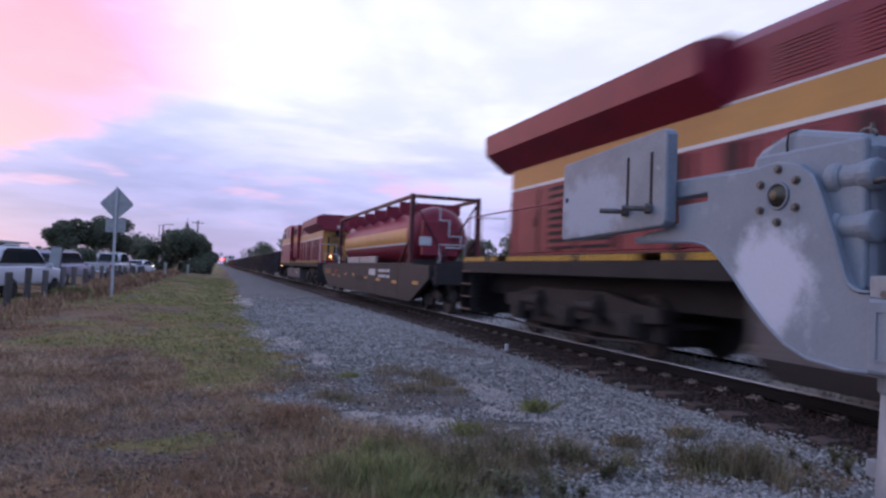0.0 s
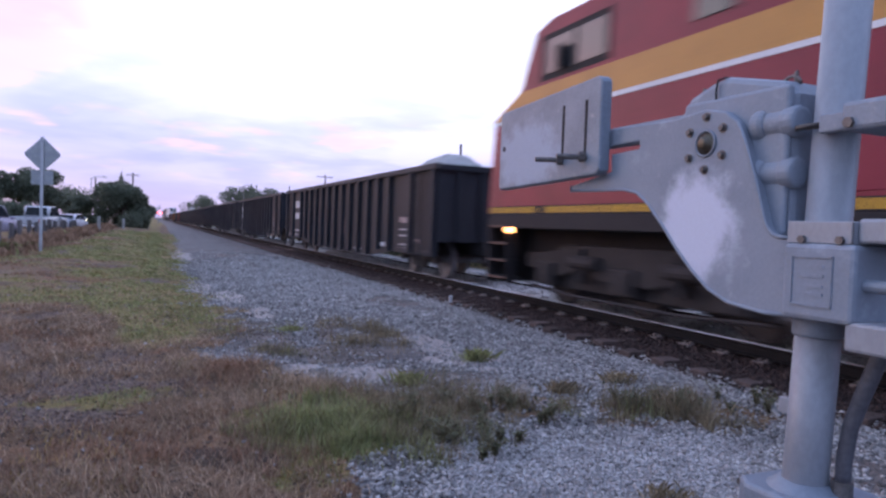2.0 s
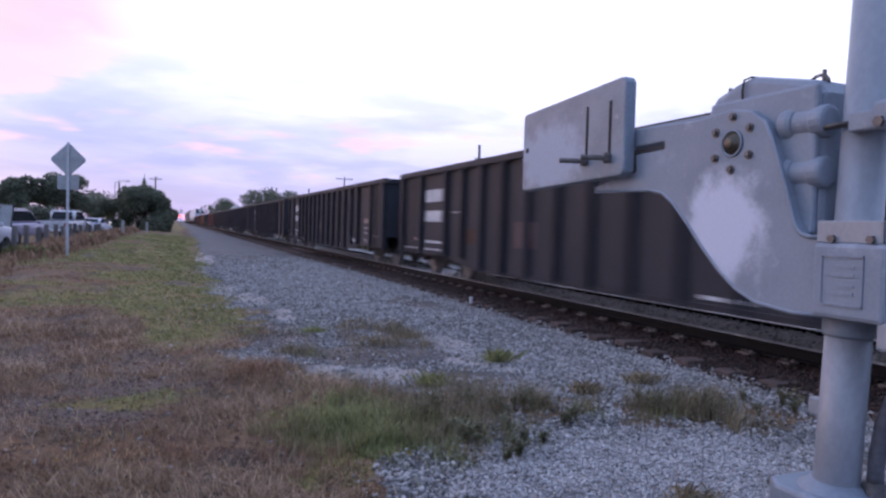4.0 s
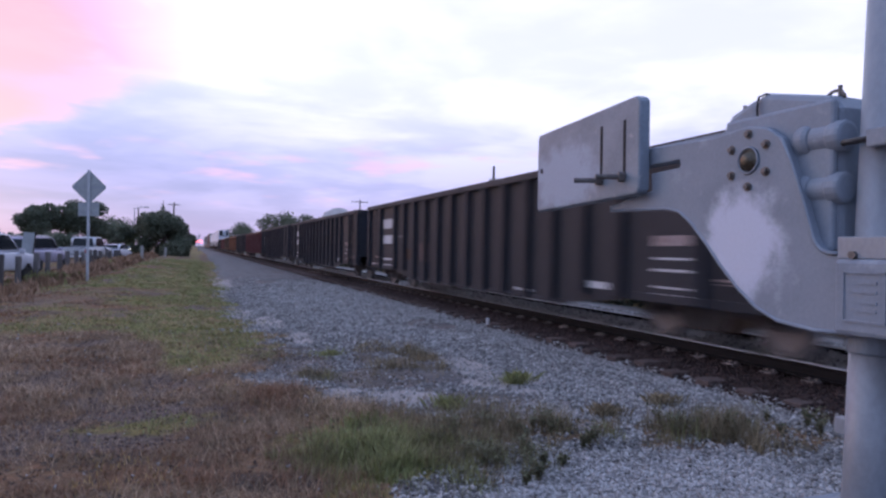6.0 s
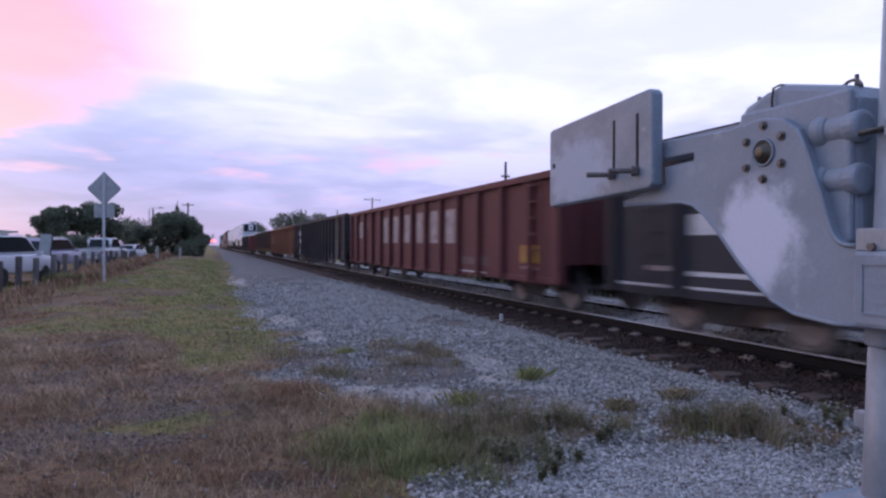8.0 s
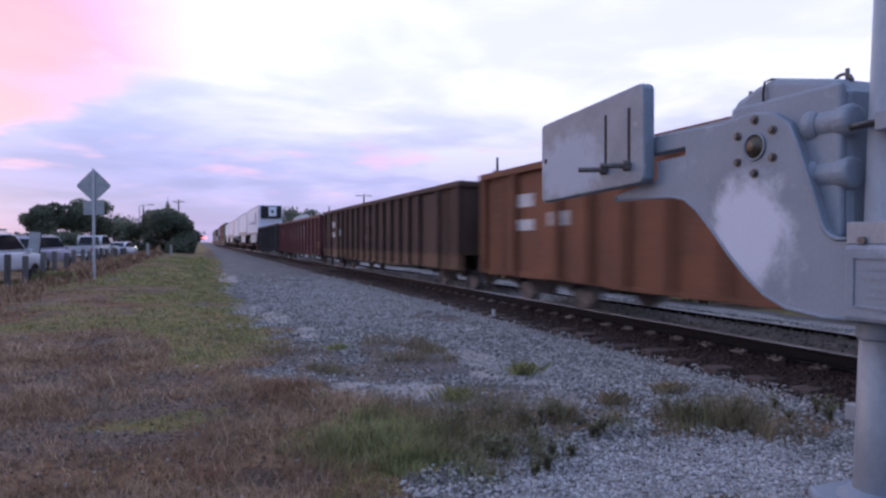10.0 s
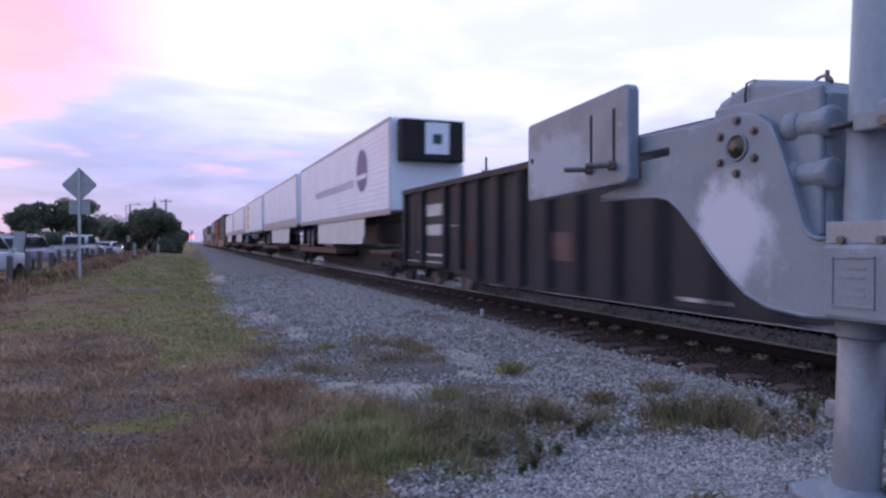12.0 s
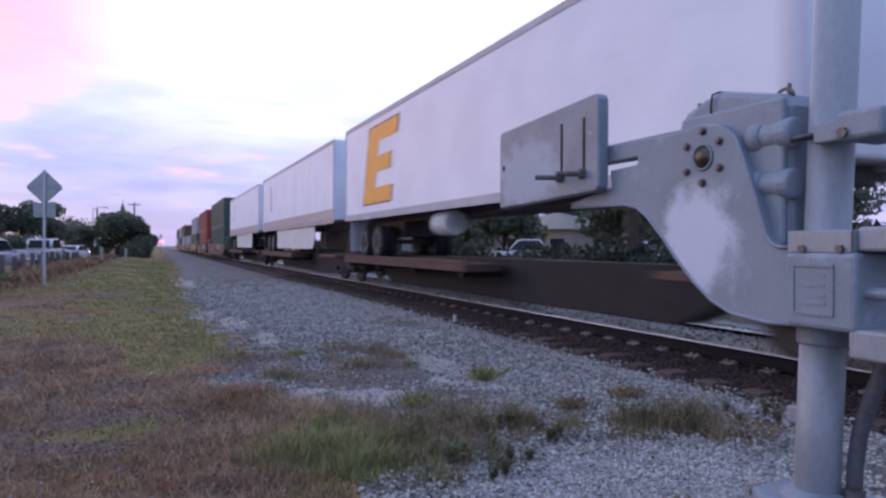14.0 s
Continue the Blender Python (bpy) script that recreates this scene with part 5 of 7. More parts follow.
    bm = tube(B(), [(-0.2, 0.06, z0 + 2.2), (-0.2, 0.06, z0 + 1.75), (0.15, 0.06, z0 + 1.75), (0.15, 0.06, z0 + 1.2), (0.6, 0.06, z0 + 1.2), (0.6, 0.06, z0 + 0.8), (0.05, 0.06, z0 + 0.8)], 0.035, 8)
    part("pipe", bm, MARKWHITE, t, "white frosted pipework")
    part("placard", box(B(), -0.95, -0.5, 0.04, 0.052, z0 + 0.85, z0 + 1.15, 0.002), MARKWHITE, vb)
    MOVERS.append((t, 22.2, False))


well_car(18.5, 22.8, WELLGREY, "dark grey well car with yellow and white markings")
tank_container()


STENCILS = {
    "black": [(15.75, 1.25, 1.93, 0.31, MARKWHITE), (15.75, 1.25, 1.42, 0.28, MARKWHITE), (15.72, 1.3, 0.87, 0.06, MARKWHITE), (15.72, 1.3, 0.69, 0.035, MARKWHITE),
              (17.5, 1.25, 0.685, 0.04, MARKWHITE), (17.45, 0.5, 0.92, 0.07, FADEDMARK), (1.85, 0.75, 1.36, 0.14, FADEDMARK), (1.85, 0.75, 1.165, 0.03, MARKWHITE),
              (1.85, 0.75, 1.0, 0.035, MARKWHITE), (1.85, 0.75, 0.765, 0.025, MARKWHITE), (1.85, 0.75, 0.655, 0.03, MARKWHITE), (1.0, 0.42, 0.91, 0.03, FADEDMARK),
              (1.0, 0.42, 0.85, 0.03, FADEDMARK), (0.55, 1.1, 0.64, 0.04, MARKWHITE), (3.7, 0.6, 0.67, 0.11, MARKWHITE), (6.2, 0.75, 0.47, 0.05, MARKWHITE),
              (14.75, 0.45, 1.63, 0.03, MARKWHITE), (13.85, 0.5, 0.94, 0.32, RUSTPATCH)],
    "red": [(5.7, 0.74, 1.34, 0.90, FADEDMARK), (7.04, 0.76, 1.34, 0.92, FADEDMARK), (8.36, 0.76, 1.35, 0.92, FADEDMARK), (9.7, 0.8, 1.36, 0.90, FADEDMARK), (11.1, 0.78, 1.37, 0.90, FADEDMARK),
            (12.42, 0.8, 1.36, 0.92, FADEDMARK), (16.7, 0.7, 1.58, 0.66, FADEDMARK), (1.06, 0.7, 0.92, 0.36, SILLYEL), (1.06, 0.68, 0.79, 0.06, FADEDMARK), (3.5, 0.6, 0.80, 0.22, OLDMARK),
            (4.3, 0.9, 0.82, 0.18, OLDMARK), (3.65, 2.1, 0.625, 0.03, MARKWHITE), (15.9, 0.5, 1.95, 0.26, OLDMARK)],
    "plain": [(16.5, 0.7, 1.95, 0.26, MARKWHITE), (16.5, 0.8, 1.48, 0.22, MARKWHITE), (15.2, 0.7, 1.55, 0.26, MARKWHITE), (9.2, 1.0, 1.9, 0.4, OLDMARK), (9.2, 1.2, 1.3, 0.2, OLDMARK)],
}


def gondola(s_at, material, label, marks=0, heap=0.0, peak=0.5):
    """High-sided ribbed open car, 18.9 m over the body."""
    L, top = 18.9, 2.65 if marks else 2.73
    zb, ze = (0.52, 0.56) if material in (GON_RED, GON_BROWN, GON_ORANGE) else (0.36, 0.58)
    key = material.name
    kind = "red" if marks else "black" if material is GON_BLACK else "plain"
    g = thing("gondola_car", label, "rail car", group="open hopper cars")
    def body():
        bm = B()
        for s in (-1, 1):
            x0, x1 = sorted((s * 1.40, s * 1.43))
            # unseen far side stops higher, shaped to let light onto the ballast
            low, end = (zb, ze) if s < 0 else (0.86, 0.92)
            out = [(0.0, end), (0.0, top), (L, top), (L, end), (L - 3.0, end), (L - 5.0, low), (5.0, low), (3.0, end)]
            prism(bm, out, "x", x0, x1)
        return bm
    sharedpart(f"side_sheet/{key}", body, material, g)
    for y, a in ((0.0, 0), (L, 180)):
        sharedpart(f"end_sheet/{key}", lambda: box(B(), -1.40, 1.40, 0, 0.04, 0.92, top), material, g, pose(0, y, 0, 0, 0, a))
        for x in (-0.9, -0.3, 0.3, 0.9):
            sharedpart(f"end_post/{key}", lambda: box(B(), -0.05, 0.05, -0.08, 0, 0.95, top - 0.1, 0.008), material, g, pose(x, y, 0, 0, 0, a))
        sharedpart(f"end_cap/{key}", lambda: box(B(), -1.40, 1.40, -0.10, 0, top - 0.12, top + 0.02, 0.01), material, g, pose(0, y, 0, 0, 0, a))
    def chord():
        bm = B()
        for s in (-1, 1):
            box(bm, *sorted((s * 1.38, s * 1.545)), -0.05, L + 0.05, top - 0.10, top + 0.04, 0.015)
        return bm
    sharedpart(f"top_chord/{key}", chord, RIMDUST if material is GON_BLACK else material, g, None, "dust-covered top rim" if material is GON_BLACK else "")
    def sill():
        bm = B()
        for s in (-1, 1):
            # far sill raised with its sheet, for the same light gap
            low, end = (zb, ze) if s < 0 else (0.86, 0.92)
            box(bm, *sorted((s * 1.40, s * 1.47)), 0.0, 3.0, end - 0.02, end + 0.10, 0.01)
            box(bm, *sorted((s * 1.40, s * 1.47)), L - 3.0, L, end - 0.02, end + 0.10, 0.01)
            box(bm, *sorted((s * 1.38, s * 1.47)), 5.0, L - 5.0, low - 0.02, low + 0.06, 0.01)
        return bm
    sharedpart(f"side_sill/{key}", sill, material, g)
    def rib(z0):
        def f():
            return prism(B(), [(-0.13, z0), (-0.09, z0 + 0.02), (-0.09, top - 0.1), (0.09, top - 0.1), (0.09, z0 + 0.02), (0.13, z0)], "x", 0, 0.125, 0.012)
        return f
    if marks:
        ys = [0.12] + [1.3 + 1.355 * k for k in range(13)] + [L - 0.12]
    else:
        ys = [0.15, 1.65] + [3.35 + 1.0125 * k for k in range(13)] + [L - 1.65, L - 0.15]
    for s in (-1, 1):
        for y in ys:
            z0 = (ze if s < 0 else 0.95) if y < 5.0 or y > L - 5.0 else (zb if s < 0 else 0.82)
            m = pose(1.425, y, 0) if s > 0 else pose(-1.425, y, 0, 0, 0, 180)
            sharedpart(f"rib/{key}{z0}", rib(z0), material, g, m)
    def floor():
        bm = box(B(), -1.4, 1.4, 0.04, L - 0.04, 1.0, 1.06)
        box(bm, -0.3, 0.3, -0.2, L + 0.2, 0.62, 0.95)
        for y in (4.6, 7.8, 11.1, L - 4.6):
            box(bm, -1.2, 1.2, y - 0.5, y + 0.5, 0.56, 1.0)
        for y in (6.2, 9.4, 12.6):
            cyl(bm, (-0.6, y, 0.62), (0.6, y, 0.62), 0.16, 10)
        return bm
    sharedpart("underframe", floor, BLACKUF, g, None, "black underframe")
    def ladder():
        bm = B()
        for k in range(6):
            box(bm, 0, 0.03, -0.22, 0.22, 0.85 + k * 0.32, 0.875 + k * 0.32)
        for y in (-0.22, 0.22):
            box(bm, 0, 0.025, y - 0.02, y + 0.02, 0.5, 2.6)
        return bm
    for x, y, a in ((1.55, 1.05, 0), (-1.55, 1.05, 180), (1.55, L - 1.05, 0), (-1.55, L - 1.05, 180)):
        sharedpart(f"ladder/{key}", ladder, material, g, pose(x * 0.985, y, 0, 0, 0, a))
    for s in (-1, 1):
        x0, x1 = sorted((s * 1.4305, s * 1.4355))
        for y, ww, z, h, paint in STENCILS[kind]:
            sharedpart(f"marking_bar/{kind}{y}{z}{s}", lambda a=x0, b=x1, c=y, d=ww, e=z, f=h: box(B(), a, b, c, c + d, e, e + f), paint, g, None, "faded painted lettering, unreadable" if paint is FADEDMARK else "")
        if kind == "black":
            y = (9.7, 12.3, 8.2, 11.2)[int(s_at) % 4]
            sharedpart(f"marking_bar/panel{y}{s}", lambda a=x0, b=x1, c=y: box(B(), a, b, c, c + 0.75, 0.92, 1.42), OLDMARK, g, None, "small faded white stencil panel")
    if heap:
        bm = B()
        n, mw = 40, 7
        rnd = random.Random(int(s_at))
        grid = []
        for i in range(n + 1):
            y = 0.06 + (L - 0.12) * i / n
            row = []
            for j in range(mw + 1):
                x = -1.38 + 2.76 * j / mw
                prof = max(0.0, 1 - (x / 1.4) ** 2) * min(1.0, i / 4, (n - i) / 4)
                hump = 0.30 + 0.70 * max(v * math.exp(-((y - q * L) / 2.0) ** 2) for q, v in ((peak, 1.0), (0.18, 0.35), (0.72, 0.3)))
                row.append(bm.verts.new((x, y, 2.20 + heap * prof * (0.4 + 2.2 * hump) + rnd.uniform(-0.03, 0.03))))
            grid.append(row)
        for a, b in zip(grid, grid[1:]):
            for j in range(mw):
                bm.faces.new((a[j], a[j + 1], b[j + 1], b[j]))
        part("stone_load", bm, LOAD, g, "heaped pale crushed stone load", True)
    freight_truck(g, 2.05)
    freight_truck(g, L - 2.05)
    coupler(g, 0.0, -1)
    coupler(g, L, 1)
    MOVERS.append((g, s_at, False))


for k in range(8):
    gondola(70.5 + 20.56 * k, GON_BLACK, "black ribbed open hopper car, dusty, white stencils", 0, (0.42, 0.2, 0.3, 0.15, 0.3, 0.3, 0.50, 0.25)[k], (0.14, 0.5, 0.3, 0.5, 0.7, 0.3, 0.60, 0.5)[k])
gondola(234.8, GON_RED, "oxide-red ribbed gondola car with faded white lettering", 1, 0.32, 0.12)
gondola(255.0, GON_BLACK, "black ribbed open hopper car, dusty, white stencils", 0, 0.25)
gondola(275.2, GON_ORANGE, "faded orange rust-streaked gondola car", 0, 0.25)
gondola(295.4, GON_BROWN, "rust-brown gondola car with orange stains", 0, 0.2)
gondola(315.6, GON_RED, "oxide-red ribbed gondola car with faded white lettering", 1, 0.44, 0.84)
gondola(336.2, GON_BLACK, "black ribbed open hopper car, dusty, white stencils", 0, 0.3)


def road_wheel(parent, x, y, z, r=0.50, w=0.26):
    def tyre():
        return lathe(B(), [(-w / 2, r * 0.7), (-w / 2, r * 0.92), (-w / 2 + 0.04, r), (w / 2 - 0.04, r), (w / 2, r * 0.92), (w / 2, r * 0.6)], (0, 0, 0), "x", 24)
    def rim():
        return lathe(B(), [(-w / 2 + 0.02, r * 0.72), (-w / 2 - 0.005, r * 0.66), (-w / 2 + 0.07, r * 0.42), (-w / 2 + 0.05, r * 0.2), (w / 2 - 0.05, r * 0.2), (w / 2 - 0.01, r * 0.55), (w / 2 - 0.03, r * 0.62)], (0, 0, 0), "x", 20)
    t = sharedpart(f"wheel/{r}{w}", tyre, RUBBER, parent, pose(x, y, z), "black rubber tyre")
    sharedpart(f"rim/{r}{w}", rim, ALLOY, t, None, "pale alloy wheel rim")
    return t


def semi_trailer(s_at, front, label, style):
    """Road trailer on a flat car; y = 0 is its front."""
    L, z0, z1 = 18.3, 2.15, 5.36
    t = thing("semi_trailer", label, "trailer", group="white road trailers")
    bm = box(B(), -1.29, 1.29, 0, L, z0 + 0.12, z1, 0.025)
    b = part("box_body", bm, TRAILERWHITE, t, "white smooth trailer box")
    for s in (-1, 1):
        x0, x1 = sorted((s * 1.285, s * 1.305))
        part("top_rail", box(B(), x0, x1, 0.02, L - 0.02, z1 - 0.13, z1 + 0.01, 0.004), TRAILERGREY, b)
        part("bottom_rail", box(B(), x0, x1, 0.02, L - 0.02, z0, z0 + 0.2, 0.004), TRAILERTAN if style != "e" else TRAILERGREY, b, "dirty lower rail")
        for y in (0.0, L - 0.09):
            part("corner_post", box(B(), x0, x1, y, y + 0.09, z0 + 0.15, z1 - 0.1, 0.004), TRAILERGREY, b)
        if style == "reefer":
            for k in range(14):
                z = z0 + 0.42 + k * 0.185
                part("side_rib", prism(B(), [(s * 1.298, z), (s * 1.289, z + 0.035), (s * 1.289, z - 0.035)], "y", 0.12, L - 0.12), TRAILERWHITE, b)
            disc = cyl(B(), (s * 1.30, 3.75, 3.95), (s * 1.312, 3.75, 3.95), 0.80, 40)
            d = part("emblem_disc", disc, LOGOBLUE, b, "round dark blue emblem")
            part("emblem_wave", box(B(), *sorted((s * 1.311, s * 1.317)), 3.0, 4.5, 3.62, 3.80), TRAILERWHITE, d)
            for k in range(16):
                part("lettering_bar", box(B(), *sorted((s * 1.300, s * 1.309)), 5.2 + k * 0.52, 5.55 + k * 0.52, 3.40, 3.72), LOGOLIGHT, b, "pale blue lettering, unreadable")
        else:
            for k in range(1, 12):
                part("panel_joint", box(B(), *sorted((s * 1.2895, s * 1.2935)), k * L / 12 - 0.02, k * L / 12 + 0.02, z0 + 0.2, z1 - 0.12), TRAILERWHITE, b)
        if style == "plain":
            part("scuff_band", box(B(), *sorted((s * 1.2895, s * 1.296)), 0.1, L - 0.1, z0 + 0.2, z0 + 0.56, 0.002), SCUFF, b, "scuffed tan lower band")
        if style == "plain" and s_at > 410:
            part("lettering_bar", box(B(), *sorted((s * 1.292, s * 1.297)), 14.8, 15.3, 3.3, 4.7), LOGOLIGHT, b)
    # front wall
    bm = box(B(), -1.24, 1.24, -0.03, 0.0, z0 + 0.15, z1 - 0.05, 0.01)
    part("front_wall", bm, TRAILERWHITE, b)
    if front == "reefer":
        bm = box(B(), -1.06, 1.16, -0.50, -0.03, 3.90, 5.26, 0.05)
        ru = part("cooling_unit", bm, RUBBER, t, "black refrigeration unit with a white centre door")
        part("unit_door", box(B(), -0.24, 0.60, -0.53, -0.49, 4.12, 5.16, 0.015), TRAILERWHITE, ru, "white service door")
        for x0, x1 in ((-1.00, -0.30), (0.66, 1.10)):
            bm = B()
            for k in range(9):
                box(bm, x0, x1, -0.512, -0.495, 4.02 + k * 0.13, 4.06 + k * 0.13)
            part("grille", bm, BLACKUF, ru, "black grille slats")
        part("badge", box(B(), 0.02, 0.34, -0.545, -0.525, 4.45, 4.78, 0.01), BOX_GREEN, ru, "small green badge plate")
    # kingpin plate, landing legs, skirts, wheels
    bm = box(B(), -0.6, 0.6, 0.3, 17.9, z0 - 0.12, z0 + 0.14)
    part("chassis", bm, DARKSTEEL, t)
    for s in (-1, 1):
        part("landing_leg", box(B(), s * 0.75 - 0.06, s * 0.75 + 0.06, 3.2, 3.35, 1.25, z0 + 0.1, 0.01), DARKSTEEL, t)
        if style in ("reefer", "plain"):
            part("side_skirt", prism(B(), [(4.0, 1.18), (4.5, 1.15), (13.2, 1.15), (13.2, z0), (3.6, z0), (3.7, 1.5)], "x", *sorted((s * 1.20, s * 1.235)), 0.005), SKIRTWHITE, t, "off-white aerodynamic side skirt")
        part("mudflap", box(B(), s * 0.95 - 0.3, s * 0.95 + 0.3, 17.75, 17.78, 1.1, z0), MARKWHITE if style == "e" else RUBBER, t)
        for y in (14.9, 16.3):
            for x in (0.78, 1.08):
                road_wheel(t, s * x, y, 1.42)
    bm = cyl(B(), (-1.0, 14.9, 1.42), (1.0, 14.9, 1.42), 0.07, 10)
    cyl(bm, (-1.0, 16.3, 1.42), (1.0, 16.3, 1.42), 0.07, 10)
    box(bm, -0.55, 0.55, 14.2, 17.0, 1.6, z0 - 0.1)
    part("axle_bogie", bm, DARKSTEEL, t)
    if style == "e":
        part("tank", cyl(B(), (-0.9, 9.6, 1.85), (-0.9, 10.5, 1.85), 0.3, 18), MARKWHITE, t, "white cylinder under the chassis")
        # big slanted letter E near the rear
        def letter(grow, x):
            sl = -0.30
            pts = [(0, 0), (0, 2.35), (1.55, 2.35), (1.55, 1.88), (0.62, 1.88), (0.62, 1.42), (1.35, 1.42), (1.35, 0.95), (0.62, 0.95), (0.62, 0.47), (1.55, 0.47), (1.55, 0)]
            cx, cz = 0.75, 1.18
            # y grows away from the reader's left, so the letter runs towards the front
            return [(16.6 - ((a - cx) * (1 + grow) + cx) * 1.75 + sl * b - 0.55, 2.62 + (b - cz) * (1 + grow * 0.6) + cz) for a, b in pts]
        for s in (-1,):
            e = part("letter_edge", prism(B(), letter(0.06, 0), "x", s * 1.298, s * 1.290), LETTEREDGE, b)
            part("letter_e", prism(B(), letter(0.0, 0), "x", s * 1.304, s * 1.296), LETTER, b, "large orange letter E")
    # rear doors
    for x0, x1 in ((-1.24, -0.01), (0.01, 1.24)):
        d = part("rear_door", box(B(), x0, x1, L, L + 0.03, z0 + 0.15, z1 - 0.08, 0.008), TRAILERWHITE, t)
        part("lock_rod", cyl(B(), ((x0 + x1) / 2, L + 0.05, z0 + 0.2), ((x0 + x1) / 2, L + 0.05, z1 - 0.2), 0.02, 8), TRAILERGREY, d)
    MOVERS.append((t, s_at, False))


def spine_car(s_at, first, last):
    """One platform of an articulated spine flat car."""
    f = thing("flat_car", "rusty articulated flat car platform under a road trailer", "rail car", group="trailer flat cars")
    L = 19.95
    bm = prism(B(), [(-0.2, 0.62), (-0.2, 1.0), (L + 0.2, 1.0), (L + 0.2, 0.62), (L - 2.2, 0.6), (L - 3.4, 0.11), (3.4, 0.11), (2.2, 0.6)], "x", -0.36, 0.36, 0.02)
    part("centre_spine", bm, BLACKUF, f, "dark central beam")
    for s in (-1, 1):
        part("wheel_platform", box(B(), *sorted((s * 0.5, s * 1.42)), 8.6, 18.6, 0.72, 0.90, 0.015), CHASSISRUST, f, "rusty wheel platform")
        part("platform_edge", box(B(), *sorted((s * 1.36, s * 1.43)), 8.6, 18.6, 0.90, 0.98, 0.01), CHASSISRUST, f)
        part("end_platform", box(B(), *sorted((s * 0.40, s * 1.42)), 0.0, 2.65, 0.84, 0.95, 0.012), CHASSISRUST, f, "rusty end platform")
    for y in (9.0, 12.0, 15.0, 18.2):
        part("cross_arm", box(B(), -1.35, 1.35, y - 0.1, y + 0.1, 0.60, 0.74), BLACKUF, f)
    bm = prism(B(), [(1.0, 0.98), (1.5, 2.02), (1.9, 2.02), (2.6, 0.98)], "x", -0.3, 0.3)
    box(bm, -0.45, 0.45, 1.3, 2.1, 1.98, 2.05)
    part("hitch", bm, BLACKUF, f, "black trailer hitch stand")
    freight_truck(f, -0.1 if not first else 1.3, casting=LOCOTRUCK, key="oily")
    if last:
        freight_truck(f, L - 1.3, casting=LOCOTRUCK, key="oily")
    MOVERS.append((f, s_at, False))


TRAILERS = ((357.2, "reefer", "white ribbed refrigerated trailer with round blue emblem", "reefer"),
            (377.1, "wall", "white smooth road trailer with side skirts", "plain"),
            (397.1, "wall", "white road trailer with a large orange letter E", "e"),
            (417.1, "wall", "white smooth road trailer with side skirts", "plain"),
            (437.3, "wall", "white smooth road trailer with side skirts", "plain"))
for i, (s, fr, lab, st) in enumerate(TRAILERS):
    semi_trailer(s, fr, lab, st)
    spine_car(s - 0.6, i == 0, i == 4)


def container(s_at, z0, material, label):
    c = thing("shipping_container", label, "container", group="stacked containers")
    L, H = 16.4, 2.75
    def corrugated():
        bm = B()
        n = 44
        for s in (-1, 1):
            pts = []
            for k in range(n):
                y = 0.12 + k * (L - 0.24) / n
                st = (L - 0.24) / n
                pts += [(s * 1.20, y), (s * 1.20, y + st * 0.35), (s * 1.165, y + st * 0.5), (s * 1.165, y + st * 0.85)]
            lo_ = [bm.verts.new((x, y, 0.1)) for x, y in pts]
            hi_ = [bm.verts.new((x, y, H - 0.1)) for x, y in pts]
            for a in range(len(pts) - 1):
                bm.faces.new((lo_[a], lo_[a + 1], hi_[a + 1], hi_[a]))
        return bm
    sharedpart(f"side_wall/{material.name}", corrugated, material, c)
    def frame_():
        bm = B()
        for x in (-1.22, 1.22):
            for z in (0.0, H - 0.12):
                box(bm, min(x, x * 0.93), max(x, x * 0.93), 0, L, z, z + 0.12)
            for y in (0.0, L - 0.12):
                box(bm, min(x, x * 0.9), max(x, x * 0.9), y, y + 0.12, 0, H)
        box(bm, -1.15, 1.15, 0.04, 0.10, 0.05, H - 0.05)
        box(bm, -1.15, 1.15, L - 0.10, L - 0.04, 0.05, H - 0.05)
        box(bm, -1.15, 1.15, 0.05, L - 0.05, H - 0.06, H - 0.02)
        return bm
    sharedpart(f"corner_frame/{material.name}", frame_, material, c)
    c.location.z = z0
    MOVERS.append((c, s_at, False, z0))


STACKS = [(BOX_GREEN, BOX_GREEN), (BOX_RED, BOX_RED), (BOX_GREEN, BOX_GREY), (BOX_GREY, BOX_GREY), (BOX_GREY, BOX_BROWN), (BOX_BROWN, BOX_GREY), (BOX_GREY, BOX_GREEN)]
WORD = {BOX_RED: "faded red", BOX_BROWN: "rust brown", BOX_GREEN: "dark green", BOX_GREY: "pale grey"}
for k, (lowm, topm) in enumerate(STACKS):
    s = 458.6 + 24.4 * k
    well_car(s, 24.0, WELLGREY if k % 2 else BOX_BROWN, "well car carrying stacked containers")
    container(s + 3.8, 0.62, lowm, WORD[lowm] + " corrugated steel shipping container in a well car")
    if k != 3:
        container(s + 3.8, 3.42, topm, WORD[topm] + " corrugated steel shipping container stacked on another")

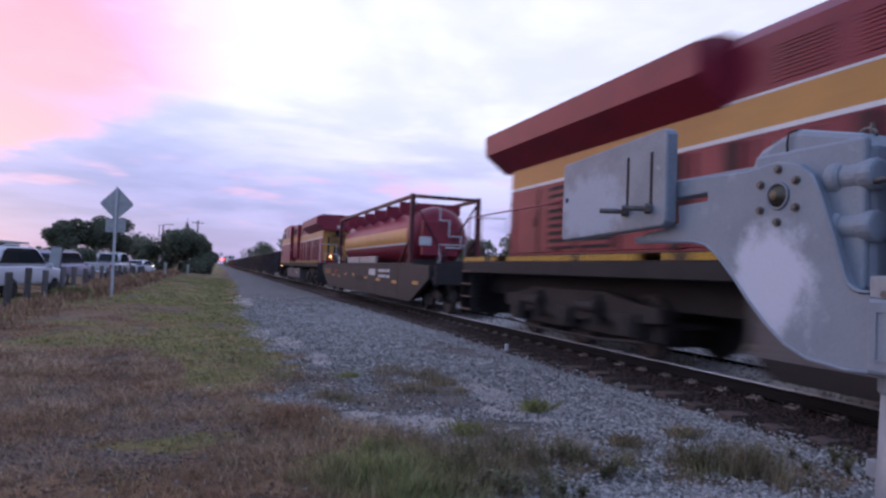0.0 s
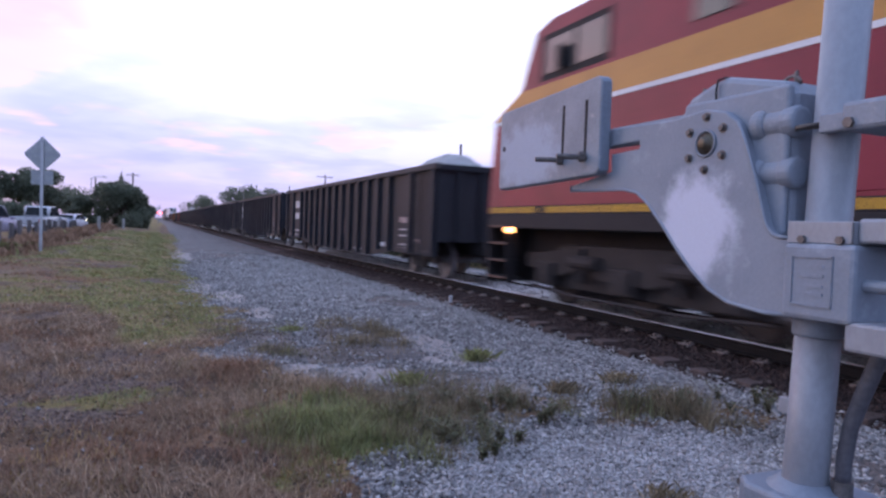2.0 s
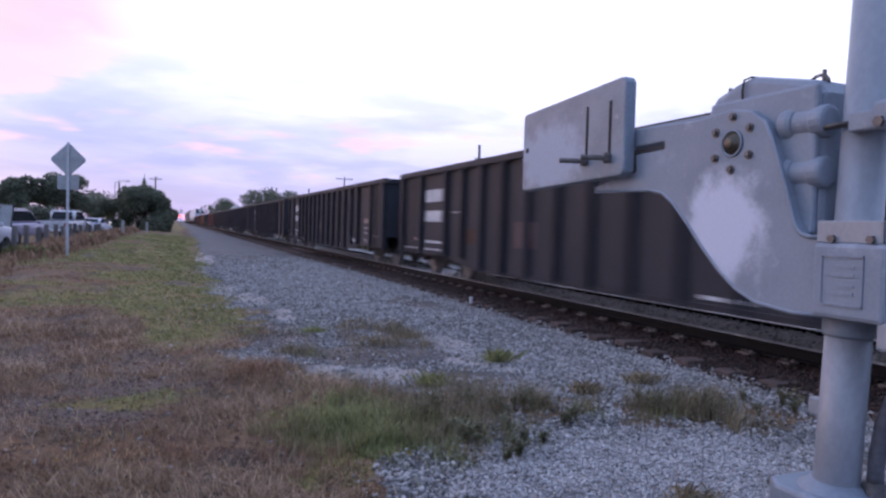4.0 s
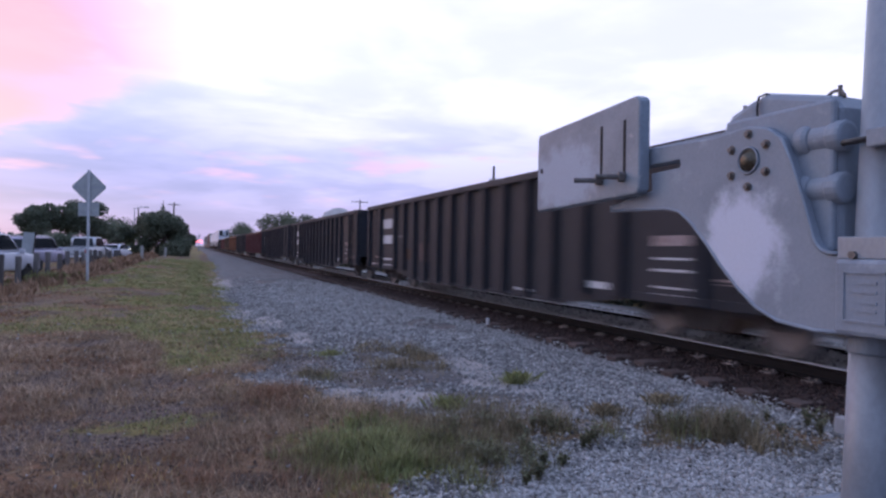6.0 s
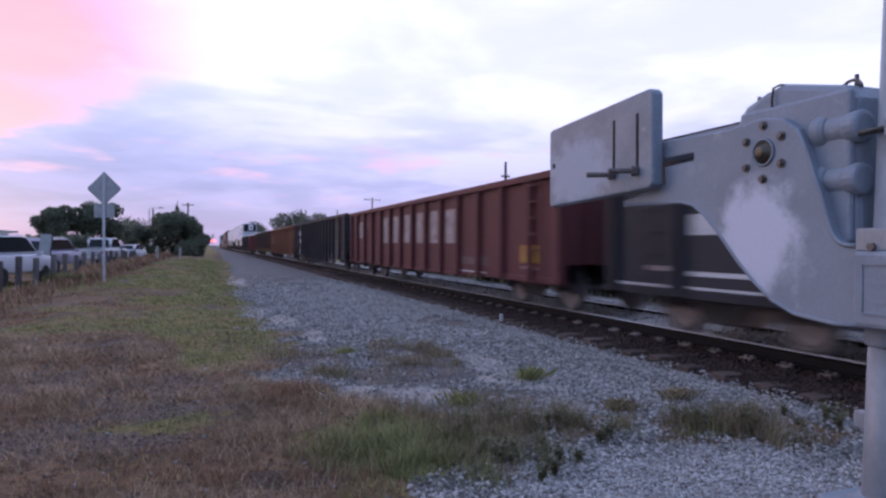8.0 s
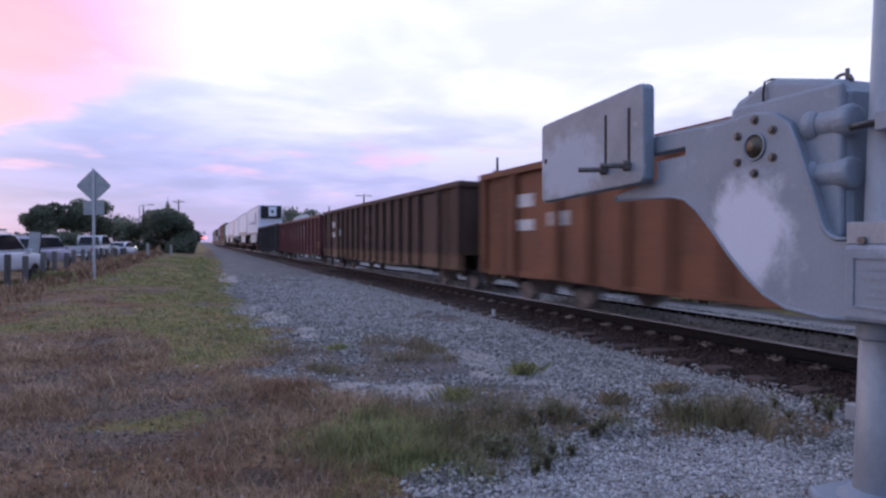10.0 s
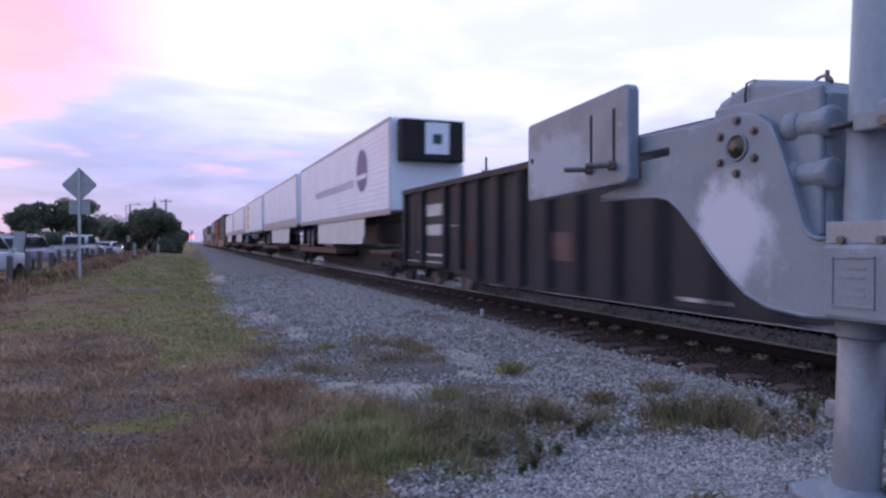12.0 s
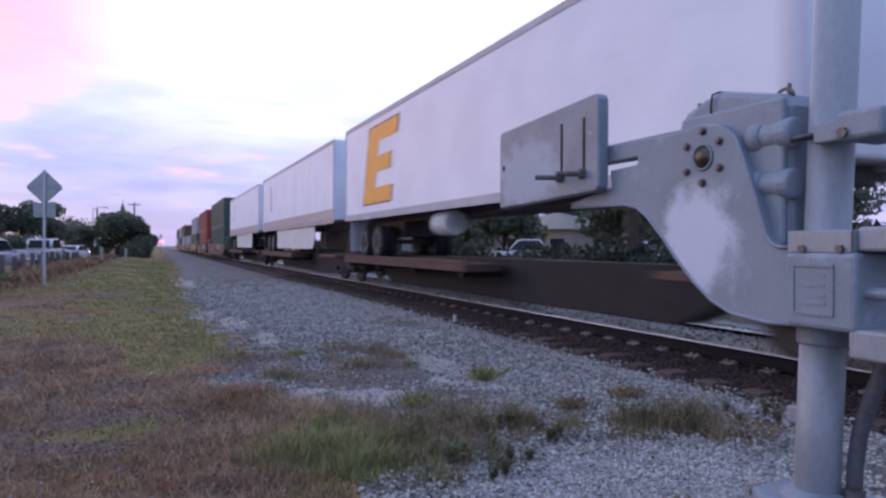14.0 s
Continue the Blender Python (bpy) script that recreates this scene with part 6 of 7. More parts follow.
# ---- verge things ----
def warning_sign():
    s = thing("road_sign", "unpainted back of a diamond road sign on a steel post", "sign", pose(-3.60, 28.0, -0.22, 0, 0, -12))
    part("post", box(B(), -0.045, 0.045, -0.03, 0.03, -0.4, 4.42, 0.008), DRYPAINT, s, "pale steel post")
    h = 0.635
    di = prism(B(), [(-h + 0.05, 3.79 - 0.05), (-h + 0.05, 3.79 + 0.05), (-0.05, 3.79 + h - 0.05), (0.05, 3.79 + h - 0.05), (h - 0.05, 3.84), (h - 0.05, 3.74), (0.05, 3.79 - h + 0.05), (-0.05, 3.79 - h + 0.05)], "y", 0.035, 0.042)
    d = part("diamond_panel", di, SIGNBACK, s, "unpainted aluminium diamond back")
    part("stiffener", box(B(), -0.56, 0.56, 0.022, 0.034, 3.75, 3.82), MASTPAINT, d)
    p = part("plaque", box(B(), -0.37, 0.37, 0.035, 0.042, 2.70, 3.22, 0.002), SIGNBACK, s, "grey rectangular plaque")
    for z in (2.82, 3.06):
        part("stiffener", box(B(), -0.34, 0.34, 0.022, 0.034, z, z + 0.05), MASTPAINT, p)


warning_sign()


def fence():
    rnd = random.Random(4)
    for k in range(20):
        y = 14.2 + k * 2.35
        o = thing("fence_post", "weathered grey timber guard post in weeds", "post", pose(-5.35 + rnd.uniform(-0.06, 0.06), y, 0, rnd.uniform(-2.5, 2.5), rnd.uniform(-2.5, 2.5), rnd.uniform(-8, 8)), "guard posts")
        hh = rnd.uniform(0.98, 1.14)
        sharedpart(f"post/{round(hh, 1)}", lambda h=round(hh, 1): prism(B(), arc(0, 0, 0.095, 0, 330, 11), "z", -0.4, h, 0.018), WOODPOST, o)


fence()
o = thing("sign_board", "tilted dark board on a stake beside the fence", "board", pose(-5.9, 30.0, 0, 0, 6, 10))
part("stake", box(B(), -0.05, 0.05, -0.04, 0.04, -0.3, 1.9, 0.01), DARKSTEEL, o)
part("board", box(B(), -0.38, 0.0, -0.06, -0.045, 1.0, 1.85, 0.006), SIGNBACK, o)


def vehicle(kind, x, y, turn, paint, label, lit=False):
    """Parked road vehicle, nose towards +y before turning."""
    v = thing("pickup_truck" if kind == "pickup" else "car", label, "pickup" if kind == "pickup" else "car", pose(x, y, 0.0, 0, 0, turn), "parked cars")
    if kind == "suv":
        side = [(-2.3, 0.45), (-2.38, 0.75), (-2.33, 1.1), (1.0, 1.12), (2.15, 1.0), (2.35, 0.8), (2.35, 0.45)]
        roof = [(-2.28, 1.1), (-2.0, 1.62), (-1.75, 1.76), (0.1, 1.78), (0.45, 1.72), (1.2, 1.12)]
        wb = (-1.45, 1.4)
    elif kind == "pickup":
        side = [(-2.85, 0.55), (-2.88, 1.18), (-0.6, 1.2), (1.3, 1.2), (2.7, 1.14), (2.85, 0.9), (2.85, 0.5)]
        roof = [(-0.85, 1.19), (-0.72, 1.82), (-0.5, 1.93), (0.6, 1.93), (0.85, 1.86), (1.45, 1.19)]
        wb = (-1.75, 1.75)
    else:
        side = [(-2.3, 0.35), (-2.38, 0.6), (-2.3, 0.98), (-1.2, 1.0), (1.0, 0.98), (2.2, 0.8), (2.35, 0.6), (2.3, 0.35)]
        roof = [(-1.9, 0.98), (-1.3, 1.38), (-0.9, 1.46), (0.2, 1.46), (0.5, 1.4), (1.3, 0.97)]
        wb = (-1.4, 1.4)
    bd = part("body", prism(B(), side, "x", -0.95, 0.95, 0.09), paint, v, "", True)
    cb = part("cabin", prism(B(), roof, "x", -0.82, 0.82, 0.10), paint, v, "", True)
    zc = sum(p[1] for p in roof) / len(roof)
    def shrink(k, up):
        c = (sum(p[0] for p in roof) / len(roof), zc)
        return [((a - c[0]) * k + c[0], (b - c[1]) * k * 0.92 + c[1] + up) for a, b in roof]
    part("side_glass", prism(B(), shrink(0.86, 0.0), "x", -0.826, 0.826), GLASS, cb, "dark side windows")
    (ya, za), (yb, zb) = roof[0], roof[1]
    n = Vector((0, -(zb - za), (yb - ya))).normalized()
    bm = B()
    vs = [bm.verts.new(Vector((x_, ya + (yb - ya) * t, za + (zb - za) * t)) + n * 0.012) for x_, t in ((-0.68, 0.15), (0.68, 0.15), (0.6, 1.0), (-0.6, 1.0))]
    bm.faces.new(vs)
    bmesh.ops.solidify(bm, geom=bm.faces[:], thickness=0.01)
    part("rear_glass", bm, GLASS, cb, "dark rear window")
    (ya, za), (yb, zb) = roof[-1], roof[-2]
    bm = B()
    vs = [bm.verts.new((x_, ya + (yb - ya) * t + 0.015, za + (zb - za) * t + 0.015)) for x_, t in ((-0.7, 0.1), (0.7, 0.1), (0.62, 0.95), (-0.62, 0.95))]
    bm.faces.new(vs)
    bmesh.ops.solidify(bm, geom=bm.faces[:], thickness=0.01)
    part("windscreen", bm, GLASS, cb)
    back = side[1][0]
    for s in (-1, 1):
        part("tail_lamp", box(B(), s * 0.82 - 0.11, s * 0.82 + 0.11, back - 0.02, back + 0.12, 0.82, 1.06 if kind != "sedan" else 0.94, 0.02), TAIL, bd)
        part("mirror", box(B(), *sorted((s * 0.93, s * 1.12)), 0.75, 0.87, 1.06, 1.22, 0.03), paint, bd)
        if kind == "suv":
            part("roof_rail", tube(B(), [(s * 0.66, -1.6, 1.76), (s * 0.66, -1.5, 1.83), (s * 0.66, 0.0, 1.83), (s * 0.66, 0.1, 1.77)], 0.018, 6), CHROME, cb)
        part("head_lamp", box(B(), s * 0.72 - 0.16, s * 0.72 + 0.16, 2.2, 2.37, 0.72, 0.86, 0.02), LAMPWHITE if lit else CHROME, bd)
        for yw in wb:
            road_wheel(v, s * 0.84, yw, 0.36, 0.36, 0.22)
    part("bumper", box(B(), -0.92, 0.92, back - 0.06, back + 0.1, 0.45, 0.68, 0.04), paint if kind != "pickup" else CHROME, bd)
    part("plate", box(B(), -0.16, 0.16, back - 0.025, back - 0.01, 0.74, 0.86), MARKWHITE, bd)
    if kind == "pickup":
        part("tailgate", box(B(), -0.80, 0.80, -2.93, -2.88, 0.75, 1.16, 0.015), paint, bd)
        part("bed", box(B(), -0.78, 0.78, -2.75, -0.95, 1.19, 1.215), DARKSTEEL, bd)


vehicle("suv", -6.9, 27.5, -14, CARWHITE, "white parked SUV behind the guard posts")
vehicle("suv", -7.8, 40.5, -12, CARSHADEDWHITE, "white SUV with dark rear glass parked behind the guard posts")
vehicle("pickup", -7.1, 54.0, -10, CARSILVER, "silver pickup truck parked behind the posts")
vehicle("sedan", -6.5, 66.0, -8, CARWHITE, "white sedan parked behind the guard posts")
vehicle("sedan", -7.3, 74.0, -6, CARDARK, "dark sedan parked behind the guard posts")
vehicle("suv", -9.9, 30.0, -14, CARSILVER, "silver SUV parked behind the guard posts")
vehicle("sedan", -7.0, 95.0, 185, CARDARK, "dark car facing the camera with lit headlamps", True)


# ---- trees, far things ----
def leaf_cloud(clumps, n, size, seed):
    """Many small leaf cards gathered in clumps of (x, y, z, r)."""
    rs = np.random.RandomState(seed)
    cl = np.array(clumps)
    w = cl[:, 3] ** 2
    pick = rs.choice(len(cl), n, p=w / w.sum())
    d = rs.normal(size=(n, 3))
    d /= np.linalg.norm(d, axis=1)[:, None]
    rad = cl[pick, 3] * (0.45 + 0.65 * rs.rand(n) ** 0.6)
    c = cl[pick, :3] + d * rad[:, None] * np.array([1, 1, 0.85])
    a = rs.normal(size=(n, 3))
    a /= np.linalg.norm(a, axis=1)[:, None]
    b = np.cross(a, rs.normal(size=(n, 3)))
    b /= np.linalg.norm(b, axis=1)[:, None]
    s = size * (0.5 + rs.rand(n))[:, None]
    v = np.stack([c - a * s, c + b * s * 0.5, c + a * s, c - b * s * 0.5], 1).reshape(-1, 3)
    return v, np.arange(4 * n).reshape(n, 4)


def tree(name, label, x, y, h, r, seed, n=2600, size=0.15, leaf=None, trunk=0.35, spread=1.0):
    t = thing(name, label, "tree", pose(x, y, -0.05))
    rnd = random.Random(seed)
    bm = B()
    base = h * (1 - trunk)
    cyl(bm, (0, 0, -0.3), (rnd.uniform(-0.2, 0.2), 0, h * 0.55), 0.035 * h, 10, 0.015 * h)
    clumps = []
    for k in range(9):
        a = k * 2.4 + rnd.uniform(-0.4, 0.4)
        rr = r * rnd.uniform(0.35, 0.85) * spread
        z = h * rnd.uniform(trunk, 0.86)
        p = (rr * math.cos(a), rr * math.sin(a), z)
        cyl(bm, (0, 0, h * rnd.uniform(0.25, 0.5)), p, 0.014 * h, 7, 0.004 * h)
        clumps.append((*p, r * rnd.uniform(0.28, 0.48)))
    for k in range(6):
        a = rnd.uniform(0, 6.28)
        clumps.append((r * 0.4 * math.cos(a), r * 0.4 * math.sin(a), h * rnd.uniform(0.55, 0.88), r * rnd.uniform(0.28, 0.42)))
    part("trunk", bm, BARK, t, "rough dark trunk and limbs")
    v, f = leaf_cloud(clumps, int(n * 2.0), min(size, 0.24), seed)
    o = new("crown", soup("crown", v, f, leaf or LEAF))
    o.parent = t
    tagged(o, kind="stuff")
    return t


tree("tree", "dark rounded leafy tree behind the parked cars", -14.3, 78.0, 5.8, 2.2, 1, 4200, trunk=0.52)
tree("tree", "dark leafy tree behind the road sign", -10.7, 80.0, 6.1, 2.7, 2, 5000, trunk=0.42)
tree("tree", "dark leafy tree behind the road sign", -8.6, 92.0, 3.8, 2.0, 3, 2000)
tree("tree", "grey-green leafy tree by the low building", -27.5, 86.0, 4.0, 2.4, 4, 2000, leaf=LEAFLIGHT)
tree("tree", "grey-green leafy tree by the low building", -33.0, 88.0, 4.2, 2.6, 5, 2000, leaf=LEAFLIGHT)
tree("bush", "low dense hedge bush behind the parking", -17.0, 66.0, 1.9, 1.6, 6, 1800, trunk=0.1)
tree("bush", "low dense hedge bush behind the parking", -14.2, 68.0, 2.1, 1.8, 7, 1800, trunk=0.1)
tree("bush", "low dense hedge bush behind the parking", -11.5, 72.0, 2.3, 2.0, 8, 1800, trunk=0.1)
tree("tree", "low dark tree beside the lane", -9.5, 100.0, 4.6, 2.8, 9, 1500)
tree("tree", "low dark tree beside the lane", -12.5, 110.0, 5.2, 3.4, 21, 1500)
tree("tree", "big dense dark tree beside the track", -3.3, 88.0, 5.9, 3.2, 10, 5200, 0.16, trunk=0.12, spread=0.9)
tree("tree", "big dense dark tree beside the track", -2.3, 90.0, 4.9, 2.4, 11, 4800, 0.16, trunk=0.08, spread=0.9)
tree("tree", "dense dark tree beside the track", -5.3, 91.0, 5.2, 2.6, 12, 3600, 0.15, trunk=0.1)
# slim conifer top over the big tree
t = thing("conifer", "slim dark conifer behind the big tree", "tree", pose(-3.75, 96.0, 0))
part("trunk", cyl(B(), (0, 0, -0.2), (0, 0, 7.4), 0.12, 8, 0.03), BARK, t)
v, f = leaf_cloud([(0, 0, 3.0 + k * 0.42, 0.95 - k * 0.085) for k in range(10)], 900, 0.16, 31)
o = new("crown", soup("crown", v, f, LEAF))
o.parent = t
for i, (x, y, h, r) in enumerate(((17.5, 150, 8.5, 5.5), (23, 158, 9.0, 5), (29, 150, 8, 5), (12.5, 210, 8, 5), (17, 230, 9, 6), (36, 130, 8.5, 5), (44, 120, 9, 5.5))):
    tree("tree", "distant dark tree line beyond the tracks", x, y, h, r, 40 + i, 1800, 0.38, trunk=0.15)
for i, (x, y, h, r) in enumerate(((24, 44, 5.4, 3.4), (30, 38, 6.3, 3.8), (27, 54, 5.6, 3.4), (34, 30, 7.0, 4.2), (38, 46, 7.4, 4.0), (33, 66, 6.2, 3.8), (40, 22, 7.5, 4.0), (30, 80, 5.8, 3.5), (41, 60, 7.4, 4), (47, 36, 8.4, 4.5))):
    tree("tree", "dark leafy tree on the far side of the line", x, y, h, r, 60 + i, 1700, 0.28, trunk=0.3)
for i in range(13):
    y = 6.0 + i * 4.3
    tree("bush", "low scrub in shade-darkened green along the far side of the line", 13.5 + 0.8 * math.sin(i * 2.1), y, 1.35 + 0.35 * math.sin(i * 1.3), 2.0, 90 + i, 900, 0.14, trunk=0.05, leaf=LEAFSHADE)


def utility_pole(x, y, h, arms):
    p = thing("utility_pole", "dark wooden utility pole with crossarms", "pole", pose(x, y, 0))
    part("pole", cyl(B(), (0, 0, -0.5), (0, 0, h), 0.17, 12, 0.11), POLEWOOD, p)
    for z, w in arms:
        a = part("crossarm", box(B(), -w, w, -0.06, 0.06, z - 0.06, z + 0.06, 0.01), POLEWOOD, p)
        for k in (-0.9, -0.45, 0.45, 0.9):
            part("insulator", cyl(B(), (k * w, 0, z + 0.05), (k * w, 0, z + 0.24), 0.05, 8, 0.03), SIGNBACK, a)
    return p


utility_pole(27.0, 58.5, 9.5, ((8.1, 0.45),))
utility_pole(27.8, 117.0, 10.0, ((9.6, 1.5),))
utility_pole(27.6, 150.0, 9.4, ())
utility_pole(28.5, 185.0, 10.0, ((9.6, 1.4),))
utility_pole(-3.0, 118.0, 8.4, ((8.0, 0.9),))
utility_pole(-8.8, 125.0, 7.6, ())
sl = thing("street_lamp", "thin street lamp with an arm over the lane", "street lamp", pose(-7.9, 105.0, 0))
part("pole", cyl(B(), (0, 0, -0.3), (0, 0, 6.6), 0.08, 10, 0.05), GALV, sl)
part("arm", tube(B(), [(0, 0, 6.5), (0.5, 0, 6.75), (1.4, 0, 6.8)], 0.04, 8), GALV, sl)
part("lamp_head", box(B(), 1.3, 1.9, -0.12, 0.12, 6.74, 6.86, 0.02), GALV, sl)


def building(name, label, x, y, w, d, h, roof_over, turn=0, pitch=0.0):
    b = thing(name, label, "building", pose(x, y, 0, 0, 0, turn))
    wl = part("wall", box(B(), -w / 2, w / 2, -d / 2, d / 2, -0.3, h), PLASTER, b, "pale rendered wall")
    part("roof", prism(B(), [(-w / 2 - roof_over, h), (w / 2 + roof_over, h), (w / 2 + roof_over, h + 0.18), (0, h + 0.2 + pitch), (-w / 2 - roof_over, h + 0.18)], "y", -d / 2 - roof_over, d / 2 + roof_over), ROOFGREY, b, "pale low roof")
    n = max(2, int(w / 3.5))
    for k in range(n):
        xx = -w / 2 + (k + 0.5) * w / n
        wi = part("window", box(B(), xx - 0.6, xx + 0.6, -d / 2 - 0.03, -d / 2 + 0.02, 1.0, 2.2, 0.01), GLASS, b)
        part("sill", box(B(), xx - 0.7, xx + 0.7, -d / 2 - 0.1, -d / 2 - 0.03, 0.92, 0.99), PLASTER, wi)
    return b


building("low_building", "long low pale building behind the parking", -27.0, 74.0, 16.0, 8.0, 2.6, 0.6, -8, 0.5)
building("house", "pale house beyond the tracks among trees", 34.0, 52.0, 11.0, 8.0, 3.0, 0.5, -35, 1.2)
hs = building("house", "pale house beyond the tracks among trees", 42.0, 40.0, 12.0, 8.0, 3.0, 0.5, -45, 1.0)
lampp = thing("yard_lamp", "bright yard lamp on a short pole beyond the tracks", "lamp", pose(28.5, 47.5, 0))
part("pole", cyl(B(), (0, 0, -0.3), (0, 0, 3.2), 0.05, 8), GALV, lampp)
part("lamp_head", lathe(B(), [(3.2, 0.1), (3.3, 0.25), (3.5, 0.28), (3.6, 0.1)], (0, 0, 0), "z", 14), LAMPWHITE, lampp, "lit lamp head")
vehicle("suv", 24.5, 31.5, 60, CARWHITE, "white car parked beyond the tracks")
vehicle("sedan", 28.0, 28.5, 60, CARSILVER, "silver car parked beyond the tracks")
vehicle("pickup", 21.5, 36.0, 60, CARWHITE, "white pickup truck parked beyond the tracks")


def crossing_signal(x, y):
    s = thing("crossing_signal", "distant level crossing signal with lit red lamps", "signal", pose(x, y, 0))
    part("mast", cyl(B(), (0, 0, -0.3), (0, 0, 4.2), 0.06, 10), GALV, s)
    for k in (-0.4, 0.4):
        h = part("lamp_housing", cyl(B(), (k, -0.05, 2.4), (k, 0.15, 2.4), 0.22, 16), RUBBER, s)
        part("lamp", cyl(B(), (k, -0.07, 2.4), (k, -0.05, 2.4), 0.21, 16), LAMPRED, h, "lit red lens")
    for a in (-40, 40):
        bm = box(B(), -0.55, 0.55, -0.03, -0.01, -0.1, 0.1)
        bmesh.ops.transform(bm, matrix=pose(0, 0, 3.5, 0, a, 0), verts=bm.verts)
        part("crossbuck", bm, MARKWHITE, s)


crossing_signal(1.2, 165.0)
for x, y, h in ((-4.0, 62.0, 1.35), (-2.6, 74.0, 1.2)):
    m = thing("marker_post", "short pale marker post in the grass", "post", pose(x, y, 0))
    part("stake", box(B(), -0.11, 0.11, -0.06, 0.06, -0.3, h, 0.01), CONCRETE, m)


# ---- loose stone and grass ----
def stones(name, label, material, n, xr, yr, size, mask, seed, power=1.0, lift=0.3):
    rs = np.random.RandomState(seed)
    m = int(n * 3)
    x = rs.uniform(*xr, m)
    y = yr[0] + (yr[1] - yr[0]) * rs.rand(m) ** power
    keep = rs.rand(m) < mask(x, y)
    x, y = x[keep][:n], y[keep][:n]
    n = len(x)
    s = size * (0.45 + 1.0 * rs.rand(n) ** 1.5) * (1 + np.clip(y - 8, 0, 40) * 0.03)
    base = np.array([[1, 0, 0], [-1, 0, 0], [0, 1, 0], [0, -1, 0], [0, 0, 1], [0, 0, -1]], float)
    v = base[None] * (0.65 + 0.6 * rs.rand(n, 6, 1)) + rs.normal(scale=0.16, size=(n, 6, 3))
    q = rs.normal(size=(n, 4))
    q /= np.linalg.norm(q, axis=1)[:, None]
    w, a, b, c = q.T
    R = np.stack([np.stack([1 - 2 * (b * b + c * c), 2 * (a * b - c * w), 2 * (a * c + b * w)], -1),
                  np.stack([2 * (a * b + c * w), 1 - 2 * (a * a + c * c), 2 * (b * c - a * w)], -1),
                  np.stack([2 * (a * c - b * w), 2 * (b * c + a * w), 1 - 2 * (a * a + b * b)], -1)], 1)
    v = np.einsum("nij,nkj->nki", R, v) * s[:, None, None] * np.array([1, 1, 0.75])
    z = np.maximum(height(x, y), np.where(x > X0 - 2.0, np.interp(x - X0, (-1.98, -1.84, -1.6, -1.1, -0.66, -0.2, 0.2, 0.66, 1.6, 2.4, 2.9), (-0.14, -0.075, -0.030, -0.012, -0.018, 0.01, 0.075, 0.125, 0.11, 0.0, -0.09)), -9)) + s * lift
    v += np.stack([x, y, z], -1)[:, None, :]
    tri = np.array([[0, 2, 4], [2, 1, 4], [1, 3, 4], [3, 0, 4], [2, 0, 5], [1, 2, 5], [3, 1, 5], [0, 3, 5]])
    f = (tri[None] + 6 * np.arange(n)[:, None, None]).reshape(-1, 3)
    tagged(new(name, soup(name, v.reshape(-1, 3), f, material)), label, "gravel", kind="stuff")


def grey_mask(x, y):
    a, g, s, d = zone_at(x, y)
    return a * (1 - 0.93 * smooth01(s, 0.15, 0.7)) * (1 - 0.93 * smooth01(d, 0.08, 0.55)) * (1 - smooth01(y + 8 * (fbm(x, y, 0.5, 3) - 0.5), 18, 32)) * (x < X0 - 1.80 + 0.10 * (fbm(x * 0, y, 2.2, 71) - 0.5)) * (0.5 + 0.5 * smooth01(x, 1.6, 3.6))


def white_mask(x, y):
    return np.clip(1.0 * blob(x, y, 2.75, 3.35, 1.35, 0.8, 12) + 0.12 * blob(x, y, 4.0, 5.9, 0.9, 1.5, 2) + 0.3 * blob(x, y, 2.1, 4.1, 0.6, 0.5, 5) + 0.03 * zone_at(x, y)[0] * smooth01(5.0 - x, 0, 1.2) * (1 - 0.95 * smooth01(zone_at(x, y)[3], 0.08, 0.5)) * (x < 5.6), 0, 1)


stones("grey_gravel", "loose blue-grey crushed stone beside the track", STONE_GREY, 92000, (0.3, 6.1), (2.0, 33), 0.0185, grey_mask, 1, 1.45)
stones("pale_gravel", "pale limestone gravel at the foot of the mast", STONE_WHITE, 38000, (1.2, 5.2), (1.8, 9), 0.0140, white_mask, 2, 1.0)
stones("rusty_ballast", "rust-brown ballast stones between the ties", STONE_BROWN, 30000, (X0 - 1.9, X0 - 0.7), (0.5, 34), 0.024, lambda x, y: np.ones_like(x), 3, 1.2, 0.35)
stones("inner_gravel", "dusty grey ballast stones between the rails, paled as if lit under the cars", STONE_BRIGHTENED, 14000, (X0 - 0.65, X0 + 2.8), (2.0, 30), 0.03, lambda x, y: np.ones_like(x), 6, 1.2, 0.25)
stones("leaf_litter", "dark leaf litter and crumbs on bare soil", LITTER, 16000, (-4.5, 2.6), (2.6, 13), 0.011, lambda x, y: np.clip(0.25 + zone_at(x, y)[3], 0, 1) * (1 - zone_at(x, y)[2]), 9, 1.5, 0.1)
stones("pale_litter", "pale straw crumbs on bare soil", PALELITTER, 7000, (-4.5, 2.6), (2.6, 13), 0.009, lambda x, y: np.clip(0.2 + zone_at(x, y)[3], 0, 1) * (1 - zone_at(x, y)[0]), 10, 1.5, 0.1)
stones("sandy_stones", "scattered grey stones on the sandy patches", STONE_GREY, 9000, (0.5, 4.4), (4.0, 20), 0.017, lambda x, y: 0.5 * zone_at(x, y)[2] * smooth01(fbm(x, y, 3.0, 81), 0.42, 0.6), 12, 1.2)
stones("pebbles", "scattered pale pebbles in the dry grass", STONE_WHITE, 500, (-5.0, 1.6), (2.5, 14), 0.016, lambda x, y: np.full_like(x, 0.5), 4)


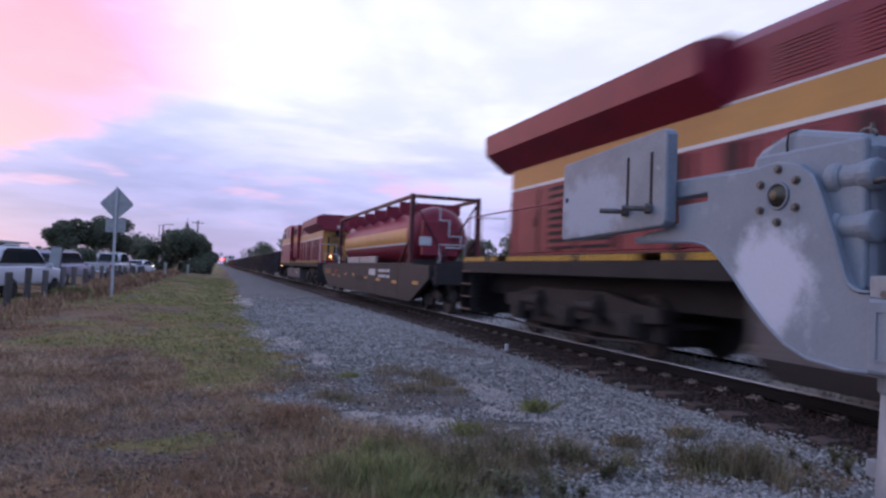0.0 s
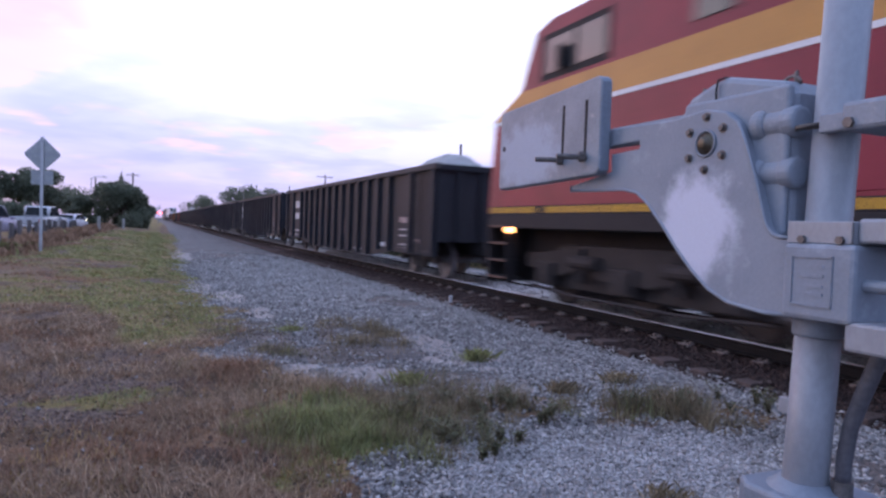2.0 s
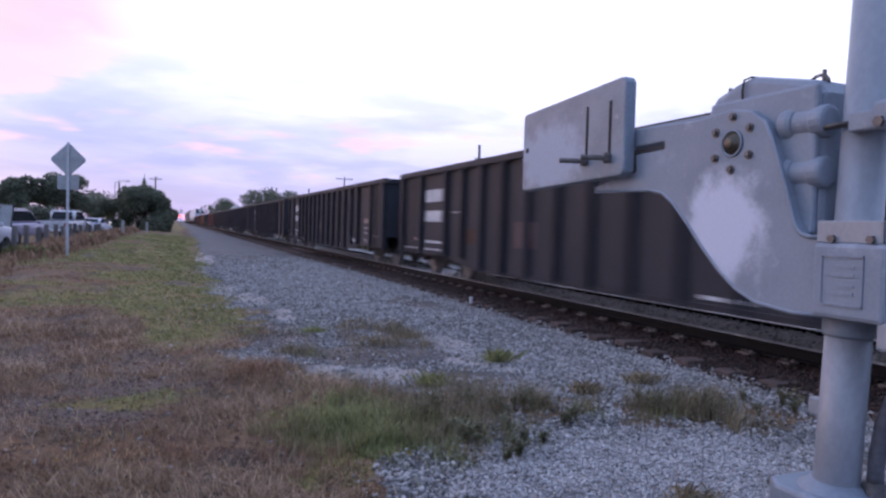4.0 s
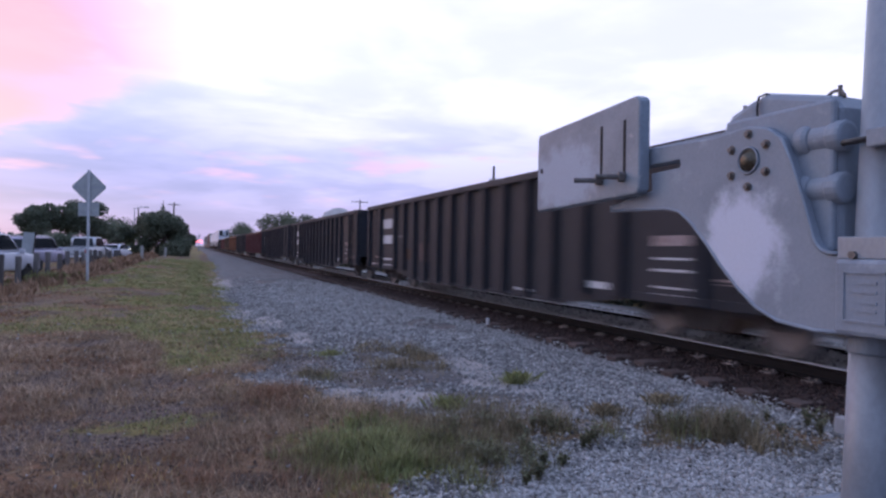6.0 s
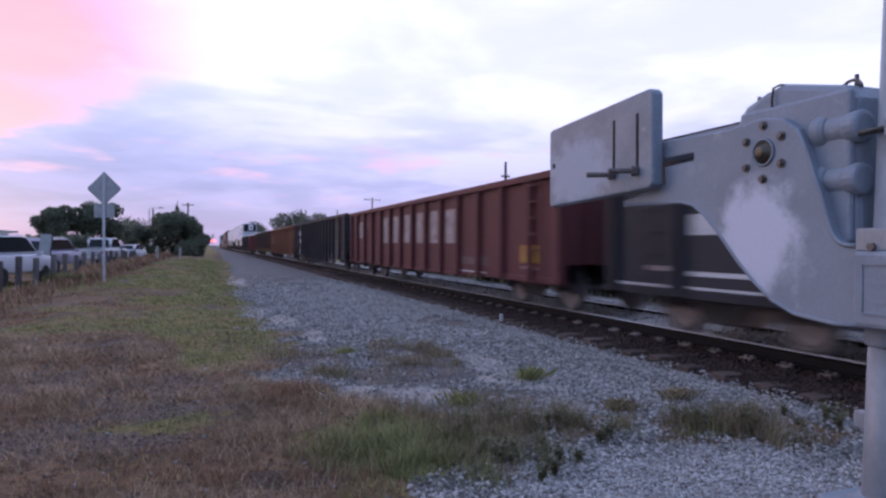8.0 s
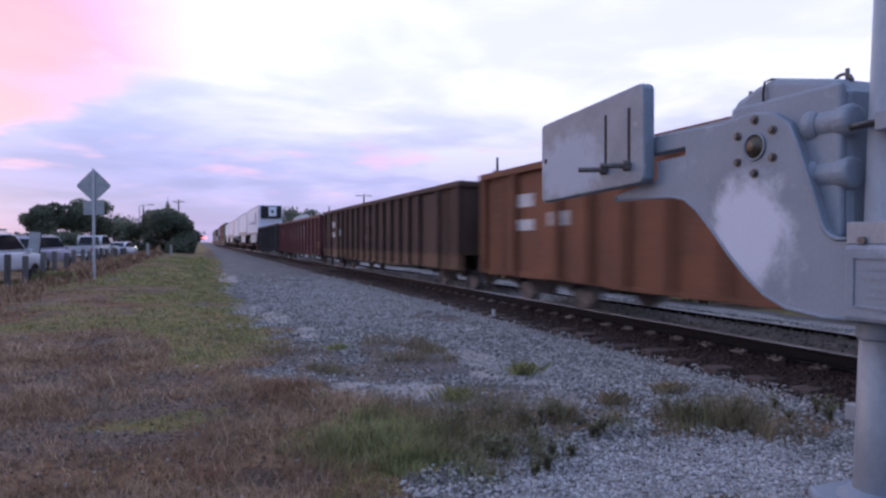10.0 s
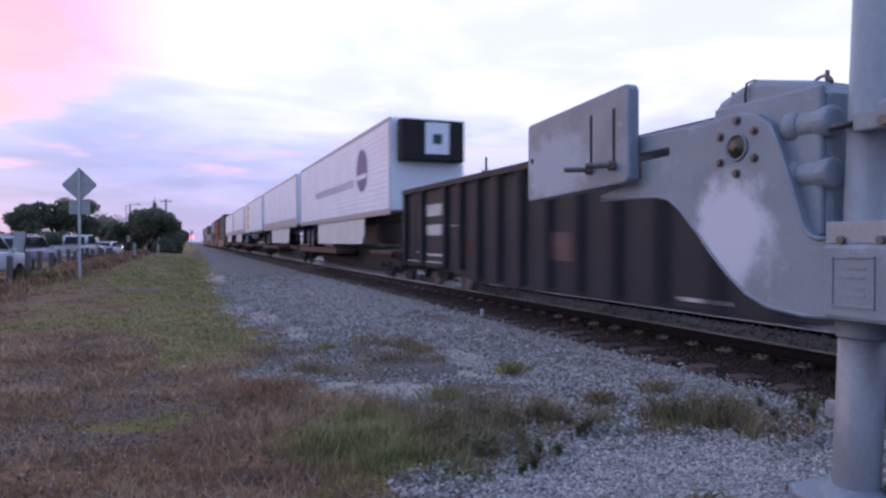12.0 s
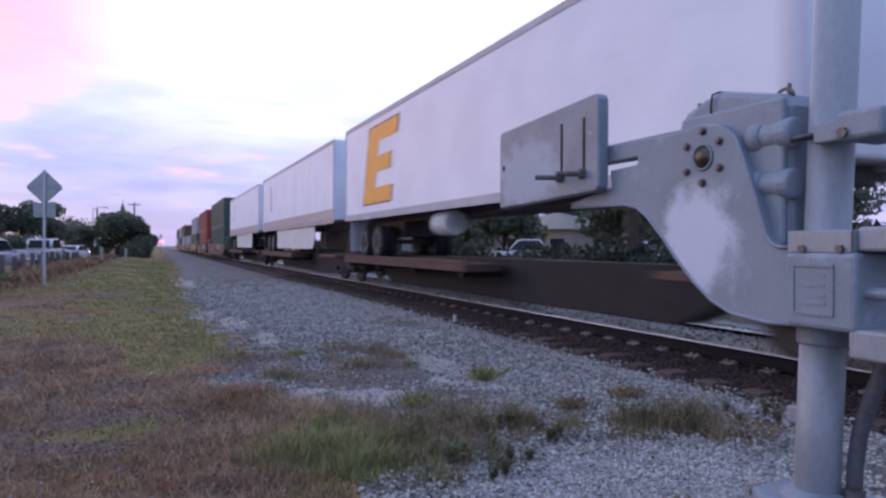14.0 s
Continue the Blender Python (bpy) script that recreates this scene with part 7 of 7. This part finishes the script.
def grass(name, label, material, n, xr, yr, h, lean, mask, seed, power=1.0, width=0.006, clump=0.0):
    rs = np.random.RandomState(seed)
    m = n * 3
    x = rs.uniform(*xr, m)
    y = yr[0] + (yr[1] - yr[0]) * rs.rand(m) ** power
    if clump:
        k = max(1, int(n * clump))
        cx, cy = x[:k], y[:k]
        j = rs.randint(0, k, m)
        sp = 0.05 + 0.05 * rs.rand(m)
        x, y = cx[j] + rs.normal(size=m) * sp, cy[j] + rs.normal(size=m) * sp
    keep = rs.rand(m) < mask(x, y)
    x, y = x[keep][:n], y[keep][:n]
    n = len(x)
    hh = h * (0.4 + 0.9 * rs.rand(n) ** 1.4) * (0.5 + 0.7 * np.clip(mask(x, y), 0, 1)) * (0.55 + 0.9 * fbm(x, y, 1.7, seed))
    a = rs.uniform(0, 2 * np.pi, n)
    ln = lean * hh * (0.3 + rs.rand(n))
    z = height(x, y) - 0.005
    wd = width * (1 + np.clip(y - 6, 0, 40) * 0.12) * (0.6 + 0.8 * rs.rand(n))
    px, py = np.cos(a + 1.57) * wd, np.sin(a + 1.57) * wd
    mx, my = x + np.cos(a) * ln * 0.35, y + np.sin(a) * ln * 0.35
    tx, ty = x + np.cos(a) * ln, y + np.sin(a) * ln
    v = np.stack([np.stack([x - px, y - py, z], -1), np.stack([x + px, y + py, z], -1),
                  np.stack([mx + px * 0.8, my + py * 0.8, z + hh * 0.6], -1), np.stack([mx - px * 0.8, my - py * 0.8, z + hh * 0.6], -1),
                  np.stack([tx, ty, z + hh], -1)], 1).reshape(-1, 3)
    f = np.array([[0, 1, 2], [0, 2, 3], [3, 2, 4]])
    f = (f[None] + 5 * np.arange(n)[:, None, None]).reshape(-1, 3)
    tagged(new(name, soup(name, v, f, material)), label, "grass", kind="stuff")


def turf(x, y):
    a, g, s, d = zone_at(x, y)
    return (1 - a) * (1 - 0.55 * smooth01(d, 0.25, 0.7))


grass("dry_grass", "short dry straw-coloured grass", STRAW, 70000, (-9, 1.8), (2.2, 60), 0.050, 0.9, lambda x, y: turf(x, y) * (0.55 - 0.3 * zone_at(x, y)[1]) * (0.08 + 0.92 * smooth01(fbm(x, y, 1.1, 8), 0.42, 0.62)), 11, 2.4, 0.0035, 0.2)
grass("dead_grass", "dead reddish-brown grass", STRAWRED, 80000, (-9, 2.0), (2.2, 40), 0.050, 1.0, lambda x, y: turf(x, y) * np.clip(1.0 - 1.3 * zone_at(x, y)[1], 0.05, 1) * smooth01(fbm(x, y, 1.3, 14), 0.40, 0.58), 12, 2.3, 0.0035, 0.2)
grass("matted_grass", "matted tan-brown dead grass over the bare soil", MATTED, 60000, (-4.5, 2.0), (2.0, 12.0), 0.085, 1.7, lambda x, y: turf(x, y) * np.clip(1.0 - zone_at(x, y)[1], 0.1, 1) * (0.25 + 0.75 * smooth01(fbm(x, y, 1.6, 61), 0.36, 0.56)), 20, 1.7, 0.0022, 0.15)
grass("green_grass", "patchy green grass", GRASSGREEN, 60000, (-8, 2.0), (2.6, 70), 0.045, 0.9, lambda x, y: turf(x, y) * smooth01(zone_at(x, y)[1], 0.3, 0.8), 13, 2.2, 0.004, 0.4)
def tall_clumps(x, y):
    """Where taller dead growth stands at the edge of the stone."""
    return np.clip(blob(x, y, 2.55, 4.95, 0.7, 0.65, 4) + blob(x, y, 3.85, 4.4, 0.55, 0.45, 6) + 0.9 * blob(x, y, 4.55, 4.15, 0.7, 0.5, 19) + 0.7 * blob(x, y, 2.05, 4.15, 0.5, 0.35, 8), 0, 1)


def low_dead(x, y):
    """Low brown growth on the muddy stone."""
    return np.clip(blob(x, y, 2.65, 8.5, 0.55, 1.4, 4) + 0.6 * blob(x, y, 1.9, 7.5, 0.6, 0.45, 11) + 0.7 * blob(x, y, 2.6, 6.0, 0.5, 0.35, 17) + 0.35 * blob(x, y, 1.3, 8.6, 0.5, 1.2, 10), 0, 1)


def dead_mound(x, y):
    return np.clip(blob(x, y, 0.75, 6.4, 0.5, 0.6, 28) + 0.9 * blob(x, y, 0.55, 5.0, 0.6, 0.8, 29) + 0.7 * blob(x, y, -0.9, 4.3, 0.7, 0.5, 30) + 0.6 * blob(x, y, -1.4, 6.5, 0.6, 0.8, 27) + 0.6 * blob(x, y, 0.9, 3.9, 0.5, 0.5, 33), 0, 1)


grass("tall_green_grass", "taller green grass clump near the mast", GRASSGREEN, 9000, (0.3, 2.5), (3.3, 6.3), 0.135, 0.9, lambda x, y: np.clip(blob(x, y, 1.35, 4.7, 0.55, 0.95, 8) + 0.5 * blob(x, y, 1.9, 4.7, 0.4, 0.5, 9), 0, 1) * (0.15 + 0.85 * smooth01(fbm(x, y, 2.2, 41), 0.38, 0.6)), 14, 1.0, 0.0024, 0.06)
grass("straw_in_green", "dry stalks among the taller green grass", WEEDBROWN, 1500, (0.0, 2.6), (3.2, 6.4), 0.15, 0.8, lambda x, y: blob(x, y, 1.2, 4.8, 1.05, 1.25, 8) * smooth01(fbm(x, y, 1.8, 43), 0.36, 0.6), 19, 1.0, 0.0018, 0.10)
grass("mounded_dead_grass", "mounds of reddish-brown dead grass", STRAWRED, 13000, (-2.4, 1.8), (3.2, 7.8), 0.10, 1.3, lambda x, y: dead_mound(x, y) * (0.2 + 0.8 * smooth01(fbm(x, y, 2.4, 53), 0.38, 0.58)), 25, 1.0, 0.0020, 0.10)
grass("brown_weeds", "brown seeding weeds at the edge of the gravel", WEEDBROWN, 12000, (1.4, 5.4), (3.2, 6.4), 0.18, 0.85, lambda x, y: tall_clumps(x, y) * (0.06 + 0.94 * smooth01(fbm(x, y, 2.1, 51), 0.42, 0.60)), 15, 1.0, 0.0019, 0.05)
grass("low_brown_weeds", "low withered weeds on the muddy stone", WEEDBROWN, 9000, (0.6, 3.8), (5.2, 11.5), 0.12, 0.9, lambda x, y: low_dead(x, y) * (0.1 + 0.9 * smooth01(fbm(x, y, 2.0, 57), 0.40, 0.58)), 26, 1.0, 0.0024, 0.08)
grass("green_weeds", "olive weeds between the stones", GRASSGREEN, 5500, (0.6, 5.2), (3.2, 11.5), 0.19, 0.9, lambda x, y: 0.6 * np.clip(blob(x, y, 2.65, 4.6, 0.5, 0.35, 4) + blob(x, y, 3.72, 4.4, 0.3, 0.3, 6) + blob(x, y, 2.15, 3.95, 0.4, 0.3, 8) + 0.7 * blob(x, y, 1.75, 8.9, 0.3, 0.4, 5) + 0.7 * blob(x, y, 1.45, 7.05, 0.45, 0.4, 7) + 0.4 * blob(x, y, 0.7, 9.8, 0.5, 1.3, 3), 0, 1), 16, 1.0, 0.0022, 0.06)
grass("fence_weeds", "tall brown weeds along the guard posts", FENCEWEED, 20000, (-6.4, -3.4), (11, 85), 0.42, 0.6, lambda x, y: np.exp(-((x + 4.7 + 0.25 * np.sin(y * 0.6)) / 0.6) ** 2) * (0.25 + 0.75 * smooth01(y, 24, 36)), 17, 1.1, 0.008, 0.08)
grass("fence_greens", "green scrub weeds along the guard posts", GRASSGREEN, 5000, (-6.2, -3.9), (13, 60), 0.4, 0.6, lambda x, y: np.exp(-((x + 4.9) / 0.6) ** 2) * smooth01(np.sin(y * 0.45 + 1.0), 0.2, 0.8), 18, 1.2, 0.012, 0.02)


def weed_tuft(x, y, h, green):
    t = thing("weed_tuft", ("olive-green" if green else "dry brown") + " grass tuft in the gravel", "plant", pose(x, y, float(height(np.array(x), np.array(y)))), "gravel tufts")
    rnd = random.Random(int(x * 100 + y * 10))
    bm = B()
    for k in range(190):
        a, l, hh = rnd.uniform(0, 6.28), rnd.uniform(0.2, 1.0), h * rnd.uniform(0.5, 1.1)
        bx, by = rnd.gauss(0, 0.08), rnd.gauss(0, 0.06)
        w = 0.002
        p = [(bx - w * math.sin(a), by + w * math.cos(a), 0), (bx + w * math.sin(a), by - w * math.cos(a), 0), (bx + math.cos(a) * l * hh * 0.4, by + math.sin(a) * l * hh * 0.4, hh * 0.65), (bx + math.cos(a) * l * hh, by + math.sin(a) * l * hh, hh)]
        v_ = [bm.verts.new(q) for q in p]
        bm.faces.new(v_[:3])
        bm.faces.new((v_[2], v_[1], v_[3]))
    tagged(part("clump", bm, GRASSGREEN if green else WEEDBROWN, t), kind="stuff")


for x, y, h, g in ((3.42, 6.62, 0.15, True), (1.80, 8.9, 0.08, True), (2.75, 2.9, 0.08, False), (2.3, 5.75, 0.13, True), (4.35, 5.35, 0.12, False), (3.55, 5.15, 0.12, False)):
    weed_tuft(x, y, h, g)


def leafy_weed(x, y, h, seed):
    """A branching weed: thin stems set with small dark leaves."""
    t = thing("weed", "dark olive branching weed among pale stones", "plant", pose(x, y, float(height(np.array(x), np.array(y)))), "leafy weeds")
    rnd = random.Random(seed)
    leaves = B()
    for k in range(9):
        a, lean = rnd.uniform(0, 6.28), rnd.uniform(0.15, 0.75)
        hh = h * rnd.uniform(0.55, 1.1)
        pts = [(math.cos(a) * lean * hh * q * q, math.sin(a) * lean * hh * q * q, hh * q) for q in (0, 0.35, 0.7, 1.0)]
        part("stem", tube(B(), pts, 0.0022, 4), WEEDBROWN, t)
        for n in range(16):
            q = rnd.uniform(0.2, 1.0)
            c = Vector((math.cos(a) * lean * hh * q * q, math.sin(a) * lean * hh * q * q, hh * q))
            d = Vector((rnd.gauss(0, 1), rnd.gauss(0, 1), rnd.uniform(-0.2, 0.8))).normalized() * rnd.uniform(0.018, 0.042)
            w = d.cross(Vector((0, 0, 1))).normalized() * d.length * 0.28
            leaves.faces.new([leaves.verts.new(p) for p in (c, c + d * 0.5 + w, c + d, c + d * 0.5 - w)])
    tagged(part("foliage", leaves, WEEDLEAF, t), kind="stuff")


WEEDSPOTS = ((2.18, 3.92, 0.20), (2.32, 4.02, 0.16), (2.88, 4.34, 0.20), (2.98, 4.42, 0.17), (2.02, 4.28, 0.15), (2.72, 4.62, 0.24), (2.45, 4.75, 0.22), (3.78, 4.42, 0.22), (3.66, 4.36, 0.19), (4.1, 4.25, 0.2))
for k, (x, y, h) in enumerate(WEEDSPOTS):
    leafy_weed(x, y, h, 300 + k)
rnd = random.Random(17)
for k in range(34):
    cx, cy, sx, sy = ((2.55, 4.9, 0.45, 0.4), (3.9, 4.4, 0.35, 0.25), (4.6, 4.2, 0.4, 0.3), (2.1, 4.1, 0.3, 0.2))[k % 4]
    leafy_weed(cx + rnd.gauss(0, sx * 0.7), cy + rnd.gauss(0, sy * 0.7), rnd.uniform(0.12, 0.21), 400 + k)


# ---- ties ----
def make_ties():
    bed = bpy.data.objects["track_bed"]
    def tie():
        return prism(B(), [(-1.90, -0.19), (-1.90, 0.0), (-1.87, 0.012), (-0.45, 0.016), (0.45, 0.016), (1.42, 0.012), (1.45, 0.0), (1.45, -0.19)], "y", -0.115, 0.115, 0.012)
    me = shared("tie", tie, TIE)
    rnd = random.Random(8)
    for k in range(150):
        o = new("tie", me)
        o.parent = bed
        o.matrix_basis = pose(X0 + rnd.uniform(-0.05, 0.05), -4 + k * 0.61 + rnd.uniform(-0.03, 0.03), rnd.uniform(-0.050, -0.034), 0, rnd.uniform(-0.2, 0.5), rnd.uniform(-1.2, 1.2))
    bm = B()
    for k in range(250):
        box(bm, X0 - 1.3, X0 + 1.3, 87.8 + k * 0.61 - 0.13, 87.8 + k * 0.61 + 0.13, -0.1, 0.02)
    tagged(part("far_ties", bm, TIE, bed), kind="stuff")
    def plate():
        bm = B()
        for q in (-1, 1):
            prism(bm, [(q * 0.075, -0.03), (q * 0.075, 0.030), (q * 0.19, 0.020), (q * 0.20, -0.03)], "y", -0.095, 0.095, 0.004)
            for e in (-0.05, 0.05):
                box(bm, q * 0.10 - 0.018, q * 0.10 + 0.018, e - 0.018, e + 0.018, 0.024, 0.052, 0.004)
        return bm
    me = shared("tie_plate", plate, PLATE)
    for k in range(75):
        for side in (-1, 1):
            o = new("tie_plate", me)
            o.parent = bed
            o.matrix_basis = pose(X0 + side * 0.755, -4 + k * 0.61, 0)
    part("marker_stone", box(B(), X0 - 2.0, X0 - 1.94, 12.35, 12.41, -0.05, 0.09, 0.01), MARKWHITE, bed, "small white marker block")


make_ties()


# ---- motion ----
def motions():
    for mv in MOVERS:
        ob, s, turned = mv[:3]
        z = ZR + (mv[3] if len(mv) > 3 else 0.0)
        walk(ob, [(t, pose(X0, s - V * t, z, 0, 0, 180 if turned else 0)) for t in (0, 3.5, 7, 10.5, 14)])
    near = 470.0
    for w, y, r in SPINNERS:
        top = w.parent
        while top.parent:
            top = top.parent
        s = next(m[1] for m in MOVERS if m[0] == top)
        if s > near:
            continue
        sign = -1.0
        flip = any(m[0] == top and m[2] for m in MOVERS)
        step = math.degrees(V / r / FPS)
        step = min(step, 84.0) * (1 if not flip else -1)
        walk(w, [(k / FPS, pose(0, y, r, (step * k) % 360)) for k in range(0, 421)])


motions()
